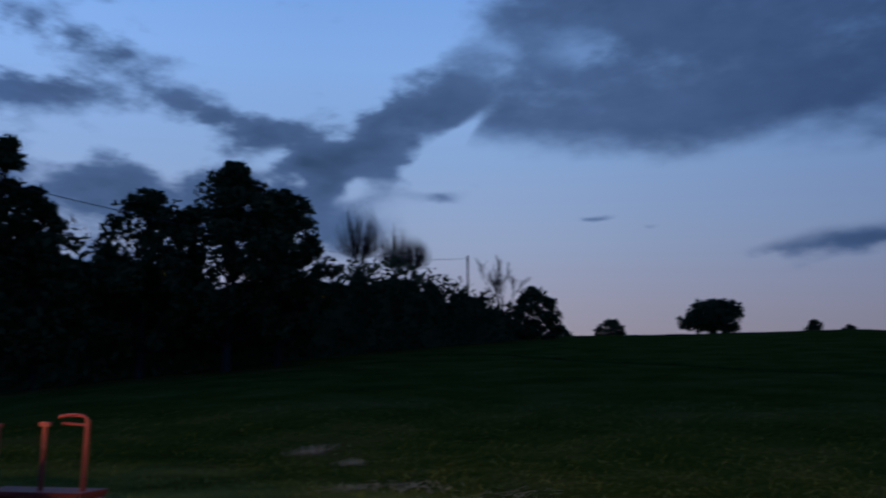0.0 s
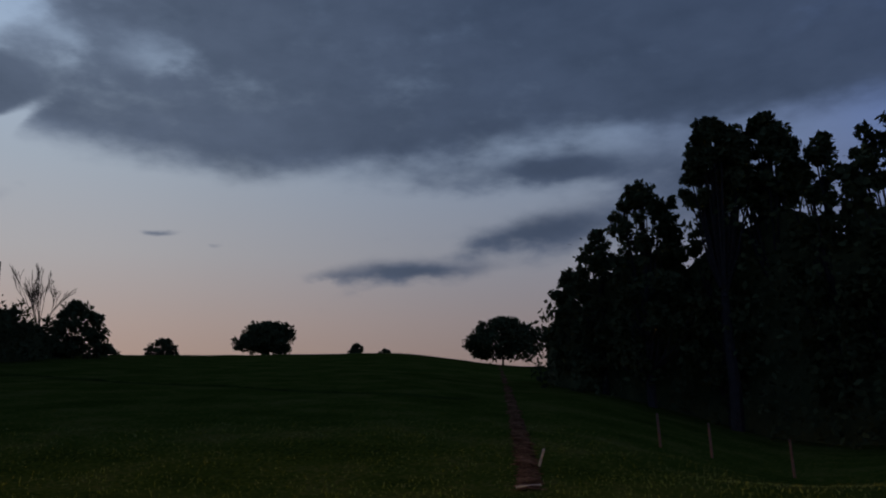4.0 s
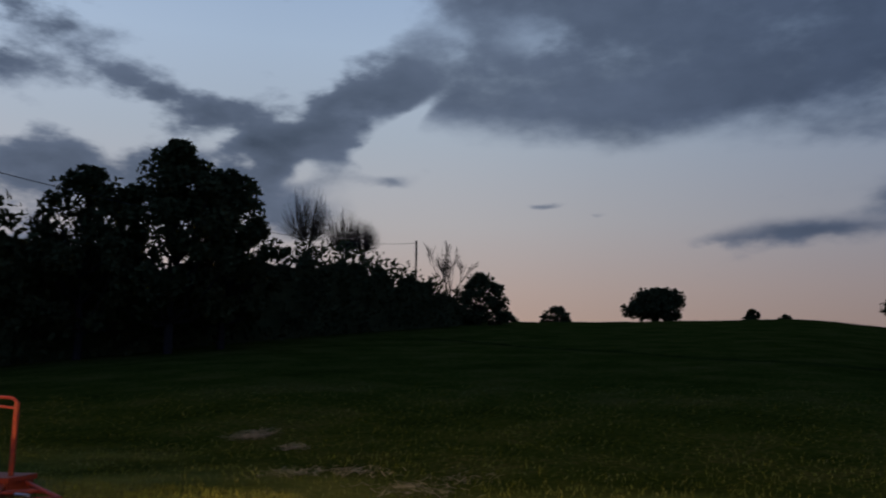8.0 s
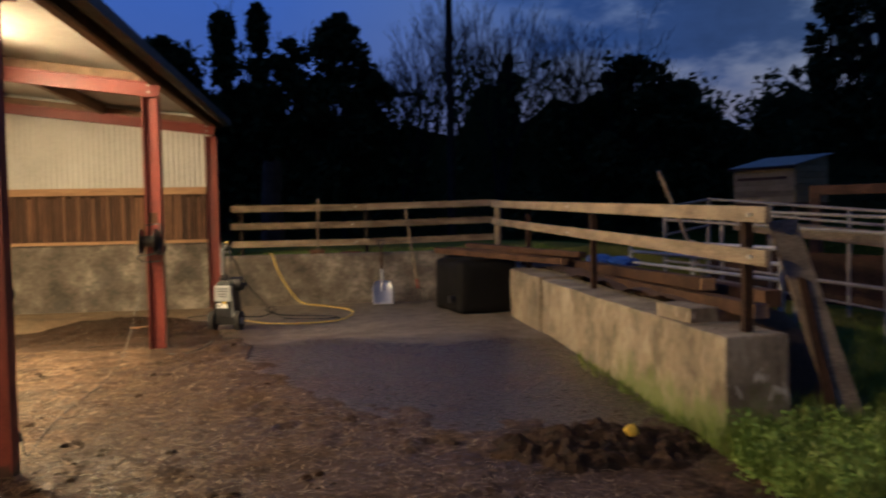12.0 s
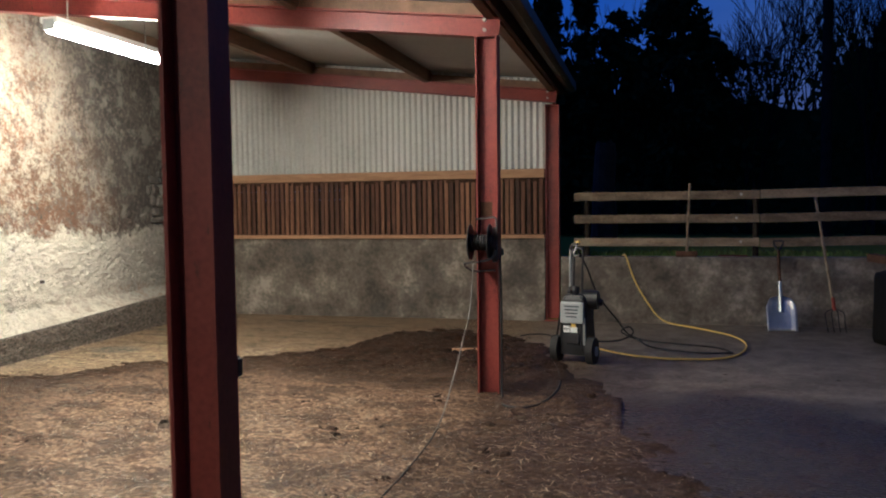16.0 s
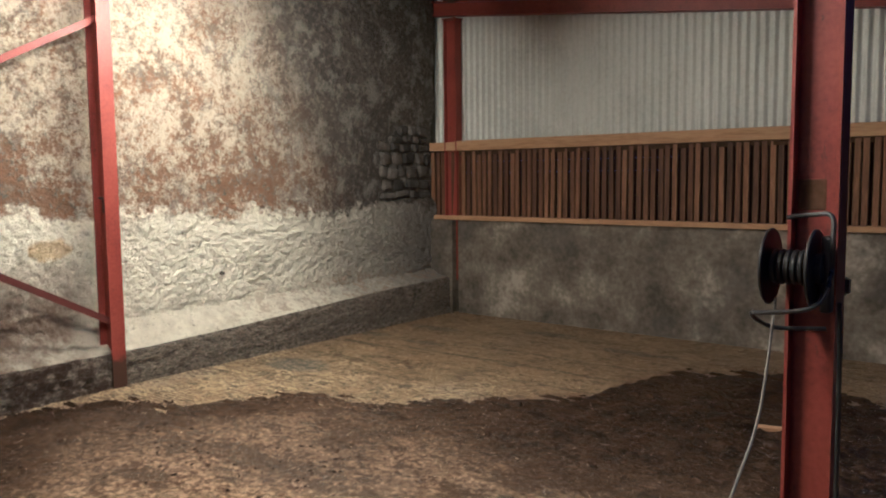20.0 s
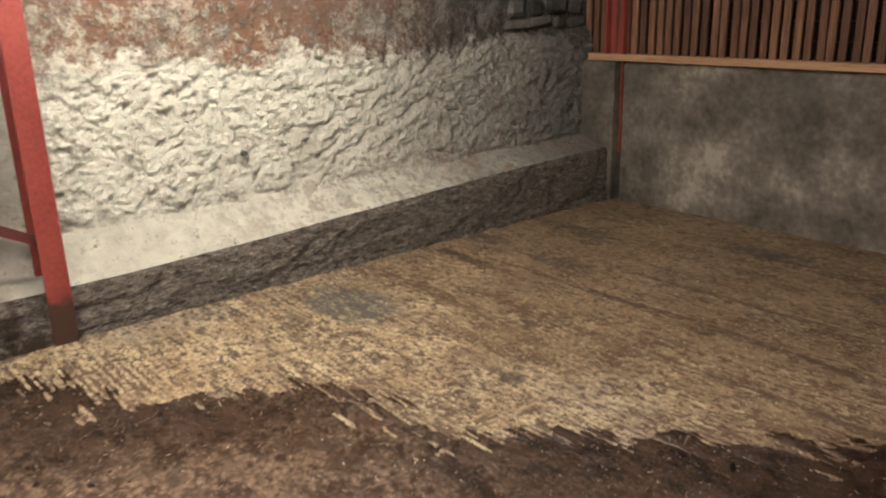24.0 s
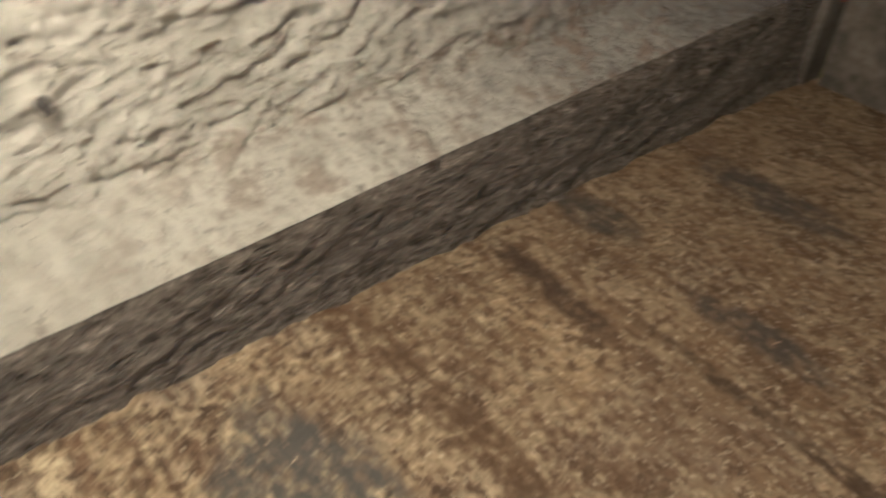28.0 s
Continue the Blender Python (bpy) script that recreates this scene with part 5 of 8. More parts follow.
r0 = [bm.verts.new((a - 0.02, -4.1, 2.86 + b)) for a, b in prof]
r1 = [bm.verts.new((a - 0.02, 12.4, 2.86 + b)) for a, b in prof]
for i in range(len(prof)):
    bm.faces.new((r0[i], r0[(i + 1) % len(prof)], r1[(i + 1) % len(prof)], r1[i]))
bm.faces.new(r0[::-1])
bm.faces.new(r1)
part("gutter", bm, M_DARKSTEEL, roof)
part("fascia", B((0.20, 4.1, 2.79), (0.03, 16.5, 0.16), 0.003), M_OLDWOOD, roof)
part("barge_board", B((-2.25, 12.36, roof_z(-2.25) - 0.06), (5.1, 0.03, 0.16), 0.003, Matrix.Rotation(math.atan(SLOPE), 4, "Y")), M_OLDWOOD, roof)
# the bays behind the camera are closed off
tagged(part("wall_south", B((-2.3, -4.15, 1.7), (5.0, 0.15, 3.6)), M_CONC), "plain concrete end wall of the barn", "wall", kind="structure")

for bx, by0, by1, bz in BATTENS:
    lamp = thing("ceiling_light", (bx, (by0 + by1) / 2, bz), "lit fluorescent batten hung under the roof", "lamp", "battens")
    L = by1 - by0
    part("body", B((0, 0, 0.03), (0.16, L, 0.05), 0.008), M_WHITEP, lamp)
    part("diffuser", R((0, -L / 2 + 0.02, -0.03), (0, L / 2 - 0.02, -0.03), 0.045, n=10), M_TUBE, lamp)
    for e in (-1, 1):
        part("end_cap", B((0, e * (L / 2 - 0.01), -0.005), (0.105, 0.025, 0.09), 0.008), M_GREY, lamp)
        part("hanger", R((0, e * L * 0.35, 0.05), (0, e * L * 0.35, roof_z(bx) - bz - 0.004), 0.006, n=6), M_GALV, lamp)


# bare rubble showing at the corner of the old wall
stone_mes = []
for q in range(6):
    bm = bmesh.new()
    bmesh.ops.create_cube(bm, size=1.0)
    bmesh.ops.bevel(bm, geom=list(bm.edges), offset=0.16, segments=1, affect="EDGES")
    for vtx in bm.verts:
        vtx.co *= 1 + 0.35 * noise.noise(vtx.co * 1.7 + Vector((q * 7.1, 0, 0)))
    me = bpy.data.meshes.new("stone")
    bm.to_mesh(me)
    bm.free()
    me.materials.append(M_STONE)
    stone_mes.append(me)
rng = random.Random(31)
z = 1.24
while z < 1.98:
    hgt = rng.uniform(0.07, 0.13)
    y = 11.05 + rng.uniform(0, 0.25) + 0.25 * (z > 1.75)
    while y < 11.95:
        wid = rng.uniform(0.09, 0.22)
        ob = new("stone", rng.choice(stone_mes))
        ob.parent = wall_west
        ob.matrix_world = pose(XW - 0.068 + rng.uniform(-0.016, 0.012), y + wid / 2, z + hgt / 2 + rng.uniform(-0.012, 0.012), rng.uniform(-8, 8), rng.uniform(-6, 6), rng.uniform(-6, 6)) @ Matrix.Diagonal((0.12, wid * 0.95, hgt * 0.95, 1))
        y += wid + 0.012
    z += hgt + 0.008
# ---------------------------------------------------------------- muck over the floor
EDGE = [(-4.46, 6.6), (-4.45, 7.15), (-4.39, 7.6), (-4.05, 8.05), (-3.62, 8.2), (-3.55, 8.45), (-3.28, 8.77), (-2.87, 8.87), (-2.62, 8.97), (-2.31, 9.33), (-1.86, 9.7), (-1.66, 9.78),
        (-1.66, 10.25), (-1.48, 10.95), (-0.9, 11.15), (-0.2, 10.9), (0.25, 10.2), (0.5, 9.5), (0.62, 8.9), (1.05, 8.2), (1.0, 7.5), (1.5, 6.6), (1.75, 5.9), (2.3, 5.45), (2.6, 5.0), (3.3, 4.75), (4.16, 4.6)]


def edge_y(x):
    for (xa, ya), (xb, yb_) in zip(EDGE, EDGE[1:]):
        if xa <= x <= xb:
            return ya + (yb_ - ya) * (x - xa) / max(1e-6, xb - xa)
    return EDGE[0][1] if x < EDGE[0][0] else EDGE[-1][1]


def muck_z(x, y):
    d = edge_y(x) - y
    yard = smoothstep(-0.3, 0.5, x)
    e = d + (0.10 + 0.5 * yard) * noise.noise(Vector((x * 3.1, y * 3.1, 5))) + (0.11 + 0.12 * yard) * noise.noise(Vector((x * 10, y * 10, 9))) + 0.05 * noise.noise(Vector((x * 24, y * 24, 9)))
    if -0.5 < d < 0.6 and x < 0.2:
        q = y / 0.034 + 0.25 * noise.noise(Vector((x * 5, y * 5, 3)))
        e += 0.10 * math.sin(2 * math.pi * q) * max(0, 0.6 + noise.noise(Vector((x * 3, y * 3, 7)))) + 0.34 * noise.noise(Vector((x * 4.5, math.floor(q + 0.75) * 5.3, 2))) + 0.12 * noise.noise(Vector((x * 40, y * 40, 1)))
    z = 0.012 * min(1.5, e / 0.10)
    inner = min(1, max(0, d / 0.5))
    z += inner * (0.010 * noise.noise(Vector((x * 5, y * 5, 1))) + 0.010 * abs(noise.noise(Vector((x * 13, y * 13, 2)))) + 0.006 * noise.noise(Vector((x * 31, y * 31, 2))))
    lump = smoothstep(-0.9, 0.3, x) + 0.6 * smoothstep(-2.0, -1.2, x) * smoothstep(8.3, 9.0, y) + 0.4 * (1 - smoothstep(3.5, 6.5, y))
    lump *= 0.15 + 0.95 * smoothstep(-0.15, 0.35, noise.noise(Vector((x * 0.9, y * 0.9, 21))) + 0.4 * noise.noise(Vector((x * 2.3, y * 2.3, 22))))
    tread = max(0, noise.noise(Vector((x * 5.5, y * 5.5, 4))) - 0.12)
    z += inner * min(1, lump) * (0.036 * max(0, noise.noise(Vector((x * 8, y * 8, 14)))) + 0.05 * max(0, noise.noise(Vector((x * 17, y * 17, 4))) - 0.1)) - inner * 0.09 * tread * min(1, lump)
    z -= smoothstep(3.7, 4.2, x) * 0.02 * (1 if y < 3.5 else 0)
    if d > 0.22:
        z = max(z, 0.005)
    return z + fall(y)


mx = list(np.arange(-4.46, 0.2, 0.026)) + list(np.arange(0.2, 4.17, 0.036))
my = list(np.arange(-8.8, 2.0, 0.35)) + list(np.arange(2.0, 7.4, 0.03)) + list(np.arange(7.4, 9.9, 0.0085)) + list(np.arange(9.9, 11.3, 0.03))
mv = [(x, y, muck_z(x, y)) for y in my for x in mx]
k = len(mx)
mf = [(j * k + i, j * k + i + 1, (j + 1) * k + i + 1, (j + 1) * k + i) for j in range(len(my) - 1) for i in range(k - 1)
      if max(mv[a][2] for a in (j * k + i, j * k + i + 1, (j + 1) * k + i + 1, (j + 1) * k + i)) > -0.008 + fall(my[j])]
tagged(pydata("muck", mv, mf, M_MUCK, smooth=True), "trodden wet muck and bedding spread over concrete", "muck", kind="stuff")

# clods and straw scattered over it
rng = random.Random(11)
cv, cf = [], []
for i in range(9000):
    x, y = rng.uniform(-4.2, 3.6), rng.uniform(2.2, 10.8)
    if edge_y(x) - y < 0.05:
        continue
    if noise.noise(Vector((x * 1.6, y * 1.6, 3))) + 0.5 * noise.noise(Vector((x * 6, y * 6, 8))) < rng.uniform(0.0, 0.45):
        continue
    s = rng.uniform(0.005, 0.017) * (2.8 if rng.random() < 0.12 and x > -2 else 1)
    z = muck_z(x, y)
    b = len(cv)
    a0 = rng.random() * 6.28
    for kx in range(6):
        a = a0 + kx * 1.047
        rr = s * rng.uniform(0.7, 1.3)
        cv.append((x + rr * math.cos(a), y + rr * math.sin(a), z - 0.004))
    for kx in range(4):
        a = a0 + kx * 1.571
        rr = 0.55 * s * rng.uniform(0.7, 1.3)
        cv.append((x + rr * math.cos(a), y + rr * math.sin(a), z + s * rng.uniform(0.25, 0.6)))
    for q in ((0, 1, 6), (1, 2, 7), (2, 3, 7), (3, 4, 8), (4, 5, 9), (5, 0, 9), (1, 7, 6), (3, 8, 7), (4, 9, 8), (0, 6, 9)):
        cf.append(tuple(b + t for t in q))
    cf.append((b + 6, b + 7, b + 8, b + 9))
tagged(pydata("clods", cv, cf, M_DUNG), "dark clods of muck lying on the floor", "muck", kind="stuff")
sv, sf = [], []


def straw_bit(x, y, z, length, width, a, tilt):
    b = len(sv)
    c, s = math.cos(a), math.sin(a)
    for u, w in ((-0.5, -0.5), (0.5, -0.5), (0.5, 0.5), (-0.5, 0.5)):
        sv.append((x + c * u * length - s * w * width, y + s * u * length + c * w * width, z + u * tilt * length + 0.005))
    sf.append((b, b + 1, b + 2, b + 3))


for i in range(75000):
    x, y = rng.uniform(-4.4, 3.7), rng.uniform(1.5, 11.0)
    if edge_y(x) - y < -0.02:
        continue
    if noise.noise(Vector((x * 1.2, y * 1.2, 8))) < rng.uniform(-0.9, 0.4):
        continue
    if (x + 0.9 * noise.noise(Vector((x, y, 2))) < -2.4 or y + 0.8 * noise.noise(Vector((x, y, 5))) > 7.9) and rng.random() < 0.975:
        if rng.random() < 0.4:
            continue
        straw_bit(x, y, muck_z(x, y) + 0.001, rng.uniform(0.004, 0.014), rng.uniform(0.001, 0.003), rng.gauss(0.1, 0.9), rng.uniform(-0.3, 0.3))
        continue
    straw_bit(x, y, muck_z(x, y) + 0.003, rng.uniform(0.006, 0.045) * (1.6 if rng.random() < 0.05 else 1), rng.uniform(0.0015, 0.005), rng.gauss(0.1, 0.9), rng.uniform(-0.35, 0.35))
for i in range(500):
    x, y = rng.uniform(-4.3, -0.3), rng.uniform(8.3, 11.9)
    if edge_y(x) - y > 0:
        continue
    straw_bit(x, y, 0.001, rng.uniform(0.008, 0.03), rng.uniform(0.002, 0.004), rng.uniform(0, 6.28), 0.03)
tagged(pydata("straw", sv, sf, M_LITTER), "pale bits of straw strewn over the floor", "straw", kind="stuff")

# dirt left lying in the grooves of the floor along the scraped edge
qv, qf = [], []
for i in range(9000):
    x = rng.uniform(-4.44, -0.6)
    ye = edge_y(x)
    y = ye + abs(rng.gauss(0, 0.2)) + rng.uniform(-0.05, 0.02)
    y = round((y + 1.6 * 0.034 / 6.28 * noise.noise(Vector((x * 5, y * 5, 3)))) / 0.034) * 0.034 + rng.gauss(0, 0.005)
    if y > 11.5 or noise.noise(Vector((x * 3.2, y * 3.2, 11))) + 0.8 * noise.noise(Vector((x * 9, y * 9, 12))) < rng.uniform(-0.35, 0.35) + 0.3 * min(1, max(0, y - ye)):
        continue
    ln, wd = rng.uniform(0.006, 0.034), rng.uniform(0.0015, 0.006)
    b = len(qv)
    n = 8
    for k in range(n):
        a = 2 * math.pi * k / n
        rr = rng.uniform(0.6, 1.15)
        qv.append((x + ln / 2 * rr * math.cos(a), y + wd * rr * math.sin(a), 0.0016 + fall(y)))
    qv.append((x, y, 0.003 + fall(y)))
    qf += [(b + k, b + (k + 1) % n, b + n) for k in range(n)]
tagged(pydata("groove_dirt", qv, qf, M_GROOVE, smooth=True), "dark wet dirt lying in the grooves of the concrete", "dirt", kind="stuff")
# clumps trodden out over the yard concrete
qv, qf = [], []
for i in range(1500):
    x, y = rng.uniform(0.2, 3.9), rng.uniform(4.6, 9.4)
    d = y - edge_y(x)
    if d < -0.1 or rng.random() < min(0.97, 0.35 + d * 0.45):
        continue
    s_ = rng.uniform(0.004, 0.018) * (1.8 if rng.random() < 0.08 else 1)
    b = len(qv)
    n = 9
    for k in range(n):
        a = 2 * math.pi * k / n
        rr = s_ * rng.uniform(0.6, 1.3)
        qv.append((x + 1.5 * rr * math.cos(a), y + rr * math.sin(a), 0.001 + fall(y)))
    qv.append((x, y, 0.3 * s_ + fall(y)))
    qf += [(b + k, b + (k + 1) % n, b + n) for k in range(n)]
tagged(pydata("scattered_muck", qv, qf, M_DUNG), "small dark clumps of muck trodden over wet concrete", "muck", kind="stuff")

# ---------------------------------------------------------------- yard walls
yard_n = thing("wall_yard", (0, 0, 0), "weathered concrete yard wall holding a grass bank", "wall", kind="structure")
rough_slab("concrete_face", 0.21, 4.42, -0.05, 0.775, 12.06, 0.2, M_CONC, yard_n, nx=90, nz=20, amp=0.01)
yard_e = thing("wall_yard_east", (0, 0, 0), "streaked concrete retaining wall with moss at its foot", "wall", kind="structure")


def rough_block(name, x0, x1, y0, y1, z1, parent, material, seg=0.07, amp=0.012):
    bm = bmesh.new()
    box(bm, ((x0 + x1) / 2, (y0 + y1) / 2, (z1 - 0.2) / 2), (x1 - x0, y1 - y0, z1 + 0.2), 0.018)
    bmesh.ops.subdivide_edges(bm, edges=[e for e in bm.edges if e.calc_length() > 0.3], cuts=6, use_grid_fill=True)
    bmesh.ops.subdivide_edges(bm, edges=[e for e in bm.edges if e.calc_length() > 0.2], cuts=3, use_grid_fill=True)
    for vtx in bm.verts:
        p = vtx.co
        vtx.co = p + Vector((amp * noise.noise(p * 4.0), amp * noise.noise(p * 4.0 + Vector((9, 0, 0))), amp * noise.noise(p * 3.0 + Vector((0, 9, 0)))))
    return part(name, bm, material, parent)


rough_block("wall_panel", 4.22, 4.64, 4.18, 8.45, 0.59, yard_e, M_BLOCK)
rough_block("wall_pier", 4.19, 4.7, 8.47, 9.95, 0.62, yard_e, M_BLOCK)
rough_block("wall_return", 4.3, 4.7, 9.97, 12.05, 0.60, yard_e, M_BLOCK)
loose = thing("concrete_block", (4.36, 5.02, 0.588), "loose concrete block lying on the retaining wall", "block", rz=8)
part("block", B((0, 0, 0.05), (0.22, 0.44, 0.10), 0.008), M_BLOCK, loose)

# earth heap behind the wall
v = []
xs_, ys_ = np.linspace(4.5, 5.7, 24), np.linspace(4.35, 12.1, 90)
for y in ys_:
    for x in xs_:
        h = 0.66 * (1 - smoothstep(4.95, 5.6, x)) * smoothstep(4.35, 4.9, y) + 0.06 * noise.noise(Vector((x * 2, y * 2, 0))) + 0.03 * noise.noise(Vector((x * 7, y * 7, 0)))
        v.append((x, y, max(-0.08, h) if x < 5.66 else -0.08))
k = len(xs_)
f = [(j * k + i, j * k + i + 1, (j + 1) * k + i + 1, (j + 1) * k + i) for j in range(len(ys_) - 1) for i in range(k - 1)]
tagged(pydata("earth_bank", v, f, M_SOIL, smooth=True), "dark soil heaped behind the retaining wall", "soil", kind="stuff")

# muck heap by the wall end
v = []
xs_, ys_ = np.linspace(2.5, 4.18, 60), np.linspace(3.75, 5.0, 50)
for y in ys_:
    for x in xs_:
        e = 1 - ((x - 3.45) / 0.72) ** 2 - ((y - 4.35) / 0.5) ** 2
        e += 0.45 * noise.noise(Vector((x * 3, y * 3, 6)))
        h = 0.085 * max(0, e) ** 0.6 + (0.06 * noise.noise(Vector((x * 6, y * 6, 2))) + 0.05 * noise.noise(Vector((x * 15, y * 15, 2)))) * min(1, max(0, e * 2)) - (0.03 if e <= 0.02 else 0)
        v.append((x, y, h + fall(y)))
k = len(xs_)
f = [(j * k + i, j * k + i + 1, (j + 1) * k + i + 1, (j + 1) * k + i) for j in range(len(ys_) - 1) for i in range(k - 1)]
tagged(pydata("muck_heap", v, f, M_DUNG, smooth=False), "low heap of dark muck against the wall end", "muck", kind="stuff")
cap = thing("yellow_cap", (3.67, 4.3, 0.02), "crumpled yellow plastic scrap on the muck heap", "scrap")
bm = bmesh.new()
bmesh.ops.create_icosphere(bm, subdivisions=2, radius=0.045)
for vtx in bm.verts:
    vtx.co = Vector((vtx.co.x, vtx.co.y * 0.7, vtx.co.z * 0.9)) * (1 + 0.4 * noise.noise(vtx.co * 25))
part("scrap", bm, M_YELLOWP, cap)

# ---------------------------------------------------------------- post and rail fence
fence = thing("fence", (0, 0, 0), "weathered timber post and rail fence above the yard wall", "fence")
for z in (1.485, 1.215, 0.94):
    part("rail", B((1.4, 12.25, z), (2.1, 0.035, 0.098), 0.004, Matrix.Rotation(radians(0.0), 4, "Y")), M_RAIL, fence)
    part("rail", B((3.44, 12.25 - 0.11, z + 0.018), (2.02, 0.035, 0.098), 0.004, Matrix.Rotation(radians(6), 4, "Z") @ Matrix.Rotation(radians(-0.9), 4, "Y")), M_RAIL, fence)
# posts behind the rails: dark bark colour stands in for the shade there
for px in (0.5, 2.42):
    part("post", R((px, 12.32, 0.68), (px, 12.32, 1.56), 0.034, 0.03), M_BARK, fence)
part("post", R((4.47, 12.03, 0.3), (4.47, 12.03, 1.56), 0.055, 0.05), M_RAIL, fence)
for (z0, z1) in ((1.495, 1.325), (1.225, 1.07)):
    for ya, yb_ in ((12.0, 7.92), (7.9, 3.98)):
        za, zb = z0 + (z1 - z0) * (12 - ya) / 8.0, z0 + (z1 - z0) * (12 - yb_) / 8.0
        bm = bmesh.new()
        box(bm, (4.38, (ya + yb_) / 2, (za + zb) / 2), (0.035, ya - yb_, 0.096), 0.004, Matrix.Rotation(math.atan2(za - zb, ya - yb_), 4, "X"))
        part("rail", bm, M_RAIL, fence)
for py in (4.34, 7.3, 9.95):
    part("post", B((4.445, py, 0.96), (0.06, 0.06, 0.74), 0.008), M_OLDWOOD, fence)
for py, z in ((4.14, 1.325), (4.14, 1.073), (7.88, 1.41), (7.88, 1.14)):
    part("bolt", R((4.345, py, z), (4.363, py, z), 0.014, n=6), M_GALV, fence)
for px, z in ((2.25, 1.49), (2.2, 1.22), (2.25, 0.945)):
    part("bolt", R((px, 12.215, z), (px, 12.235, z), 0.016, n=6), M_GALV, fence)

# ---------------------------------------------------------------- tools by the wall
broom = thing("broom", (1.65, 12.14, 0.775), "old yard broom standing on the wall top", "broom")
part("handle", R((0, 0, 0.06), (0.03, -0.03, 0.85), 0.016), M_RAIL, broom)
part("head", B((0, 0, 0.04), (0.24, 0.06, 0.05), 0.008), M_OLDWOOD, broom)
part("bristles", B((0, 0, 0.012), (0.23, 0.05, 0.024)), M_OLDWOOD, broom)
fork = thing("manure_fork", (3.15, 11.9, 0.0), "long wooden-handled fork leaning on the wall", "fork")
part("handle", R((0.0, -0.05, 0.33), (-0.13, 0.3, 1.5), 0.016), M_RAIL, fork)
part("socket", R((0.01, -0.08, 0.22), (0.0, -0.05, 0.36), 0.02, 0.018), M_ORANGE, fork)
for i in range(4):
    u = -0.09 + 0.06 * i
    part("tine", tube(bmesh.new(), curve_pts([(0.01, -0.08, 0.24), (0.01 + u, -0.10, 0.2), (0.01 + u, -0.16, 0.1), (0.01 + u, -0.24, 0.01)], 4), 0.006, 6), M_DARKSTEEL, fork)
shovel = thing("shovel", (2.62, 11.72, 0.0), "aluminium grain shovel leaning on the yard wall", "shovel")
bm = bmesh.new()
nU, nV = 10, 8
g = []
for j in range(nV + 1):
    for i in range(nU + 1):
        u, w = i / nU * 2 - 1, j / nV
        wid = 0.155 * (1 - 0.25 * max(0, w - 0.75) / 0.25)
        lip = 0.07 * abs(u) ** 2.5 * (0.3 + 0.7 * w)
        g.append(bm.verts.new((u * wid, 0.30 * w * 0.75 - lip - 0.06, 0.01 + 0.33 * w + (0.02 * (1 - u * u) if j == nV else 0))))
for j in range(nV):
    for i in range(nU):
        bm.faces.new((g[j * (nU + 1) + i], g[j * (nU + 1) + i + 1], g[(j + 1) * (nU + 1) + i + 1], g[(j + 1) * (nU + 1) + i]))
bl = part("blade", bm, M_ALU, shovel, "scuffed aluminium blade", smooth=True)
sol = bl.modifiers.new("thickness", "SOLIDIFY")
sol.thickness = 0.004
part("socket", R((0, 0.05, 0.2), (0, 0.19, 0.52), 0.024, 0.02), M_ALU, shovel)
part("shaft", R((0, 0.18, 0.48), (0, 0.28, 0.86), 0.017), M_OLDWOOD, shovel)
part("grip", tube(bmesh.new(), curve_pts([(-0.05, 0.315, 0.96), (-0.035, 0.295, 0.9), (0, 0.28, 0.855), (0.035, 0.295, 0.9), (0.05, 0.315, 0.96), (-0.05, 0.315, 0.96)], 5), 0.011), M_DARKSTEEL, shovel)

# ---------------------------------------------------------------- black bale-wrapped stack and timbers
bale = thing("water_tank", (3.85, 10.7, 0.0), "black plastic tank standing in the yard corner", "tank", rz=12)
bm = B((0, 0, 0.36), (0.86, 1.0, 0.72), 0.09)
bmesh.ops.subdivide_edges(bm, edges=[e for e in bm.edges if e.calc_length() > 0.3], cuts=5, use_grid_fill=True)
for vtx in bm.verts:
    vtx.co += Vector((1, 1, 0.6)) * 0.03 * noise.noise(vtx.co * 3.2)
part("shell", bm, M_WRAP, bale, smooth=True)
part("rim", tube(bmesh.new(), [(0.40 * math.cos(a) * 1.0, 0.46 * math.sin(a), 0.735) for a in (2 * math.pi * i / 28 for i in range(29))], 0.03), M_WRAP, bale)
part("outlet", R((-0.43, -0.3, 0.2), (-0.50, -0.3, 0.2), 0.05), M_BLACK, bale)


def timber(x0, y0, z0, x1, y1, z1, w, h, label, sawn=False):
    p, q = Vector((x0, y0, z0)), Vector((x1, y1, z1))
    d = q - p
    t = thing("timber_beam", tuple((p + q) / 2), label, "timber", "old timbers", rz=math.degrees(math.atan2(d.y, d.x)))
    bm = bmesh.new()
    box(bm, (0, 0, 0), (d.length, w, h), 0.01, Matrix.Rotation(-math.atan2(d.z, math.hypot(d.x, d.y)), 4, "Y"))
    bmesh.ops.subdivide_edges(bm, edges=[e for e in bm.edges if e.calc_length() > 0.5], cuts=8)
    for vtx in bm.verts:
        vtx.co += Vector((0, 0.012, 0.008)) * noise.noise(vtx.co * 2.5)
    part("beam", bm, M_OLDWOOD, t)
    if sawn:
        part("sawn_end", B((d.length / 2 + 0.004, 0, (q.z - p.z) / 2), (0.012, w * 0.92, h * 0.92), 0.003), M_TIMBER, t, "pale sawn end grain")
    return t


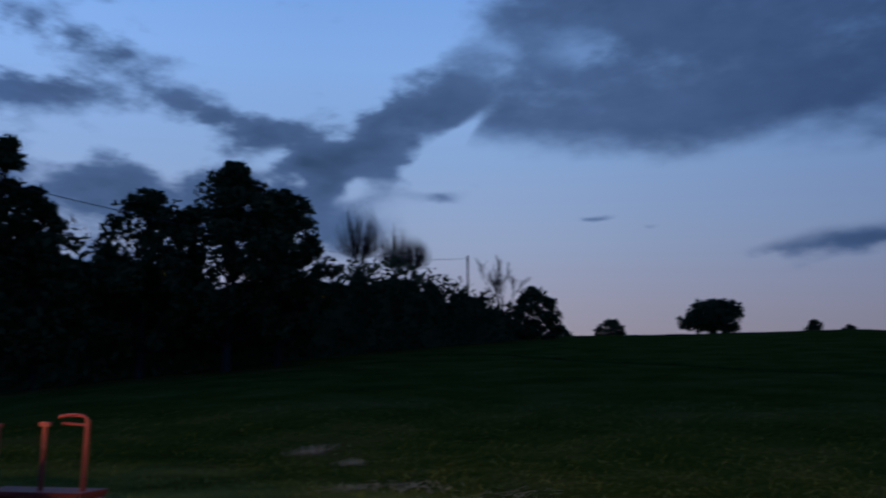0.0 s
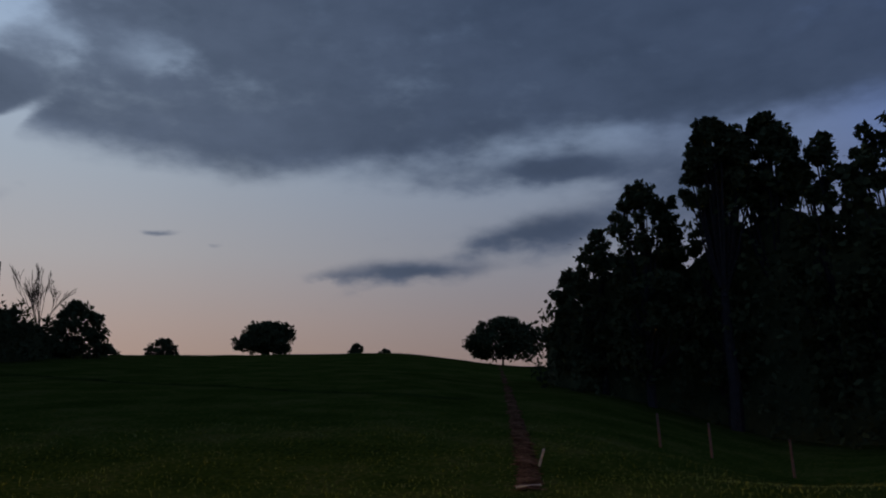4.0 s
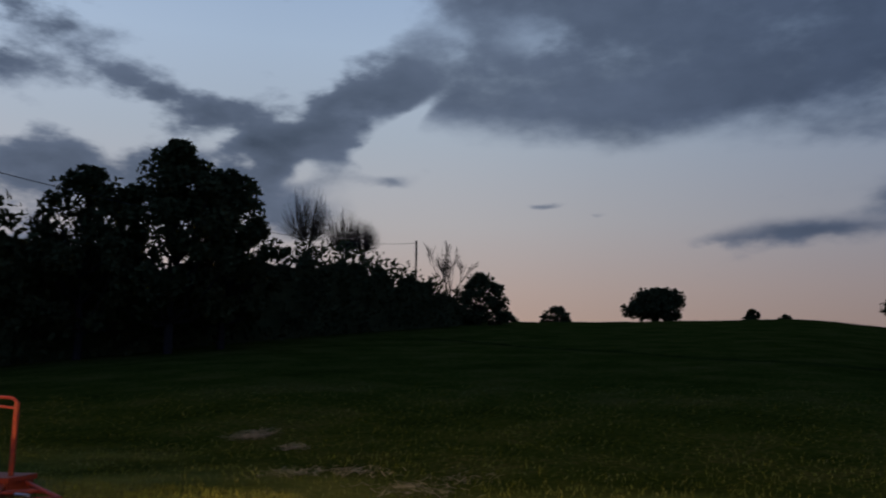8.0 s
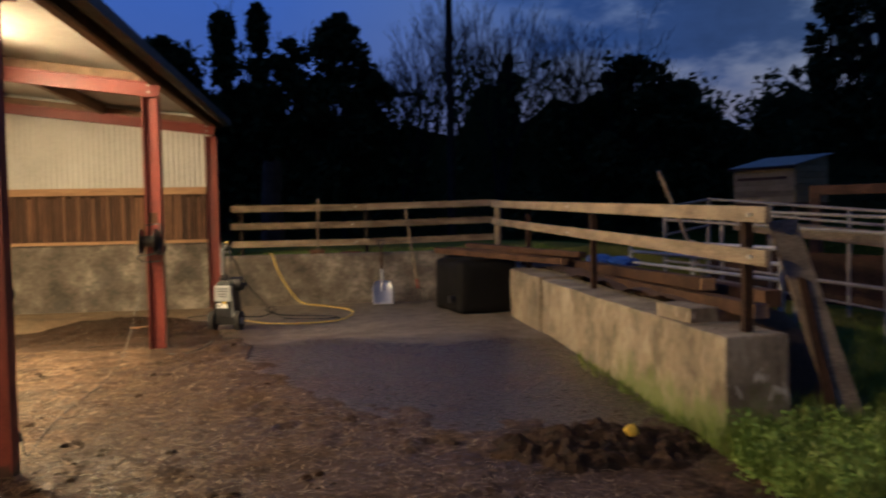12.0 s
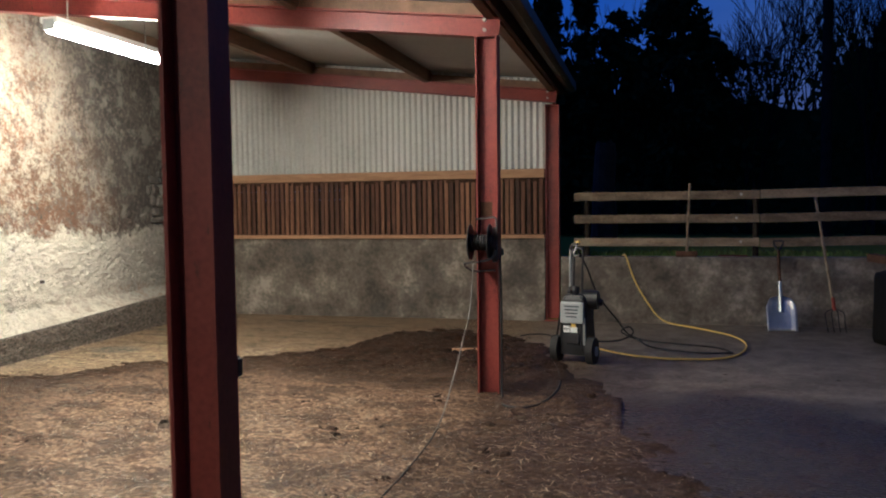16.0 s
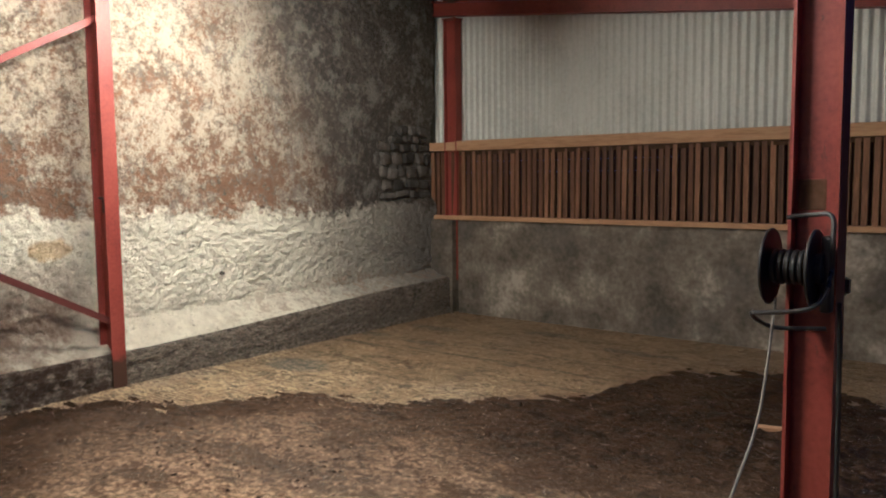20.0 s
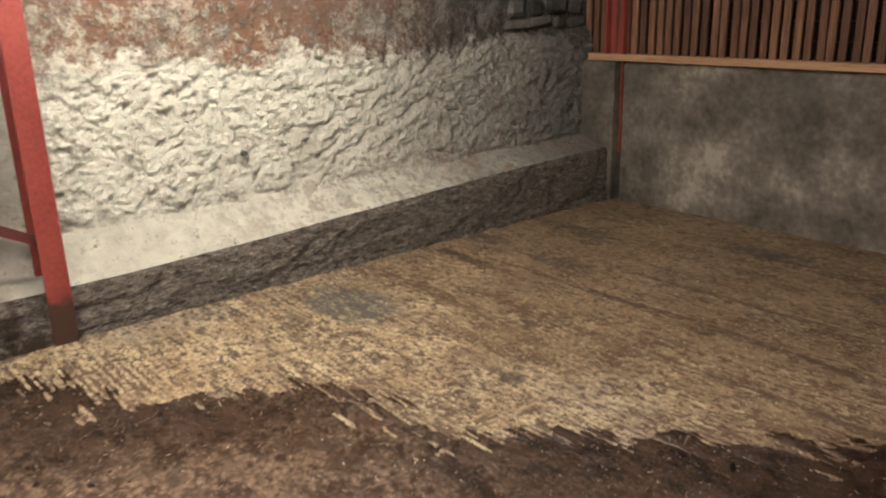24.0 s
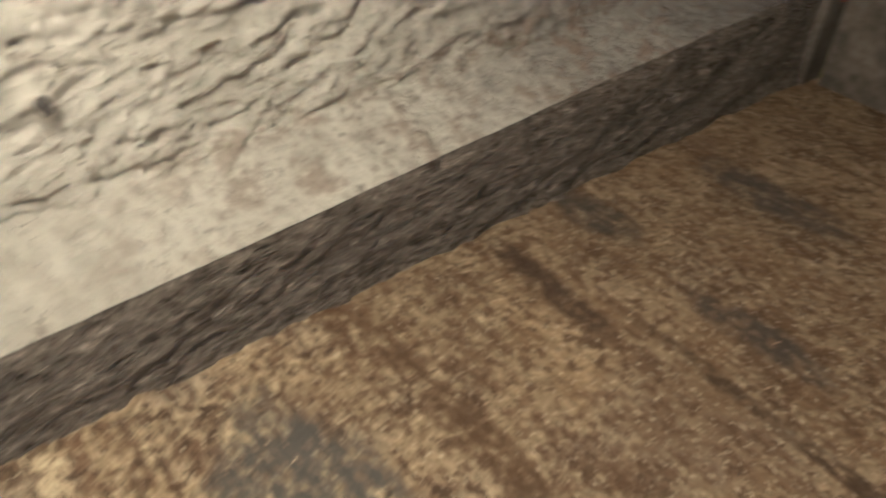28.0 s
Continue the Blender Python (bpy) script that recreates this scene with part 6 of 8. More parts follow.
timber(3.4, 11.4, 0.82, 4.62, 8.9, 0.76, 0.10, 0.08, "rough dark timber laid over the tank and wall", True)
timber(3.6, 11.5, 0.82, 4.85, 9.05, 0.775, 0.10, 0.08, "rough dark timber laid beside another")
timber(3.9, 11.5, 0.88, 4.75, 8.6, 0.85, 0.11, 0.07, "rough dark timber on the pile")
timber(4.85, 9.6, 0.70, 4.66, 5.3, 0.80, 0.12, 0.10, "long dark beam with a pale sawn end", True)
timber(5.08, 9.0, 0.66, 4.95, 4.9, 0.72, 0.13, 0.12, "long dark beam lying on the soil")
timber(4.72, 7.6, 0.64, 4.6, 4.45, 0.70, 0.11, 0.10, "short dark beam with a pale sawn end", True)
for bx_, by_ in ((4.95, 8.6), (5.05, 8.1)):
    rag = thing("blue_sack", (bx_, by_, 0.78), "crumpled blue plastic sack on the timbers", "sack")
    bm = bmesh.new()
    bmesh.ops.create_icosphere(bm, subdivisions=3, radius=0.16)
    for vtx in bm.verts:
        vtx.co = Vector((vtx.co.x, vtx.co.y * 1.3, max(-0.02, vtx.co.z * 0.5))) * (1 + 0.35 * noise.noise(vtx.co * 9 + Vector((bx_ * 5, 0, 0))))
    part("sack", bm, M_BLUE, rag)

# ---------------------------------------------------------------- pressure washer
wash = thing("pressure_washer", (0.60, 9.70, 0.0), "grey and black upright pressure washer on two wheels", "pressure washer", rz=-16)
bm = bmesh.new()
prof = [(-0.15, 0.10, 0.17), (-0.155, 0.30, 0.16), (-0.15, 0.46, 0.15), (-0.14, 0.58, 0.14), (-0.11, 0.63, 0.11)]
rings = []
for y0, z, w in prof:
    rings.append([bm.verts.new(p) for p in ((-w, y0, z), (-w * 0.72, y0 - 0.03, z), (w * 0.72, y0 - 0.03, z), (w, y0, z), (w, 0.10, z), (-w, 0.10, z))])
for a, b in zip(rings, rings[1:]):
    for i in range(6):
        bm.faces.new((a[i], a[(i + 1) % 6], b[(i + 1) % 6], b[i]))
bm.faces.new(rings[0][::-1])
bm.faces.new(rings[-1])
bmesh.ops.bevel(bm, geom=list(bm.edges), offset=0.012, segments=2, affect="EDGES")
body = part("body", bm, M_BLACK, wash, "black housing")
part("front_panel", B((0.0, -0.185, 0.47), (0.27, 0.05, 0.2), 0.02, Matrix.Rotation(radians(-2), 4, "X")), M_GREY, wash, "grey front cover")
for i in range(4):
    part("vent_slot", B((0.0, -0.209, 0.53 - 0.032 * i), (0.17 - 0.015 * i, 0.012, 0.011), 0.003), M_DARKSTEEL, wash)
part("lower_panel", B((0.01, -0.188, 0.225), (0.15, 0.03, 0.10), 0.012), M_DARKSTEEL, wash)
part("label_plate", B((-0.065, -0.188, 0.315), (0.07, 0.01, 0.06), 0.001), M_WHITEP, wash, "white sticker")
part("label_plate", B((0.02, -0.188, 0.31), (0.08, 0.01, 0.05), 0.001), M_WHITEP, wash, "white sticker")
part("label_plate", B((0.015, -0.1885, 0.352), (0.05, 0.01, 0.034), 0.001), M_YELLOWP, wash, "yellow warning sticker")
for i in range(3):
    part("print_bar", B((-0.085 + 0.02 * i, -0.1935, 0.315), (0.008, 0.002, 0.03)), M_BLACK, wash)
part("side_strip", B((0.135, -0.165, 0.30), (0.03, 0.03, 0.26), 0.01), M_LANCE, wash)
part("hose_collar", R((-0.01, -0.08, 0.62), (-0.01, -0.06, 0.70), 0.045, n=16), M_BLACK, wash)
part("base_tray", B((0, -0.02, 0.12), (0.32, 0.30, 0.11), 0.03), M_BLACK, wash)
for sx in (-1, 1):
    wh = part("wheel", R((sx * 0.165, -0.12, 0.115), (sx * 0.245, -0.12, 0.115), 0.128, n=24), M_RUBBER, wash)
    part("hub", R((sx * 0.25, -0.12, 0.115), (sx * 0.262, -0.12, 0.115), 0.045, n=16), M_GREY, wh)
    part("handle_post", tube(bmesh.new(), curve_pts([(-0.03 + sx * 0.05, 0.07, 0.5), (-0.03 + sx * 0.05, 0.08, 0.8), (-0.03 + sx * 0.05, 0.10, 1.02), (-0.03 + sx * 0.03, 0.12, 1.05)], 5), 0.013), M_DARKSTEEL, wash)
part("handle_bar", R((-0.08, 0.12, 1.055), (0.02, 0.12, 1.055), 0.015), M_BLACK, wash)
part("motor", R((0.06, -0.02, 0.58), (0.235, 0.0, 0.58), 0.088, n=20), M_BLACK, wash)
part("pump_outlet", R((0.21, 0.05, 0.56), (0.27, 0.06, 0.55), 0.03, n=12), M_DARKSTEEL, wash)
part("power_switch", R((-0.05, -0.13, 0.645), (-0.05, -0.13, 0.67), 0.03, n=16), M_DARKSTEEL, wash)
lance = part("lance", R((-0.075, -0.03, 0.6), (-0.085, 0.0, 1.06), 0.018, n=12), M_LANCE, wash, "grey spray lance in its holder")
part("lance_sleeve", R((-0.075, -0.03, 0.58), (-0.076, -0.028, 0.7), 0.028, n=12), M_DARKSTEEL, lance)
gun = part("spray_gun", tube(bmesh.new(), curve_pts([(-0.085, 0.0, 1.04), (-0.06, -0.02, 1.09), (0.0, -0.04, 1.105), (0.03, -0.05, 1.115)], 5), 0.017), M_DARKSTEEL, wash, "black and grey spray gun")
part("coloured_cap", tube(bmesh.new(), curve_pts([(0.005, -0.042, 1.112), (0.02, -0.047, 1.118), (0.034, -0.051, 1.122)], 4), 0.0165), M_YELLOWP, gun, "yellow end cap")
part("trigger", tube(bmesh.new(), curve_pts([(-0.02, -0.03, 1.12), (-0.005, -0.04, 1.07), (-0.04, -0.03, 1.02)], 5), 0.008), M_PALEGREY, gun)
part("grip", tube(bmesh.new(), curve_pts([(-0.07, -0.01, 1.05), (-0.03, -0.03, 1.0), (0.04, -0.05, 0.99)], 5), 0.014), M_BLACK, gun)
wash.scale = (0.8, 0.8, 0.95)


def hose(name, pts, r, material, label, category="hose"):
    t = thing(name, (pts[0][0], pts[0][1], 0), label, category)
    o = Vector((pts[0][0], pts[0][1], 0))
    part("line", tube(bmesh.new(), curve_pts([Vector(p) - o for p in pts], 10), r), material, t, smooth=True)
    return t


offcut = thing("wood_offcut", (-0.47, 9.85, 0.02), "pale sawn offcut of wood lying in the muck", "wood", rz=12)
part("offcut", B((0, 0, 0.012), (0.26, 0.05, 0.024), 0.004), M_TIMBER, offcut)
hose("red_rope", [(2.0, 12.16, 0.787), (2.1, 12.14, 0.79), (2.2, 12.17, 0.787), (2.32, 12.15, 0.787)], 0.009, M_DARKRED, "faded red rope lying on the wall top", "rope")
hose("garden_hose", [(0.93, 12.16, 0.79), (0.967, 12.03, 0.78), (1.07, 11.99, 0.50), (1.22, 11.98, 0.24), (1.40, 11.92, 0.05), (1.77, 11.64, 0.016), (2.07, 11.17, 0.016), (2.13, 10.6, 0.016), (1.93, 10.0, 0.016), (1.49, 9.82, 0.016), (1.07, 9.9, 0.02), (0.76, 10.02, 0.05)],
     0.0098, M_YELLOW, "yellow water hose over the wall and floor")
hose("pressure_hose", [(0.60, 9.74, 0.98), (0.66, 10.0, 0.8), (0.74, 10.4, 0.5), (0.9, 10.8, 0.22), (1.0, 11.0, 0.05), (1.1, 10.8, 0.03), (1.25, 10.4, 0.014), (1.63, 10.03, 0.04), (1.9, 10.06, 0.04), (1.96, 10.25, 0.014), (1.8, 10.5, 0.014), (1.2, 10.76, 0.014), (0.95, 10.95, 0.06), (1.02, 11.1, 0.1), (1.06, 10.9, 0.06), (0.9, 10.7, 0.014), (0.66, 10.3, 0.1), (0.65, 9.9, 0.4)],
     0.009, M_RUBBER, "black high-pressure hose lying in loops")
hose("power_cable", [(0.42, 9.9, 0.4), (0.36, 10.1, 0.12), (0.28, 10.6, 0.01), (0.2, 10.95, 0.01), (0.02, 11.0, 0.01), (-0.1, 10.85, 0.01)], 0.008, M_RUBBER, "black power cable on the concrete", "cable")
hose("extension_cable", [(0.34, 9.80, 0.02), (0.40, 9.5, 0.014), (0.5, 9.0, 0.014), (0.55, 8.5, 0.02), (0.5, 8.05, 0.022), (0.38, 7.86, 0.02), (0.23, 7.9, 0.02), (0.175, 8.15, 0.03), (0.168, 8.2, 0.3), (0.168, 8.19, 0.8), (0.165, 8.17, 1.02)], 0.008, M_RUBBER, "black extension cable along the column", "cable")
hose("reel_cable", [(0.0, 8.04, 1.04), (0.0, 7.9, 0.69), (0.0, 7.66, 0.5), (0.0, 7.33, 0.277), (-0.01, 6.97, 0.085), (-0.06, 6.5, fall(6.5) + 0.035), (-0.09, 5.9, fall(5.9) + 0.03), (-0.06, 5.3, fall(5.3) + 0.03), (0.0, 4.8, fall(4.8) + 0.03), (0.06, 4.57, 0.1)], 0.0048, M_CABLE, "grey reel cable trailing to the floor", "cable")

# cable reel on the column
reel = thing("cable_reel", (0.055, 8.08, 1.14), "black cable reel hung on the red column", "cable reel", rz=0)
for sx, nm in ((-0.085, "flange"), (0.055, "flange")):
    bm = bmesh.new()
    rod(bm, (sx - 0.005, 0, 0), (sx + 0.005, 0, 0), 0.128, n=32)
    bmesh.ops.bevel(bm, geom=[e for e in bm.edges if e.calc_length() < 0.05], offset=0.003, segments=1, affect="EDGES")
    part(nm, bm, M_BLACK, reel)
part("drum", R((-0.08, 0, 0), (0.05, 0, 0), 0.046, n=24), M_BLACK, reel)
for i in range(6):
    bm = bmesh.new()
    tube(bm, [(-0.066 + 0.021 * i, 0.05 * math.cos(a), 0.05 * math.sin(a)) for a in (2 * math.pi * k / 20 for k in range(21))], 0.010, 6)
    part("cable_turn", bm, M_BLACK, reel)
part("carry_frame", tube(bmesh.new(), curve_pts([(0.10, 0.02, 0.0), (0.10, -0.05, -0.07), (0.06, -0.09, -0.12), (-0.07, -0.12, -0.14), (-0.105, -0.12, -0.145), (-0.10, -0.06, -0.18), (-0.06, 0.02, -0.21), (0.08, 0.06, -0.205)], 6), 0.0075), M_TUBESTEEL, reel, "bent steel carrying frame")
part("top_hook", tube(bmesh.new(), curve_pts([(0.10, 0.02, 0.0), (0.105, 0.0, 0.1), (0.09, 0.04, 0.17), (0.02, 0.09, 0.17), (-0.06, 0.08, 0.16)], 6), 0.008), M_DARKSTEEL, reel)
part("socket_hub", R((0.06, 0, 0), (0.08, 0, 0), 0.05, n=20), M_DARKSTEEL, reel)
# black plate added for the shadowed flange and box beside the reel
part("mounting_plate", B((0.085, 0.03, -0.02), (0.035, 0.05, 0.25), 0.008), M_BLACK, reel)
pad = thing("wood_pad", (0.05, 8.262, 1.375), "brown wooden pad strapped in the column web", "board")
part("pad", B((0, 0, 0), (0.105, 0.012, 0.12), 0.012), M_OLDWOOD, pad)
for x, y, z, lab in ((0.135, 8.35, 1.055, "black socket box fixed behind the column"), (0.04, 4.53, 0.955, "black socket box fixed behind the column"), (0.045, 4.53, 0.12, "black cable box low on the column")):
    sb = thing("socket_box", (x, y, z), lab, "socket")
    part("case", B((0, 0, 0), (0.034, 0.036, 0.062), 0.005), M_BLACK, sb)
    part("lid", B((0.02, 0, 0.0), (0.009, 0.03, 0.05), 0.003), M_BLACK, sb)
peg = thing("bar_peg", (-0.10, 4.46, 0.22), "short rusty bar stuck through the column", "bar")
part("bar", R((-0.06, 0, 0), (0.05, 0, 0), 0.012), M_ORANGE, peg)

# ---------------------------------------------------------------- sheep hurdles and boards on the grass


def hurdle(a, b, h, rails, label, posts=(0.0, 1.0), sheet=None, metal=None):
    """A tubular hurdle between two ground points."""
    za, zb = ground_z(*a), ground_z(*b)
    o = thing("sheep_hurdle", (a[0], a[1], za), label, "hurdle", "hurdles")
    d = Vector((b[0] - a[0], b[1] - a[1], zb - za))
    for t in posts:
        p = d * t
        part("upright", R(p, p + Vector((0, 0, h)), 0.021, n=10), metal or M_OLDGALV, o)
    for r in rails:
        part("rail", R(Vector((0, 0, r)), d + Vector((0, 0, r)), 0.016, n=8), metal or M_OLDGALV, o)
    if sheet:
        z0, z1 = sheet
        q = Matrix.Rotation(math.atan2(d.y, d.x), 4, "Z")
        part("infill_board", B(d / 2 + Vector((0, 0, (z0 + z1) / 2)), (d.length * 0.98, 0.012, z1 - z0), 0.0, q), M_OLDWOOD, o)
    return o


hurdle((6.62, 5.95), (5.75, 8.6), 1.14, (1.12, 0.98, 0.5), "galvanised sheep hurdle with tubular rails", (0, 0.34, 0.68, 1.0))
hurdle((7.48, 6.3), (6.5, 9.0), 1.14, (1.12, 0.98, 0.14), "galvanised sheep hurdle with boarded infill", (0, 0.34, 0.68, 1.0), (0.08, 0.62))
hurdle((6.62, 5.95), (7.48, 6.3), 1.14, (1.13,), "short galvanised hurdle across the race end", (0.02, 0.98))
hurdle((5.75, 8.6), (6.5, 9.0), 1.14, (1.12, 0.8), "short galvanised hurdle across the race end", (0.02, 0.98))
hurdle((5.25, 5.3), (5.1, 8.0), 1.05, (1.02, 0.9, 0.78, 0.66, 0.5), "bright galvanised gate leaning on the soil bank", (0, 0.5, 1.0), None, M_GALV)


def leaning_board(name, corners, thick, material, label, category):
    """A board given by bottom a, bottom b, top b, top a."""
    c = [Vector(p) for p in corners]
    base = thing(name, tuple(c[0]), label, category)
    n = (c[1] - c[0]).cross(c[3] - c[0]).normalized() * thick
    bm = bmesh.new()
    lo = [bm.verts.new(p - c[0]) for p in c]
    hi = [bm.verts.new(p - c[0] + n) for p in c]
    bm.faces.new(lo[::-1])
    bm.faces.new(hi)
    for i in range(4):
        bm.faces.new((lo[i], lo[(i + 1) % 4], hi[(i + 1) % 4], hi[i]))
    bmesh.ops.bevel(bm, geom=list(bm.edges), offset=0.003, segments=1, affect="EDGES")
    part("board", bm, material, base)
    return base


g1 = ground_z(7.3, 5.2)
leaning_board("plywood_sheet", [(7.18, 5.08, g1), (7.95, 6.75, g1 + 0.02), (7.82, 6.80, g1 + 0.92), (7.05, 5.14, g1 + 0.92)], 0.018, M_BOARD, "weathered plywood sheet leaning on the hurdles", "board")
leaning_board("plywood_sheet", [(7.34, 5.02, g1), (8.08, 6.66, g1 + 0.02), (7.9, 6.74, g1 + 0.90), (7.15, 5.08, g1 + 0.93)], 0.018, M_BOARD, "weathered plywood sheet leaning on another", "board")
leaning_board("plywood_strip", [(7.43, 6.25, g1 + 0.76), (6.6, 8.6, g1 + 0.96), (6.6, 8.6, g1 + 1.12), (7.43, 6.25, g1 + 0.92)], 0.015, M_BOARD, "long pale board tied along the hurdle", "board")
leaning_board("plank", [(4.915, 4.158, 0.03), (5.108, 4.13, 0.03), (4.73, 4.29, 1.296), (4.567, 4.32, 1.277)], 0.03, M_RAIL, "grey weathered plank leaning by the fence end", "plank")
leaning_board("plank", [(5.06, 4.255, 0.03), (5.14, 4.236, 0.03), (4.80, 4.39, 1.13), (4.72, 4.41, 1.15)], 0.03, M_RAIL, "narrow grey plank leaning behind a wider one", "plank")
leaning_board("plank", [(4.85, 4.10, 0.03), (4.91, 4.08, 0.03), (4.76, 4.20, 0.92), (4.71, 4.22, 0.94)], 0.03, M_OLDWOOD, "dark short plank leaning with the others", "plank")
feed = thing("feed_block", (6.98, 5.95, ground_z(6.98, 5.95)), "yellowish wooden block on the grass by the hurdles", "block", rz=20)
part("block", B((0, 0, 0.12), (0.36, 0.22, 0.26), 0.015), M_TIMBER, feed)
pole = thing("lean_pole", (5.86, 8.16, 0.0), "pale pole leaning out of the hurdles", "pole")
part("pole", R((0.18, 0.02, 0.55), (-0.33, 0.1, 1.80), 0.022, n=10), M_RAIL, pole)
# timber frame with a heavy cross beam
gz = 0.14
horse = thing("timber_frame", (8.36, 8.36, gz), "heavy timber trestle with a cross beam", "trestle", rz=-35.5)
part("cross_beam", B((0, 0, 1.42), (1.56, 0.13, 0.12), 0.01), M_OLDWOOD, horse)
for sx in (-0.72, 0.76):
    for sy in (-0.22, 0.26):
        bm = bmesh.new()
        p, q = Vector((sx, sy, 0)), Vector((sx, sy * 0.2, 1.38))
        dd = q - p
        box(bm, (p + q) / 2, (0.12, 0.1, dd.length), 0.008, dd.to_track_quat("Z", "Y").to_matrix().to_4x4())
        part("leg", bm, M_OLDWOOD, horse)
# orange weigh crate frame
gz = ground_z(9.1, 6.4)
crate = thing("weigh_frame", (9.11, 6.45, gz), "orange painted steel weigh frame standing on grass", "frame", rz=8)
for p0, p1, r in (((0.0, -0.56, 0.1), (0.0, -0.56, 1.03), 0.03), ((-0.04, -0.03, 0.1), (-0.04, -0.03, 1.0), 0.028), ((-0.04, 0.62, 0.1), (-0.04, 0.62, 0.98), 0.03)):
    part("upright", R(p0, p1, r, n=8), M_ORANGE, crate)
part("top_bar", tube(bmesh.new(), curve_pts([(0.0, -0.56, 1.03), (-0.01, -0.50, 1.08), (-0.02, -0.34, 1.09), (-0.03, -0.2, 1.07)], 5), 0.02), M_ORANGE, crate)
part("top_bar", R((0.0, -0.56, 0.97), (-0.02, -0.25, 1.0), 0.016), M_ORANGE, crate)
part("bracket", B((-0.04, -0.03, 0.985), (0.06, 0.13, 0.05), 0.006), M_ORANGE, crate)
part("bracket", B((-0.04, 0.62, 0.965), (0.06, 0.09, 0.05), 0.006), M_ORANGE, crate)
part("platform", B((0.05, 0.02, 0.2), (0.5, 1.4, 0.06), 0.008), M_ORANGE, crate)
for sy in (-0.6, 0.0, 0.6):
    part("foot", B((0.05, sy, 0.08), (0.46, 0.1, 0.18), 0.008), M_ORANGE, crate)
for p0, p1 in (((-0.2, -0.62, 0.15), (-0.72, -0.86, 0.06)), ((0.12, -0.66, 0.15), (-0.3, -1.38, 0.05)), ((-0.72, -0.86, 0.06), (-0.3, -1.38, 0.05)), ((-0.4, -0.74, 0.1), (-0.05, -1.0, 0.09))):
    part("hitch_bar", R(p0, p1, 0.026), M_ORANGE, crate)
part("hitch_tread", R((-0.36, -0.9, 0.09), (-0.42, -1.1, 0.09), 0.018), M_GALV, crate)
# hen house
gz = ground_z(12.8, 18.0)
hen = thing("hen_house", (12.8, 18.0, gz), "small boarded hen house with a sloping sheet roof", "hen house", rz=-68)
hz = 2.34 - gz
HL = 1.7
for i in range(6):
    part("wall_board", B((0, -0.62, hz - 0.09 - 0.145 * i), (HL, 0.03, 0.138), 0.004), M_HEN, hen)
    part("wall_board", B((HL / 2 + 0.02, -0.02, hz - 0.09 - 0.145 * i), (0.03, 1.2, 0.138), 0.004), M_HEN, hen)
bm = bmesh.new()
tri = [[bm.verts.new((HL / 2 + dx, yy, hz - 0.02 + zz)) for yy, zz in ((-0.62, 0.0), (0.58, 0.0), (0.58, 0.25))] for dx in (0.005, 0.035)]
bm.faces.new(tri[0][::-1])
bm.faces.new(tri[1])
for i in range(3):
    bm.faces.new((tri[0][i], tri[0][(i + 1) % 3], tri[1][(i + 1) % 3], tri[1][i]))
part("gable_board", bm, M_HEN, hen)
part("back_wall", B((0, 0.6, hz - 0.33), (HL, 0.03, 1.14), 0.004), M_HEN, hen)
part("side_wall", B((-HL / 2 - 0.02, -0.02, hz - 0.45), (0.03, 1.2, 0.9), 0.004), M_HEN, hen)
part("floor_frame", B((0, 0, hz - 0.93), (HL, 1.2, 0.08), 0.004), M_OLDWOOD, hen)
for sx in (-0.75, 0.75):
    for sy in (-0.5, 0.5):
        part("leg", B((sx, sy, (hz - 0.95) / 2), (0.08, 0.08, hz - 0.95), 0.004), M_OLDWOOD, hen)
part("trim", B((-0.05, -0.645, hz - 0.3), (HL - 0.3, 0.02, 0.07), 0.003), M_OLDWOOD, hen)
part("roof_panel", B((0, -0.02, hz + 0.125), (HL + 0.18, 1.5, 0.03), 0.004, Matrix.Rotation(radians(11.5), 4, "X")), M_OLDGALV, hen)
part("roof_edge", B((0, -0.74, hz - 0.05), (HL + 0.18, 0.03, 0.08), 0.004), M_OLDWOOD, hen)

# ---------------------------------------------------------------- overhead line
PX, PY = polar(8.5, 26)
FX, FY = polar(71.4, 90)
up1 = thing("utility_pole", (PX, PY, ground_z(PX, PY)), "dark wooden utility pole among the trees", "utility pole", "utility poles")
ztop = 1.45 + 26 * math.tan(radians(17.3))
part("shaft", R((0, 0, -0.3), (0, 0, ztop - ground_z(PX, PY)), 0.15, 0.10, 12), M_BARK, up1)
part("insulator", R((0, 0, ztop - ground_z(PX, PY) - 0.35), (0.12, 0, ztop - ground_z(PX, PY) - 0.35), 0.04), M_GREY, up1)
up2 = thing("utility_pole", (FX, FY, ground_z(FX, FY)), "far wooden utility pole above the hedge", "utility pole", "utility poles")
zt2 = 1.45 + 90 * math.tan(radians(9.75))
part("shaft", R((0, 0, -0.3), (0, 0, zt2 - ground_z(FX, FY)), 0.13, 0.11, 12), M_BARK, up2)
line = []
for i in range(33):
    t = i / 32
    sag = 4 * t * (1 - t) * 1.9
    line.append((PX + (FX - PX) * t, PY + (FY - PY) * t, ztop - 0.3 + (zt2 - ztop) * t - sag))
wire = thing("overhead_cable", tuple(line[0]), "black overhead cable strung between two poles", "cable")
part("wire", tube(bmesh.new(), [Vector(p) - Vector(line[0]) for p in line], 0.02, 5), M_RUBBER, wire)

# ---------------------------------------------------------------- trees


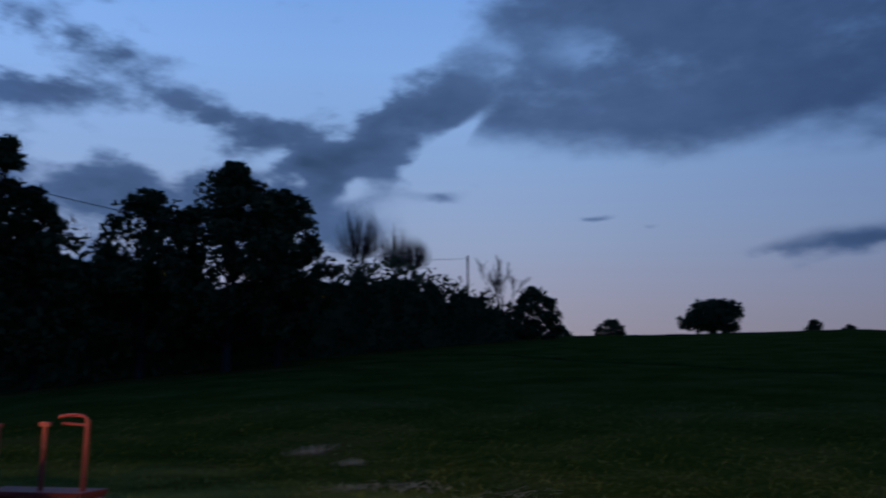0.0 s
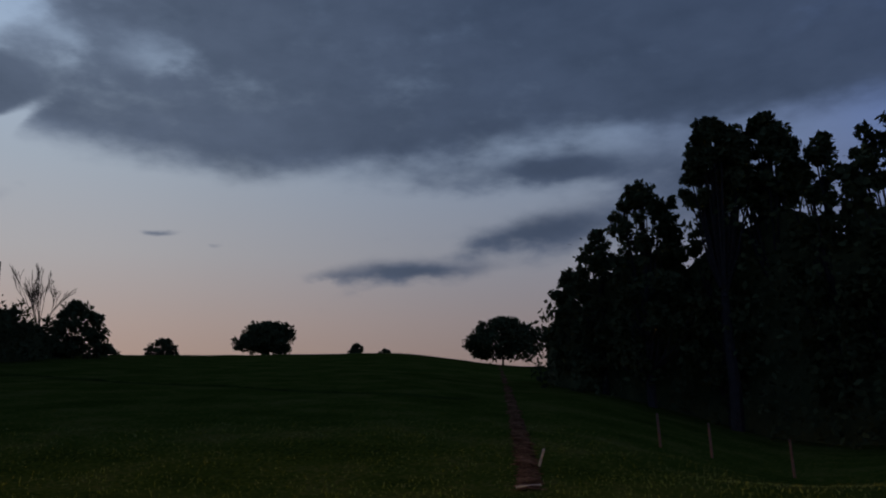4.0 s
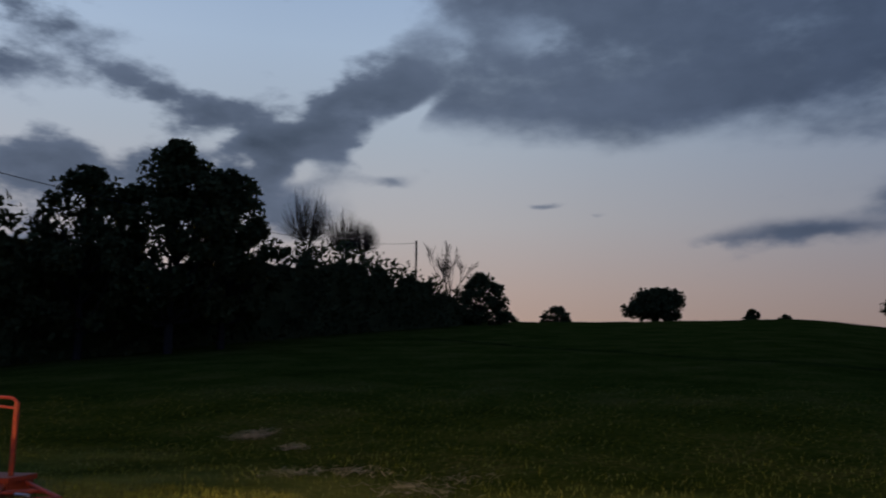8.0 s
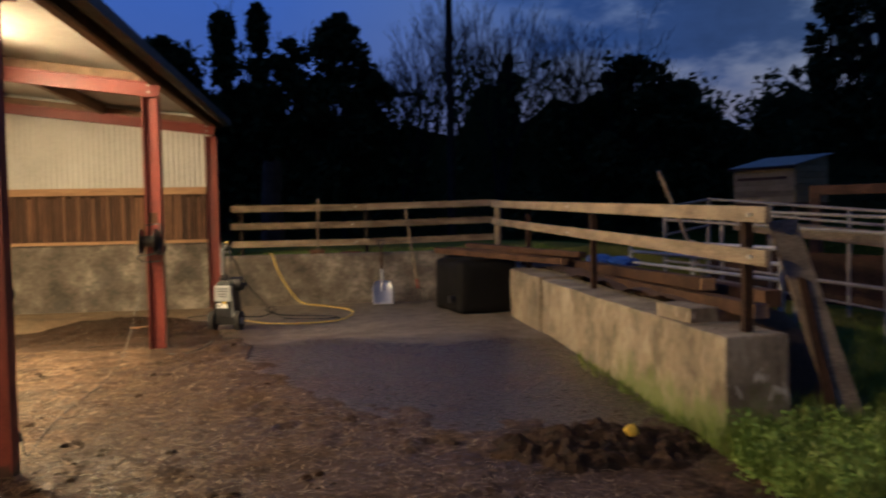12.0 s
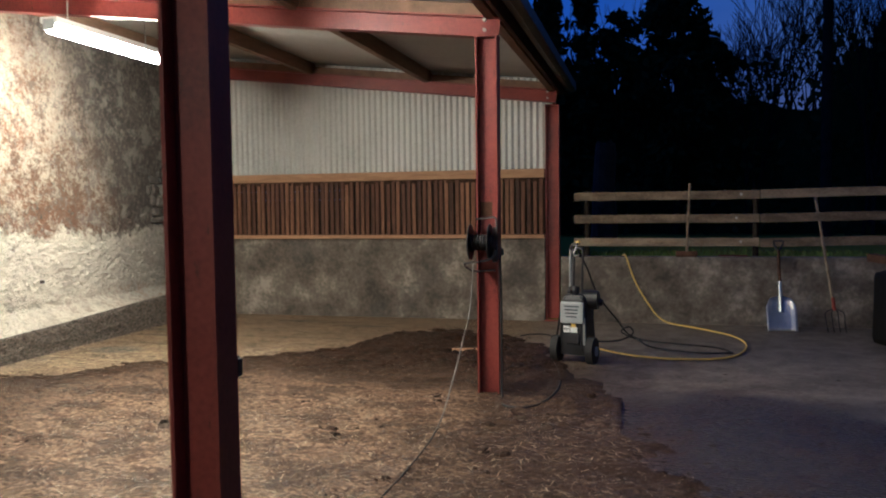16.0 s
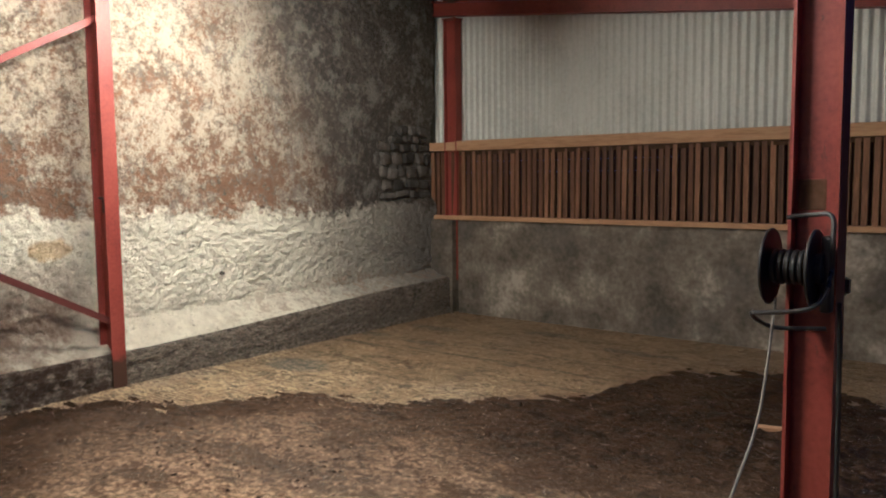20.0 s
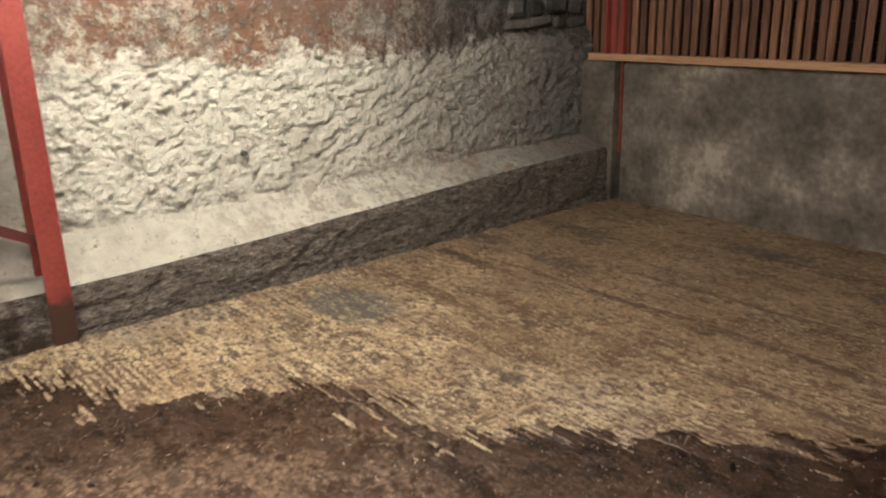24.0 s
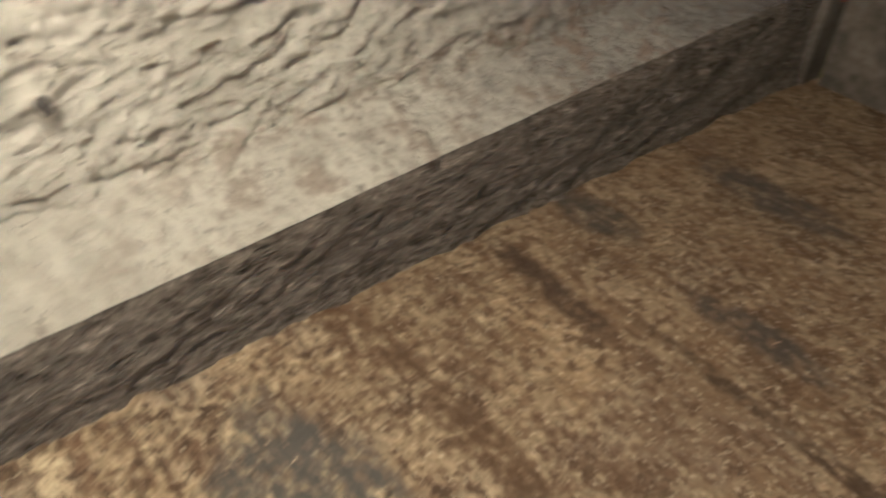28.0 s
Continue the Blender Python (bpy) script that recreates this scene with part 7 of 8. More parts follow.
def leaf_cloud(rnd, centres, per, spread, size):
    """Many small leaf sprays gathered round the given centres: (x, y, z, radius)."""
    c = np.array(centres)
    idx = np.repeat(np.arange(len(c)), per)
    g = rnd.normal(size=(len(idx), 3))
    g /= np.maximum(1e-6, np.linalg.norm(g, axis=1))[:, None]
    rad = c[idx, 3:4] * (rnd.random((len(idx), 1)) ** 0.45) * spread
    p = c[idx, :3] + g * rad * np.array([1, 1, 0.85])
    a = rnd.normal(size=(len(idx), 3))
    a /= np.linalg.norm(a, axis=1)[:, None]
    b = np.cross(a, rnd.normal(size=(len(idx), 3)))
    b /= np.maximum(1e-6, np.linalg.norm(b, axis=1))[:, None]
    s = size * (0.5 + rnd.random((len(idx), 1)))
    v = np.stack([p + a * s * 0.6, p + b * s * 0.32, p - a * s * 0.6, p - b * s * 0.32], 1).reshape(-1, 3)
    f = np.arange(len(v)).reshape(-1, 4)
    return v, f


def tree(name, az, d, elev, half, seed, label, leaves=4200, size=0.34, trunk=None, lift=0.30, kind="round"):
    """A broadleaf tree seen in the direction az at distance d, with its top at that elevation and a crown half so many degrees wide."""
    rnd = np.random.default_rng(seed)
    x, y = polar(az, d)
    gz = ground_z(x, y)
    h = d * math.tan(radians(elev)) + 1.45 - gz
    cr = 1.3 * d * math.tan(radians(half))
    t = thing(name, (x, y, gz), label, "tree")
    tr = trunk or max(0.16, h * 0.022)
    bm = bmesh.new()
    spine = [Vector((rnd.normal() * 0.02 * h * k / 6, rnd.normal() * 0.02 * h * k / 6, h * 0.82 * k / 6)) for k in range(7)]
    spine[0] = Vector((0, 0, -0.2))
    for k in range(6):
        rod(bm, spine[k], spine[k + 1], tr * (1 - k / 7), tr * (1 - (k + 1) / 7), 8)
    part("trunk", bm, M_BARK, t)
    base = h * lift
    n = int(60 + cr * 17)
    cent = []
    for k in range(n):
        u = rnd.random()
        zz = base + (h - base) * (0.04 + 0.93 * u)
        env = math.sin(math.pi * min(1, max(0.03, 0.12 + 0.86 * u)) ** 0.85) ** 0.6 if kind == "round" else (1.02 - u) ** 1.1
        ang = rnd.random() * 2 * math.pi
        rr = cr * env * (0.35 + 0.65 * rnd.random() ** 0.5)
        cl = cr * (0.11 + 0.15 * rnd.random()) * (1.0 if kind == "round" else 1.2)
        rr *= 1 + 0.5 * noise.noise(Vector((math.cos(ang) * 1.3, math.sin(ang) * 1.3, zz / h * 4 + seed)))
        rr = max(0, rr - cl * 0.6)
        zz = min(zz, h - cl * 0.75)
        cent.append((rr * math.cos(ang), rr * math.sin(ang), zz, cl))
    bm = bmesh.new()
    for k in range(0, n, 2):
        c = Vector(cent[k][:3])
        s = spine[min(6, max(1, int(6 * c.z / h * 0.75)))]
        mid = (s + c) / 2 + Vector((0, 0, -0.04 * h))
        rod(bm, s, mid, tr * 0.30, tr * 0.2, 5, False)
        rod(bm, mid, c, tr * 0.2, tr * 0.06, 5, False)
    part("bough_frame", bm, M_BARK, t)
    v, f = leaf_cloud(rnd, cent, max(20, int(2.4 * leaves) // n), 1.02, size * 0.8)
    crown = pydata("crown", v.tolist(), f.tolist(), M_LEAF, t, "dense dark leaf clumps")
    return t


def bare_tree(az, d, elev, half, seed, label, trunks=3):
    rnd = random.Random(seed)
    x, y = polar(az, d)
    gz = ground_z(x, y)
    h = d * math.tan(radians(elev)) + 1.45 - gz
    t = thing("bare_tree", (x, y, gz), label, "tree", "bare trees")
    spread = math.tan(radians(half)) * d / h
    rods = []

    def grow(p, q, r, depth, stem):
        rods.append((p, q, r, depth, stem))
        if depth >= 6:
            return
        dvec = q - p
        for k in range(2 if depth else 3):
            side = Vector((rnd.uniform(-1, 1), rnd.uniform(-1, 1), rnd.uniform(0.1, 0.8))).normalized()
            nd = (dvec.normalized() * 1.0 + side * (0.22 + spread)).normalized()
            grow(q if k == 0 else p.lerp(q, rnd.uniform(0.55, 0.95)), (q if k == 0 else p.lerp(q, 0.8)) + nd * dvec.length * rnd.uniform(0.62, 0.86), r * 0.62, depth + 1, stem)

    for k in range(trunks):
        a = Vector((rnd.uniform(-0.3, 0.3), rnd.uniform(-0.3, 0.3), -0.2))
        lean = Vector((rnd.uniform(-1, 1) * spread * 0.5, rnd.uniform(-1, 1) * spread * 0.5, 1)).normalized()
        grow(a, a + lean * h * 0.30, 0.011 * h, 0, k)
    k = h / max(q.z for p, q, r, dp, st in rods)
    for st in range(trunks):
        for nm, lo, hi in (("stem", 0, 1), ("bough", 2, 3), ("twig_spray", 4, 6)):
            bm = bmesh.new()
            for p, q, r, dp, s_ in rods:
                if s_ == st and lo <= dp <= hi:
                    rod(bm, (p.x, p.y, p.z * k), (q.x, q.y, q.z * k), max(r, 0.00034 * d), max(r * 0.7, 0.00024 * d), 5 if dp < 2 else 3, False)
            ob = part(nm, bm, M_BARK, t)
            if nm != "stem":
                tagged(ob, "fine bare branches", kind="stuff")
    return t


def hedge(name, pts, seed, label, depth=3.0, size=0.34, per_m=26):
    """A belt of scrub along a line: points of direction, distance and elevation of its top."""
    rnd = np.random.default_rng(seed)
    cent, core_v, core_f = [], [], []
    prev = None
    cum = 0
    for (a0, d0, e0), (a1, d1, e1) in zip(pts, pts[1:]):
        (x0, y0), (x1, y1) = polar(a0, d0), polar(a1, d1)
        L = math.hypot(x1 - x0, y1 - y0)
        steps = max(2, int(L / 1.1))
        for k in range(steps):
            t = k / steps
            az, d, e = a0 + (a1 - a0) * t, d0 + (d1 - d0) * t, e0 + (e1 - e0) * t
            x, y = polar(az, d)
            gz = ground_z(x, y)
            h = max(0.8, d * math.tan(radians(e)) + 1.45 - gz) * (0.86 + 0.2 * rnd.random())
            m = max(2, int(h / 1.0))
            for q in range(m):
                zz = h * (q + rnd.random()) / m
                rr = 0.75 + 0.5 * rnd.random()
                off = (rnd.random() - 0.5) * depth
                cent.append((x + (x - EYE0[0]) / d * off + rnd.normal() * 0.4, y + (y - EYE0[1]) / d * off + rnd.normal() * 0.4, gz + max(0.3, min(zz, h - rr * 0.7)), rr))
            core_v.append(((x + (x - EYE0[0]) / d * 0.6, y + (y - EYE0[1]) / d * 0.6), gz, h * (0.80 + 0.06 * rnd.normal())))
    v, f = leaf_cloud(rnd, cent, per_m, 1.1, size)
    v, f = v.tolist(), f.tolist()
    b = len(v)
    for (p, gz, hh) in core_v:
        for s in (0.0, 1.2):
            dx, dy = p[0] - EYE0[0], p[1] - EYE0[1]
            r = math.hypot(dx, dy)
            v.append((p[0] + dx / r * s, p[1] + dy / r * s, gz - 0.5))
            v.append((p[0] + dx / r * s, p[1] + dy / r * s, gz + hh))
    for k in range(len(core_v) - 1):
        i, j = b + 4 * k, b + 4 * k + 4
        f += [(i, j, j + 1, i + 1), (i + 1, j + 1, j + 3, i + 3), (i + 2, i + 3, j + 3, j + 2)]
    ob = pydata(name, v, f, M_LEAF)
    return tagged(ob, label, "hedge", kind="stuff")


hedge("wood_edge", [(-20, 38, 11), (-16, 38, 11.5), (-12, 38, 11.2), (-8.5, 40, 11.2), (-6.6, 40, 11.6), (-4.8, 40, 11.0), (-2.7, 40, 11.6), (2.3, 40, 11.8), (4.2, 40, 10.3), (5.6, 40, 9.2), (9, 40, 9.4), (12.5, 40, 10.0), (14.6, 40, 9.0), (17, 42, 9.2), (20, 42, 10.2), (23, 42, 10.4), (25.2, 42, 9.4), (27.2, 43, 8.2), (28.6, 43, 7.0), (29.6, 43, 8.4), (31, 43, 10.4), (36, 43, 8.6), (44, 45, 9.6), (46.5, 45, 9.2)], 3, "dark scrub and wood edge behind the yard")
hedge("field_hedge", [(40, 45, 10.6), (43, 45, 11.0), (46, 46, 10.6), (53, 48, 9.4), (61, 55, 9.7), (64, 60, 9.6), (67, 67, 9.3), (70, 75, 8.2), (72.5, 82, 7.3), (74.3, 90, 5.8), (75.6, 96, 4.9)], 5, "overgrown hedge along the pasture edge", per_m=22, size=0.4)
hedge("copse_edge", [(108.2, 58, 5.2), (108.8, 53, 7.4), (110.2, 50, 9.4), (111.5, 50, 11.2), (114.5, 48, 12.6), (118, 48, 12.4), (121, 46, 13.8), (126, 44, 15.4), (132, 40, 15.4), (140, 36, 16)], 7, "dark copse at the side of the pasture", depth=4.0)
BIG = "tall dark broadleaf tree in silhouette"
for i, (az, d, el, hf, n, kd) in enumerate(((36.0, 44, 17.7, 3.5, 7000, "round"), (40.2, 45, 16.2, 2.7, 4200, "round"), (42.6, 45, 12.4, 2.2, 2400, "round"), (33.4, 45, 12.5, 2.2, 2500, "round"), (54.6, 45, 15.9, 3.8, 6000, "round"), (49.0, 46, 13.7, 3.5, 4600, "round"), (58.0, 47, 14.2, 3.3, 4600, "round"),
                                           (-6.9, 40, 13.6, 2.4, 2600, "spire"), (1.0, 40, 13.5, 2.9, 6000, "round"), (-10.6, 40, 11.6, 3.6, 4600, "round"), (-4.6, 40, 14.2, 2.0, 2400, "spire"), (-2.4, 41, 12.3, 1.8, 2600, "round"), (20.8, 42, 10.1, 3.2, 4200, "round"), (24.6, 43, 8.4, 2.2, 2200, "round"), (12.6, 41, 10.8, 1.1, 1300, "round"),
                                           (115.3, 47, 15.2, 2.9, 3600, "round"), (112.2, 50, 12.2, 2.0, 2200, "round"), (117.6, 49, 14.2, 1.0, 1100, "round"), (120.6, 45, 18.9, 2.3, 4600, "high"), (124.0, 46, 18.6, 2.2, 3800, "high"), (127.6, 44, 17.2, 2.6, 3600, "round"), (120.4, 47, 14.2, 2.0, 2200, "round"), (131.4, 42, 19.0, 2.6, 3600, "round"), (110.2, 52, 9.6, 1.5, 1500, "round"))):
    tree("tree", az, d, el, hf, 100 + i, BIG, n, 0.36, lift={"round": 0.12, "spire": 0.1, "high": 0.7}[kd], kind="spire" if kd == "spire" else "round")
for i, (az, d, el, hf, n, sz, lb) in enumerate(((76.0, 95, 7.45, 1.75, 2000, 0.5, "round hedgerow tree on the skyline"), (77.8, 125, 4.7, 0.75, 500, 0.5, "small bush on the skyline"), (81.5, 128, 5.05, 0.95, 800, 0.5, "small spreading tree behind the skyline"),
                                               (88.4, 112, 6.2, 1.75, 3200, 0.5, "lone round tree on the skyline"), (94.5, 130, 4.6, 0.55, 400, 0.5, "small bush on the skyline"), (96.5, 130, 4.2, 0.4, 260, 0.5, "small bush on the skyline"), (104.9, 106, 6.2, 2.2, 3800, 0.5, "lone domed tree on the skyline"))):
    tree("skyline_tree", az, d, el, hf, 300 + i, lb, n, sz, lift=0.13 if az > 100 else 0.02)
for i, (az, d, el, hf) in enumerate(((7.2, 44, 14.2, 3), (10.2, 44, 14.6, 2.5), (13.6, 44, 14.4, 2.6), (15.5, 44, 12.5, 2), (23.5, 44, 10.2, 2), (74.1, 94, 9.7, 0.6), (-4.4, 42, 14.0, 1.0), (4.6, 44, 13.2, 1.6), (5.4, 40, 14.0, 2.2), (11.8, 39, 14.2, 2.4), (18.2, 42, 13.2, 2.4), (20.5, 42, 12.4, 2.0))):
    bare_tree(az, d, el, hf, 50 + i, "leafless tree with fine upright twigs", 3 if hf > 1 else 2)


def domed_bare_tree(az, d, elev, half, seed, stems):
    """A leafless tree whose fine twigs rise to a rounded outline."""
    rnd = random.Random(seed)
    x, y = polar(az, d)
    gz = ground_z(x, y)
    h = d * math.tan(radians(elev)) + 1.45 - gz
    w = d * math.tan(radians(half))
    ch = 2.15 * w
    zb = h - ch
    t = thing("bare_tree", (x, y, gz), "leafless tree with a rounded crown of fine twigs", "tree", "bare trees")
    heads = []
    for k in range(stems):
        a = 2 * math.pi * k / stems + rnd.uniform(-0.4, 0.4)
        top = Vector((0.34 * w * math.cos(a), 0.34 * w * math.sin(a), zb + rnd.uniform(0.5, 0.7) * ch))
        part("stem", tube(bmesh.new(), curve_pts([(0.1 * math.cos(a), 0.1 * math.sin(a), -0.2), (0.1 * top.x, 0.1 * top.y, zb * 0.7), (0.5 * top.x, 0.5 * top.y, zb + 0.25 * ch), tuple(top)], 4), 0.0006 * d, 6), M_BARK, t)
        heads.append(top)
    for top in heads:
        bm = bmesh.new()
        for q in range(330):
            r_, a = math.sqrt(rnd.random()), rnd.uniform(0, 6.283)
            end = Vector((w * r_ * math.cos(a), w * r_ * math.sin(a), zb + ch * (0.22 + 0.78 * math.sqrt(max(0, 1 - r_ * r_)) * rnd.uniform(0.4, 1.0))))
            if min(heads, key=lambda hd: (hd.xy - end.xy).length) is not top:
                continue
            u = rnd.uniform(0.0, 0.7)
            p0 = Vector((top.x * (0.3 + 0.7 * u), top.y * (0.3 + 0.7 * u), zb + (0.02 + 0.5 * u) * (end.z - zb)))
            p1 = p0.lerp(end, 0.45) + Vector(((end.x - p0.x) * 0.22, (end.y - p0.y) * 0.22, -0.03 * ch))
            rod(bm, p0, p1, 0.00022 * d, 0.00016 * d, 3, False)
            rod(bm, p1, end, 0.00016 * d, 0.00009 * d, 3, False)
        tagged(part("twig_spray", bm, M_BARK, t), "fine bare branches", kind="stuff")
    return t


for i, (az, d, el, hf, st) in enumerate(((63.6, 70, 13.7, 2.1, 4), (66.2, 73, 12.2, 1.7, 4), (67.6, 78, 11.5, 1.3, 3))):
    domed_bare_tree(az, d, el, hf, 90 + i, st)

# pale dead trunk before the wood edge
dead = thing("dead_trunk", (0.21, 23.0, ground_z(0.21, 23.0)), "pale broken tree trunk standing before the wood", "trunk")
v, f = [], []
for k in range(9):
    for i in range(12):
        a = 2 * math.pi * i / 12
        rr = (0.35 - 0.014 * k) * (1 + 0.22 * noise.noise(Vector((math.cos(a) * 1.5, math.sin(a) * 1.5, k * 0.35))))
        v.append((rr * math.cos(a) + 0.03 * math.sin(k * 1.1), rr * math.sin(a), 2.5 * k / 8 - 0.1 + (0.16 * noise.noise(Vector((a * 2.0, 3, 1))) if k == 8 else 0)))
f = [(j * 12 + i, j * 12 + (i + 1) % 12, (j + 1) * 12 + (i + 1) % 12, (j + 1) * 12 + i) for j in range(8) for i in range(12)] + [tuple(range(96, 108))]
pydata("trunk", v, f, M_OLDWOOD, dead)

# ---------------------------------------------------------------- the pasture's small things


def on_ground(az, el):
    """Where a line of sight from the standing point meets the land."""
    r = 5.0
    while r < 150:
        x, y = polar(az, r)
        if 1.45 + r * math.tan(radians(el)) < ground_z(x, y):
            return x, y, ground_z(x, y)
        r += 0.1
    return (*polar(az, 110), ground_z(*polar(az, 110)))


track = [on_ground(107.9 - 3.2 * (k / 30), -5.6 + 8.4 * (k / 30) ** 0.8) for k in range(31)]
v, f = [], []
rng = random.Random(21)
pts = curve_pts(track, 8)
for k, p in enumerate(pts):
    w = 0.15 + 0.17 * noise.noise(Vector((k * 0.63, 0, 0)))
    for s in range(7):
        u = s / 3 - 1
        yy = p.y + u * w * 1.6
        v.append((p.x, yy, ground_z(p.x, yy) + 0.03 * (1 - u * u) + 0.04 * noise.noise(Vector((p.x * 2.2, u * 2, 4))) + 0.012))
f = [(j * 7 + i, j * 7 + i + 1, (j + 1) * 7 + i + 1, (j + 1) * 7 + i) for j in range(len(pts) - 1) for i in range(6)]
tagged(pydata("earth_track", v, f, M_TRACK, smooth=True), "strip of bare turned earth running up the pasture", "track", kind="structure")
# shallow ditch line across the field, its shade put in as a dark strip
v, f = [], []
dl = [on_ground(72 + 31 * k / 160, 2.7 - 2.1 * k / 160 + 0.05 * math.sin(k * 0.11)) for k in range(161)]
for p in dl:
    for s in range(5):
        u = s / 2 - 1
        dx, dy = p[0] - EYE0[0], p[1] - EYE0[1]
        r = math.hypot(dx, dy)
        w = 0.3 * (0.75 + 0.9 * noise.noise(Vector((p[0] * 0.6, p[1] * 0.6, 5))))
        x, y = p[0] + dx / r * u * w, p[1] + dy / r * u * w
        v.append((x, y, ground_z(x, y) + 0.01 + 0.08 * max(0, 1 - u * u) * (1 + noise.noise(Vector((x, y, 0))))))
f = [(j * 5 + i, j * 5 + i + 1, (j + 1) * 5 + i + 1, (j + 1) * 5 + i) for j in range(160) for i in range(4)]
tagged(pydata("field_bank", v, f, M_DITCH_SHADE, smooth=True), "low dark strip painting ditch shade across the pasture", "bank", kind="structure")
for az, el, hh in ((124.1, -4.9, 1.15), (119.2, -3.6, 1.1), (116.0, -2.9, 1.05)):
    x, y, z = on_ground(az, el)
    po = thing("fence_post", (x, y, z), "weathered fence post before the dark copse", "post", "field posts")
    part("post", R((0, 0, -0.1), (0.03, 0.02, hh), 0.045, 0.04, 8), M_OLDWOOD, po)
x, y, z = on_ground(108.4, -4.0)
stub = thing("leaning_stake", (x, y, z), "pale stake leaning in the grass", "stake")
part("stake", R((0, 0.05, -0.05), (0.02, -0.1, 0.36), 0.03, 0.03, 8), M_RAIL, stub)
x, y, z = on_ground(107.8, -5.4)
pipe = thing("pale_pipe", (x, y, z), "short pale pipe end lying on the track", "pipe")
part("pipe", tube(bmesh.new(), curve_pts([(-0.1, 0.25, 0.04), (0, 0.05, 0.04), (0.05, -0.25, 0.04)], 6), 0.022), M_RAIL, pipe)

# straw patches, tufts and grass blades
sv, sf = [], []
for az, el, ra, rb, n in ((61.0, -4.0, 0.34, 0.2, 520), (63.7, -4.9, 0.22, 0.14, 160), (68.0, -6.5, 0.35, 0.3, 200), (64.0, -6.6, 0.3, 0.2, 120), (72.7, -7.8, 0.35, 0.3, 160), (76, -7.0, 0.4, 0.3, 80)):
    cx, cy, cz = on_ground(az, el)
    for k in range(n):
        x, y = cx + rng.gauss(0, ra), cy + rng.gauss(0, rb)
        straw_bit(x, y, ground_z(x, y) + rng.uniform(0.01, 0.05), rng.uniform(0.06, 0.2), rng.uniform(0.006, 0.014), rng.uniform(0, 6.28), rng.uniform(-0.3, 0.3))
tagged(pydata("field_straw", sv, sf, M_STRAW), "spilt pale straw lying in the grass", "straw", kind="stuff")
bv, bf = [], []


def blade(x, y, z, h, w, rng):
    b = len(bv)
    a = rng.uniform(0, 6.28)
    c, s = math.cos(a) * w, math.sin(a) * w
    lx, ly = rng.gauss(0, 0.35) * h, rng.gauss(0, 0.35) * h
    bv.extend(((x - c, y - s, z - 0.01), (x + c, y + s, z - 0.01), (x + lx * 0.4 + c * 0.7, y + ly * 0.4 + s * 0.7, z + h * 0.6), (x + lx * 0.4 - c * 0.7, y + ly * 0.4 - s * 0.7, z + h * 0.6), (x + lx, y + ly, z + h)))
    bf.append((b, b + 1, b + 2, b + 3))
    bf.append((b + 3, b + 2, b + 4))


for k in range(40000):
    r = 4.0 + 22 * rng.random() ** 1.5
    x, y = polar(rng.uniform(18, 135), r)
    if x < 4.75 and y > -9:
        continue
    if x < 6.2 and y > 4.4:
        continue
    if noise.noise(Vector((x * 0.7, y * 0.7, 1))) < rng.uniform(-0.6, 0.3):
        continue
    blade(x, y, ground_z(x, y), rng.uniform(0.03, 0.075), rng.uniform(0.003, 0.006), rng)
for k in range(14000):
    x, y = rng.uniform(4.7, 10.5), rng.uniform(1.2, 7.2)
    blade(x, y, ground_z(x, y), rng.uniform(0.03, 0.09), rng.uniform(0.003, 0.006), rng)
tagged(pydata("turf", bv, bf, M_TURF), "short dark pasture grass lit near the yard", "grass", kind="stuff")
bv, bf = [], []
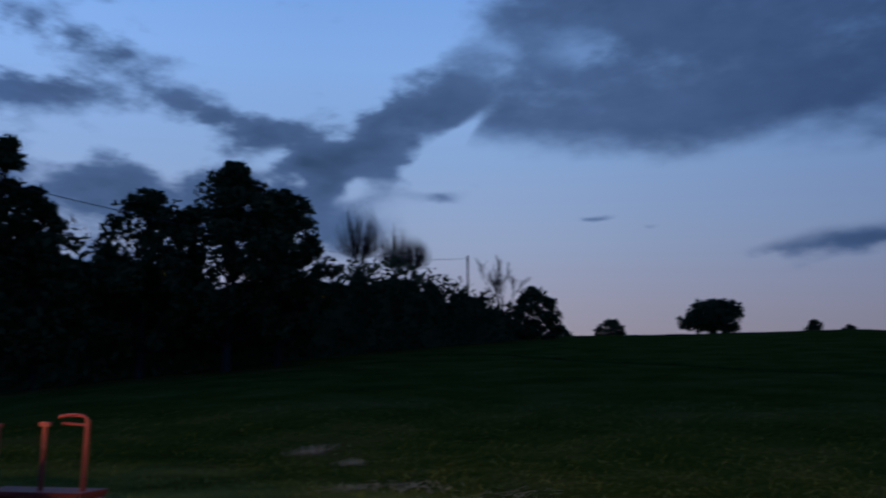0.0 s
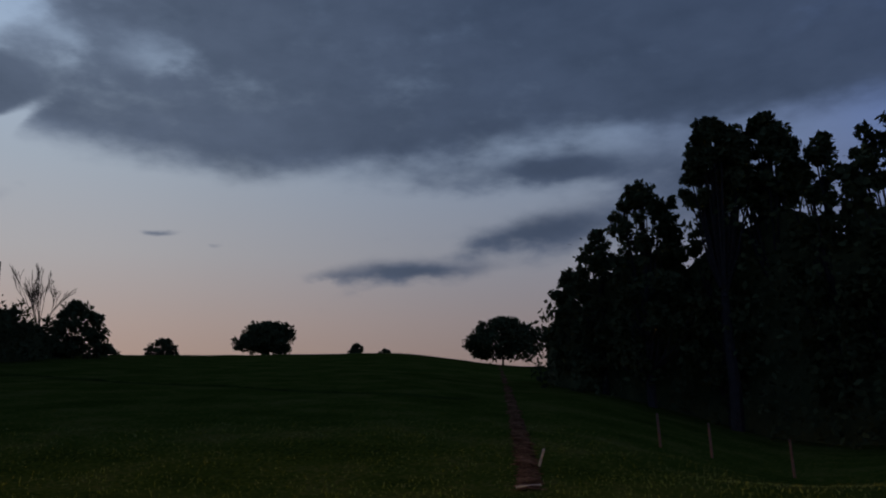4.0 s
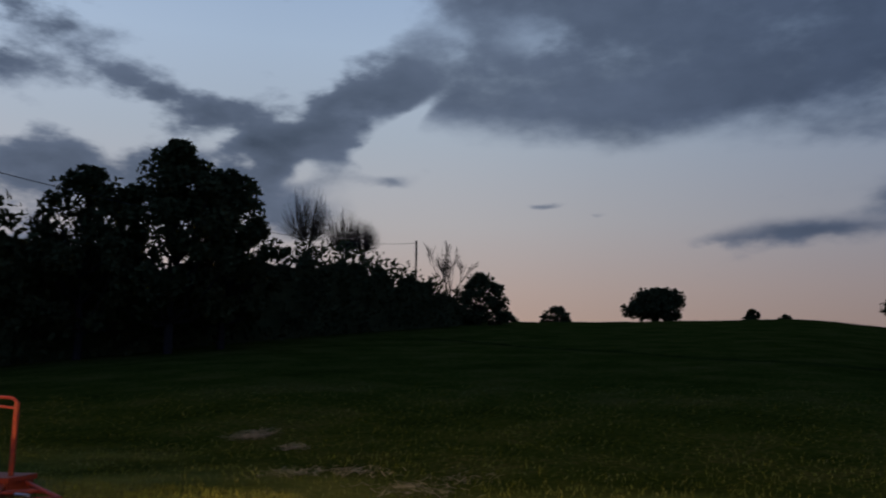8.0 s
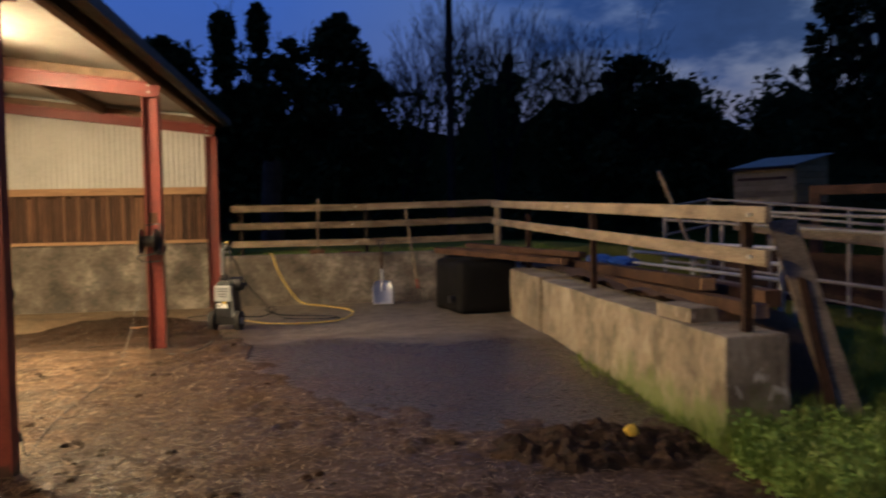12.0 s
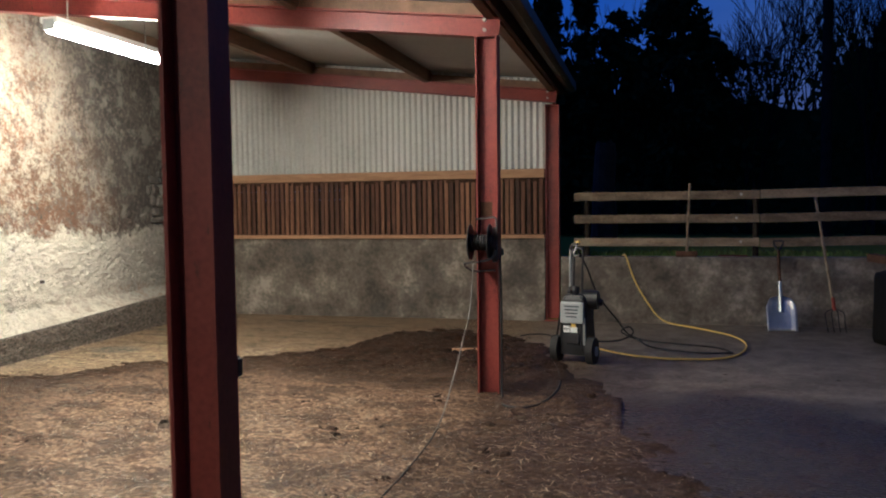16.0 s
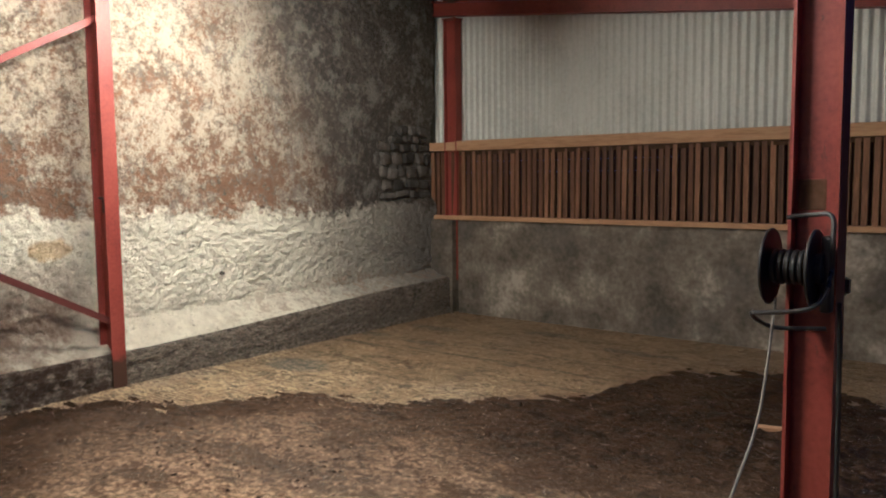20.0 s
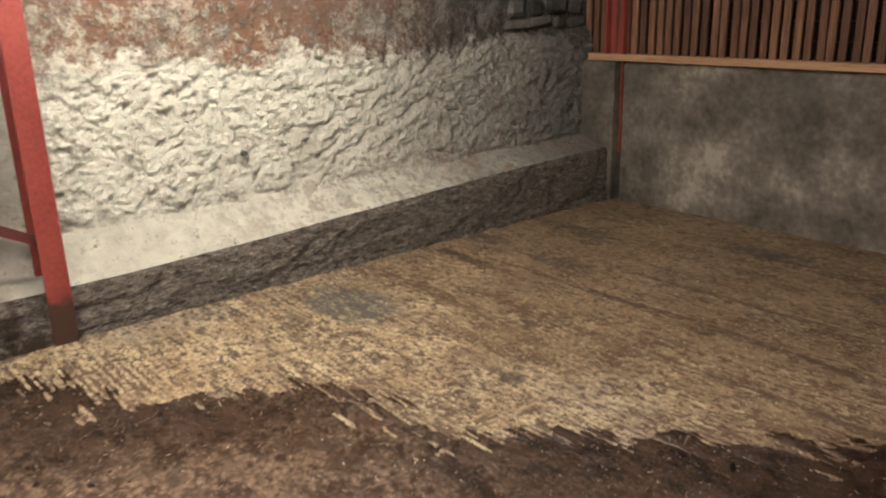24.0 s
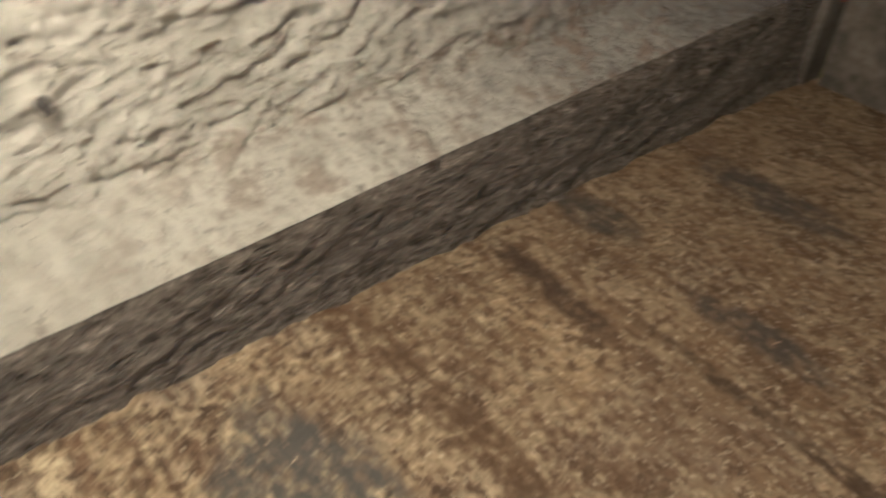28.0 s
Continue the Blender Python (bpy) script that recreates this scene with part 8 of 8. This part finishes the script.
for k in range(7000):
    x, y = 4.15 + abs(rng.gauss(0, 0.45)), rng.gauss(3.75, 0.45)
    if x > 4.18 and y > 4.16 and x < 4.68:
        continue
    blade(x, y, max(fall(y), ground_z(x, y)), rng.uniform(0.06, 0.26) * (1.2 - 0.7 * min(1, abs(x - 4.4))), rng.uniform(0.002, 0.0045), rng)
for k in range(20000):
    x, y = 4.75 + 3.2 * rng.random() ** 1.3, rng.uniform(1.8, 6.4)
    if x < 5.6 and y > 4.9:
        continue
    blade(x, y, ground_z(x, y), rng.uniform(0.05, 0.2), rng.uniform(0.002, 0.0045), rng)
for k in range(260):
    y = rng.uniform(4.2, 7.0)
    blade(4.19 - abs(rng.gauss(0, 0.05)), y, fall(y), rng.uniform(0.03, 0.11), rng.uniform(0.003, 0.006), rng)
for k in range(2500):
    x, y = rng.uniform(0.25, 5.5), rng.uniform(12.34, 13.2)
    blade(x, y, ground_z(x, y), rng.uniform(0.04, 0.13), rng.uniform(0.004, 0.008), rng)
tagged(pydata("grass", bv, bf, M_GRASSBLADE), "rough dark green grass with taller tufts", "grass", kind="stuff")

# nettles and docks at the wall end
rnd = np.random.default_rng(77)
for k in range(26):
    cx, cy = 4.12 + abs(rnd.normal()) * 0.42, 3.72 + rnd.normal() * 0.33
    if cx < 4.72 and cy > 4.05:
        cy = 4.0 - 0.3 * rnd.random()
    gz = max(fall(cy), ground_z(cx, cy)) if cx > 4.64 else fall(cy)
    hh = 0.14 + 0.22 * rnd.random()
    weed = thing("nettle", (cx, cy, gz), "bright green leafy weed by the wall end", "weed", "weeds")
    bm = bmesh.new()
    for q in range(3):
        rod(bm, (0.02 * q - 0.02, 0, -0.02), (0.05 * rnd.normal(), 0.05 * rnd.normal(), hh), 0.003, 0.002, 4, False)
    part("stem", bm, M_WEED, weed)
    v, f = leaf_cloud(rnd, [(0.05 * rnd.normal(), 0.05 * rnd.normal(), hh * u, 0.09) for u in (0.3, 0.5, 0.7, 0.9, 1.0)], 22, 1.0, 0.026)
    tagged(pydata("leaf_spray", v.tolist(), f.tolist(), M_WEED, weed), "toothed green leaves", kind="stuff")
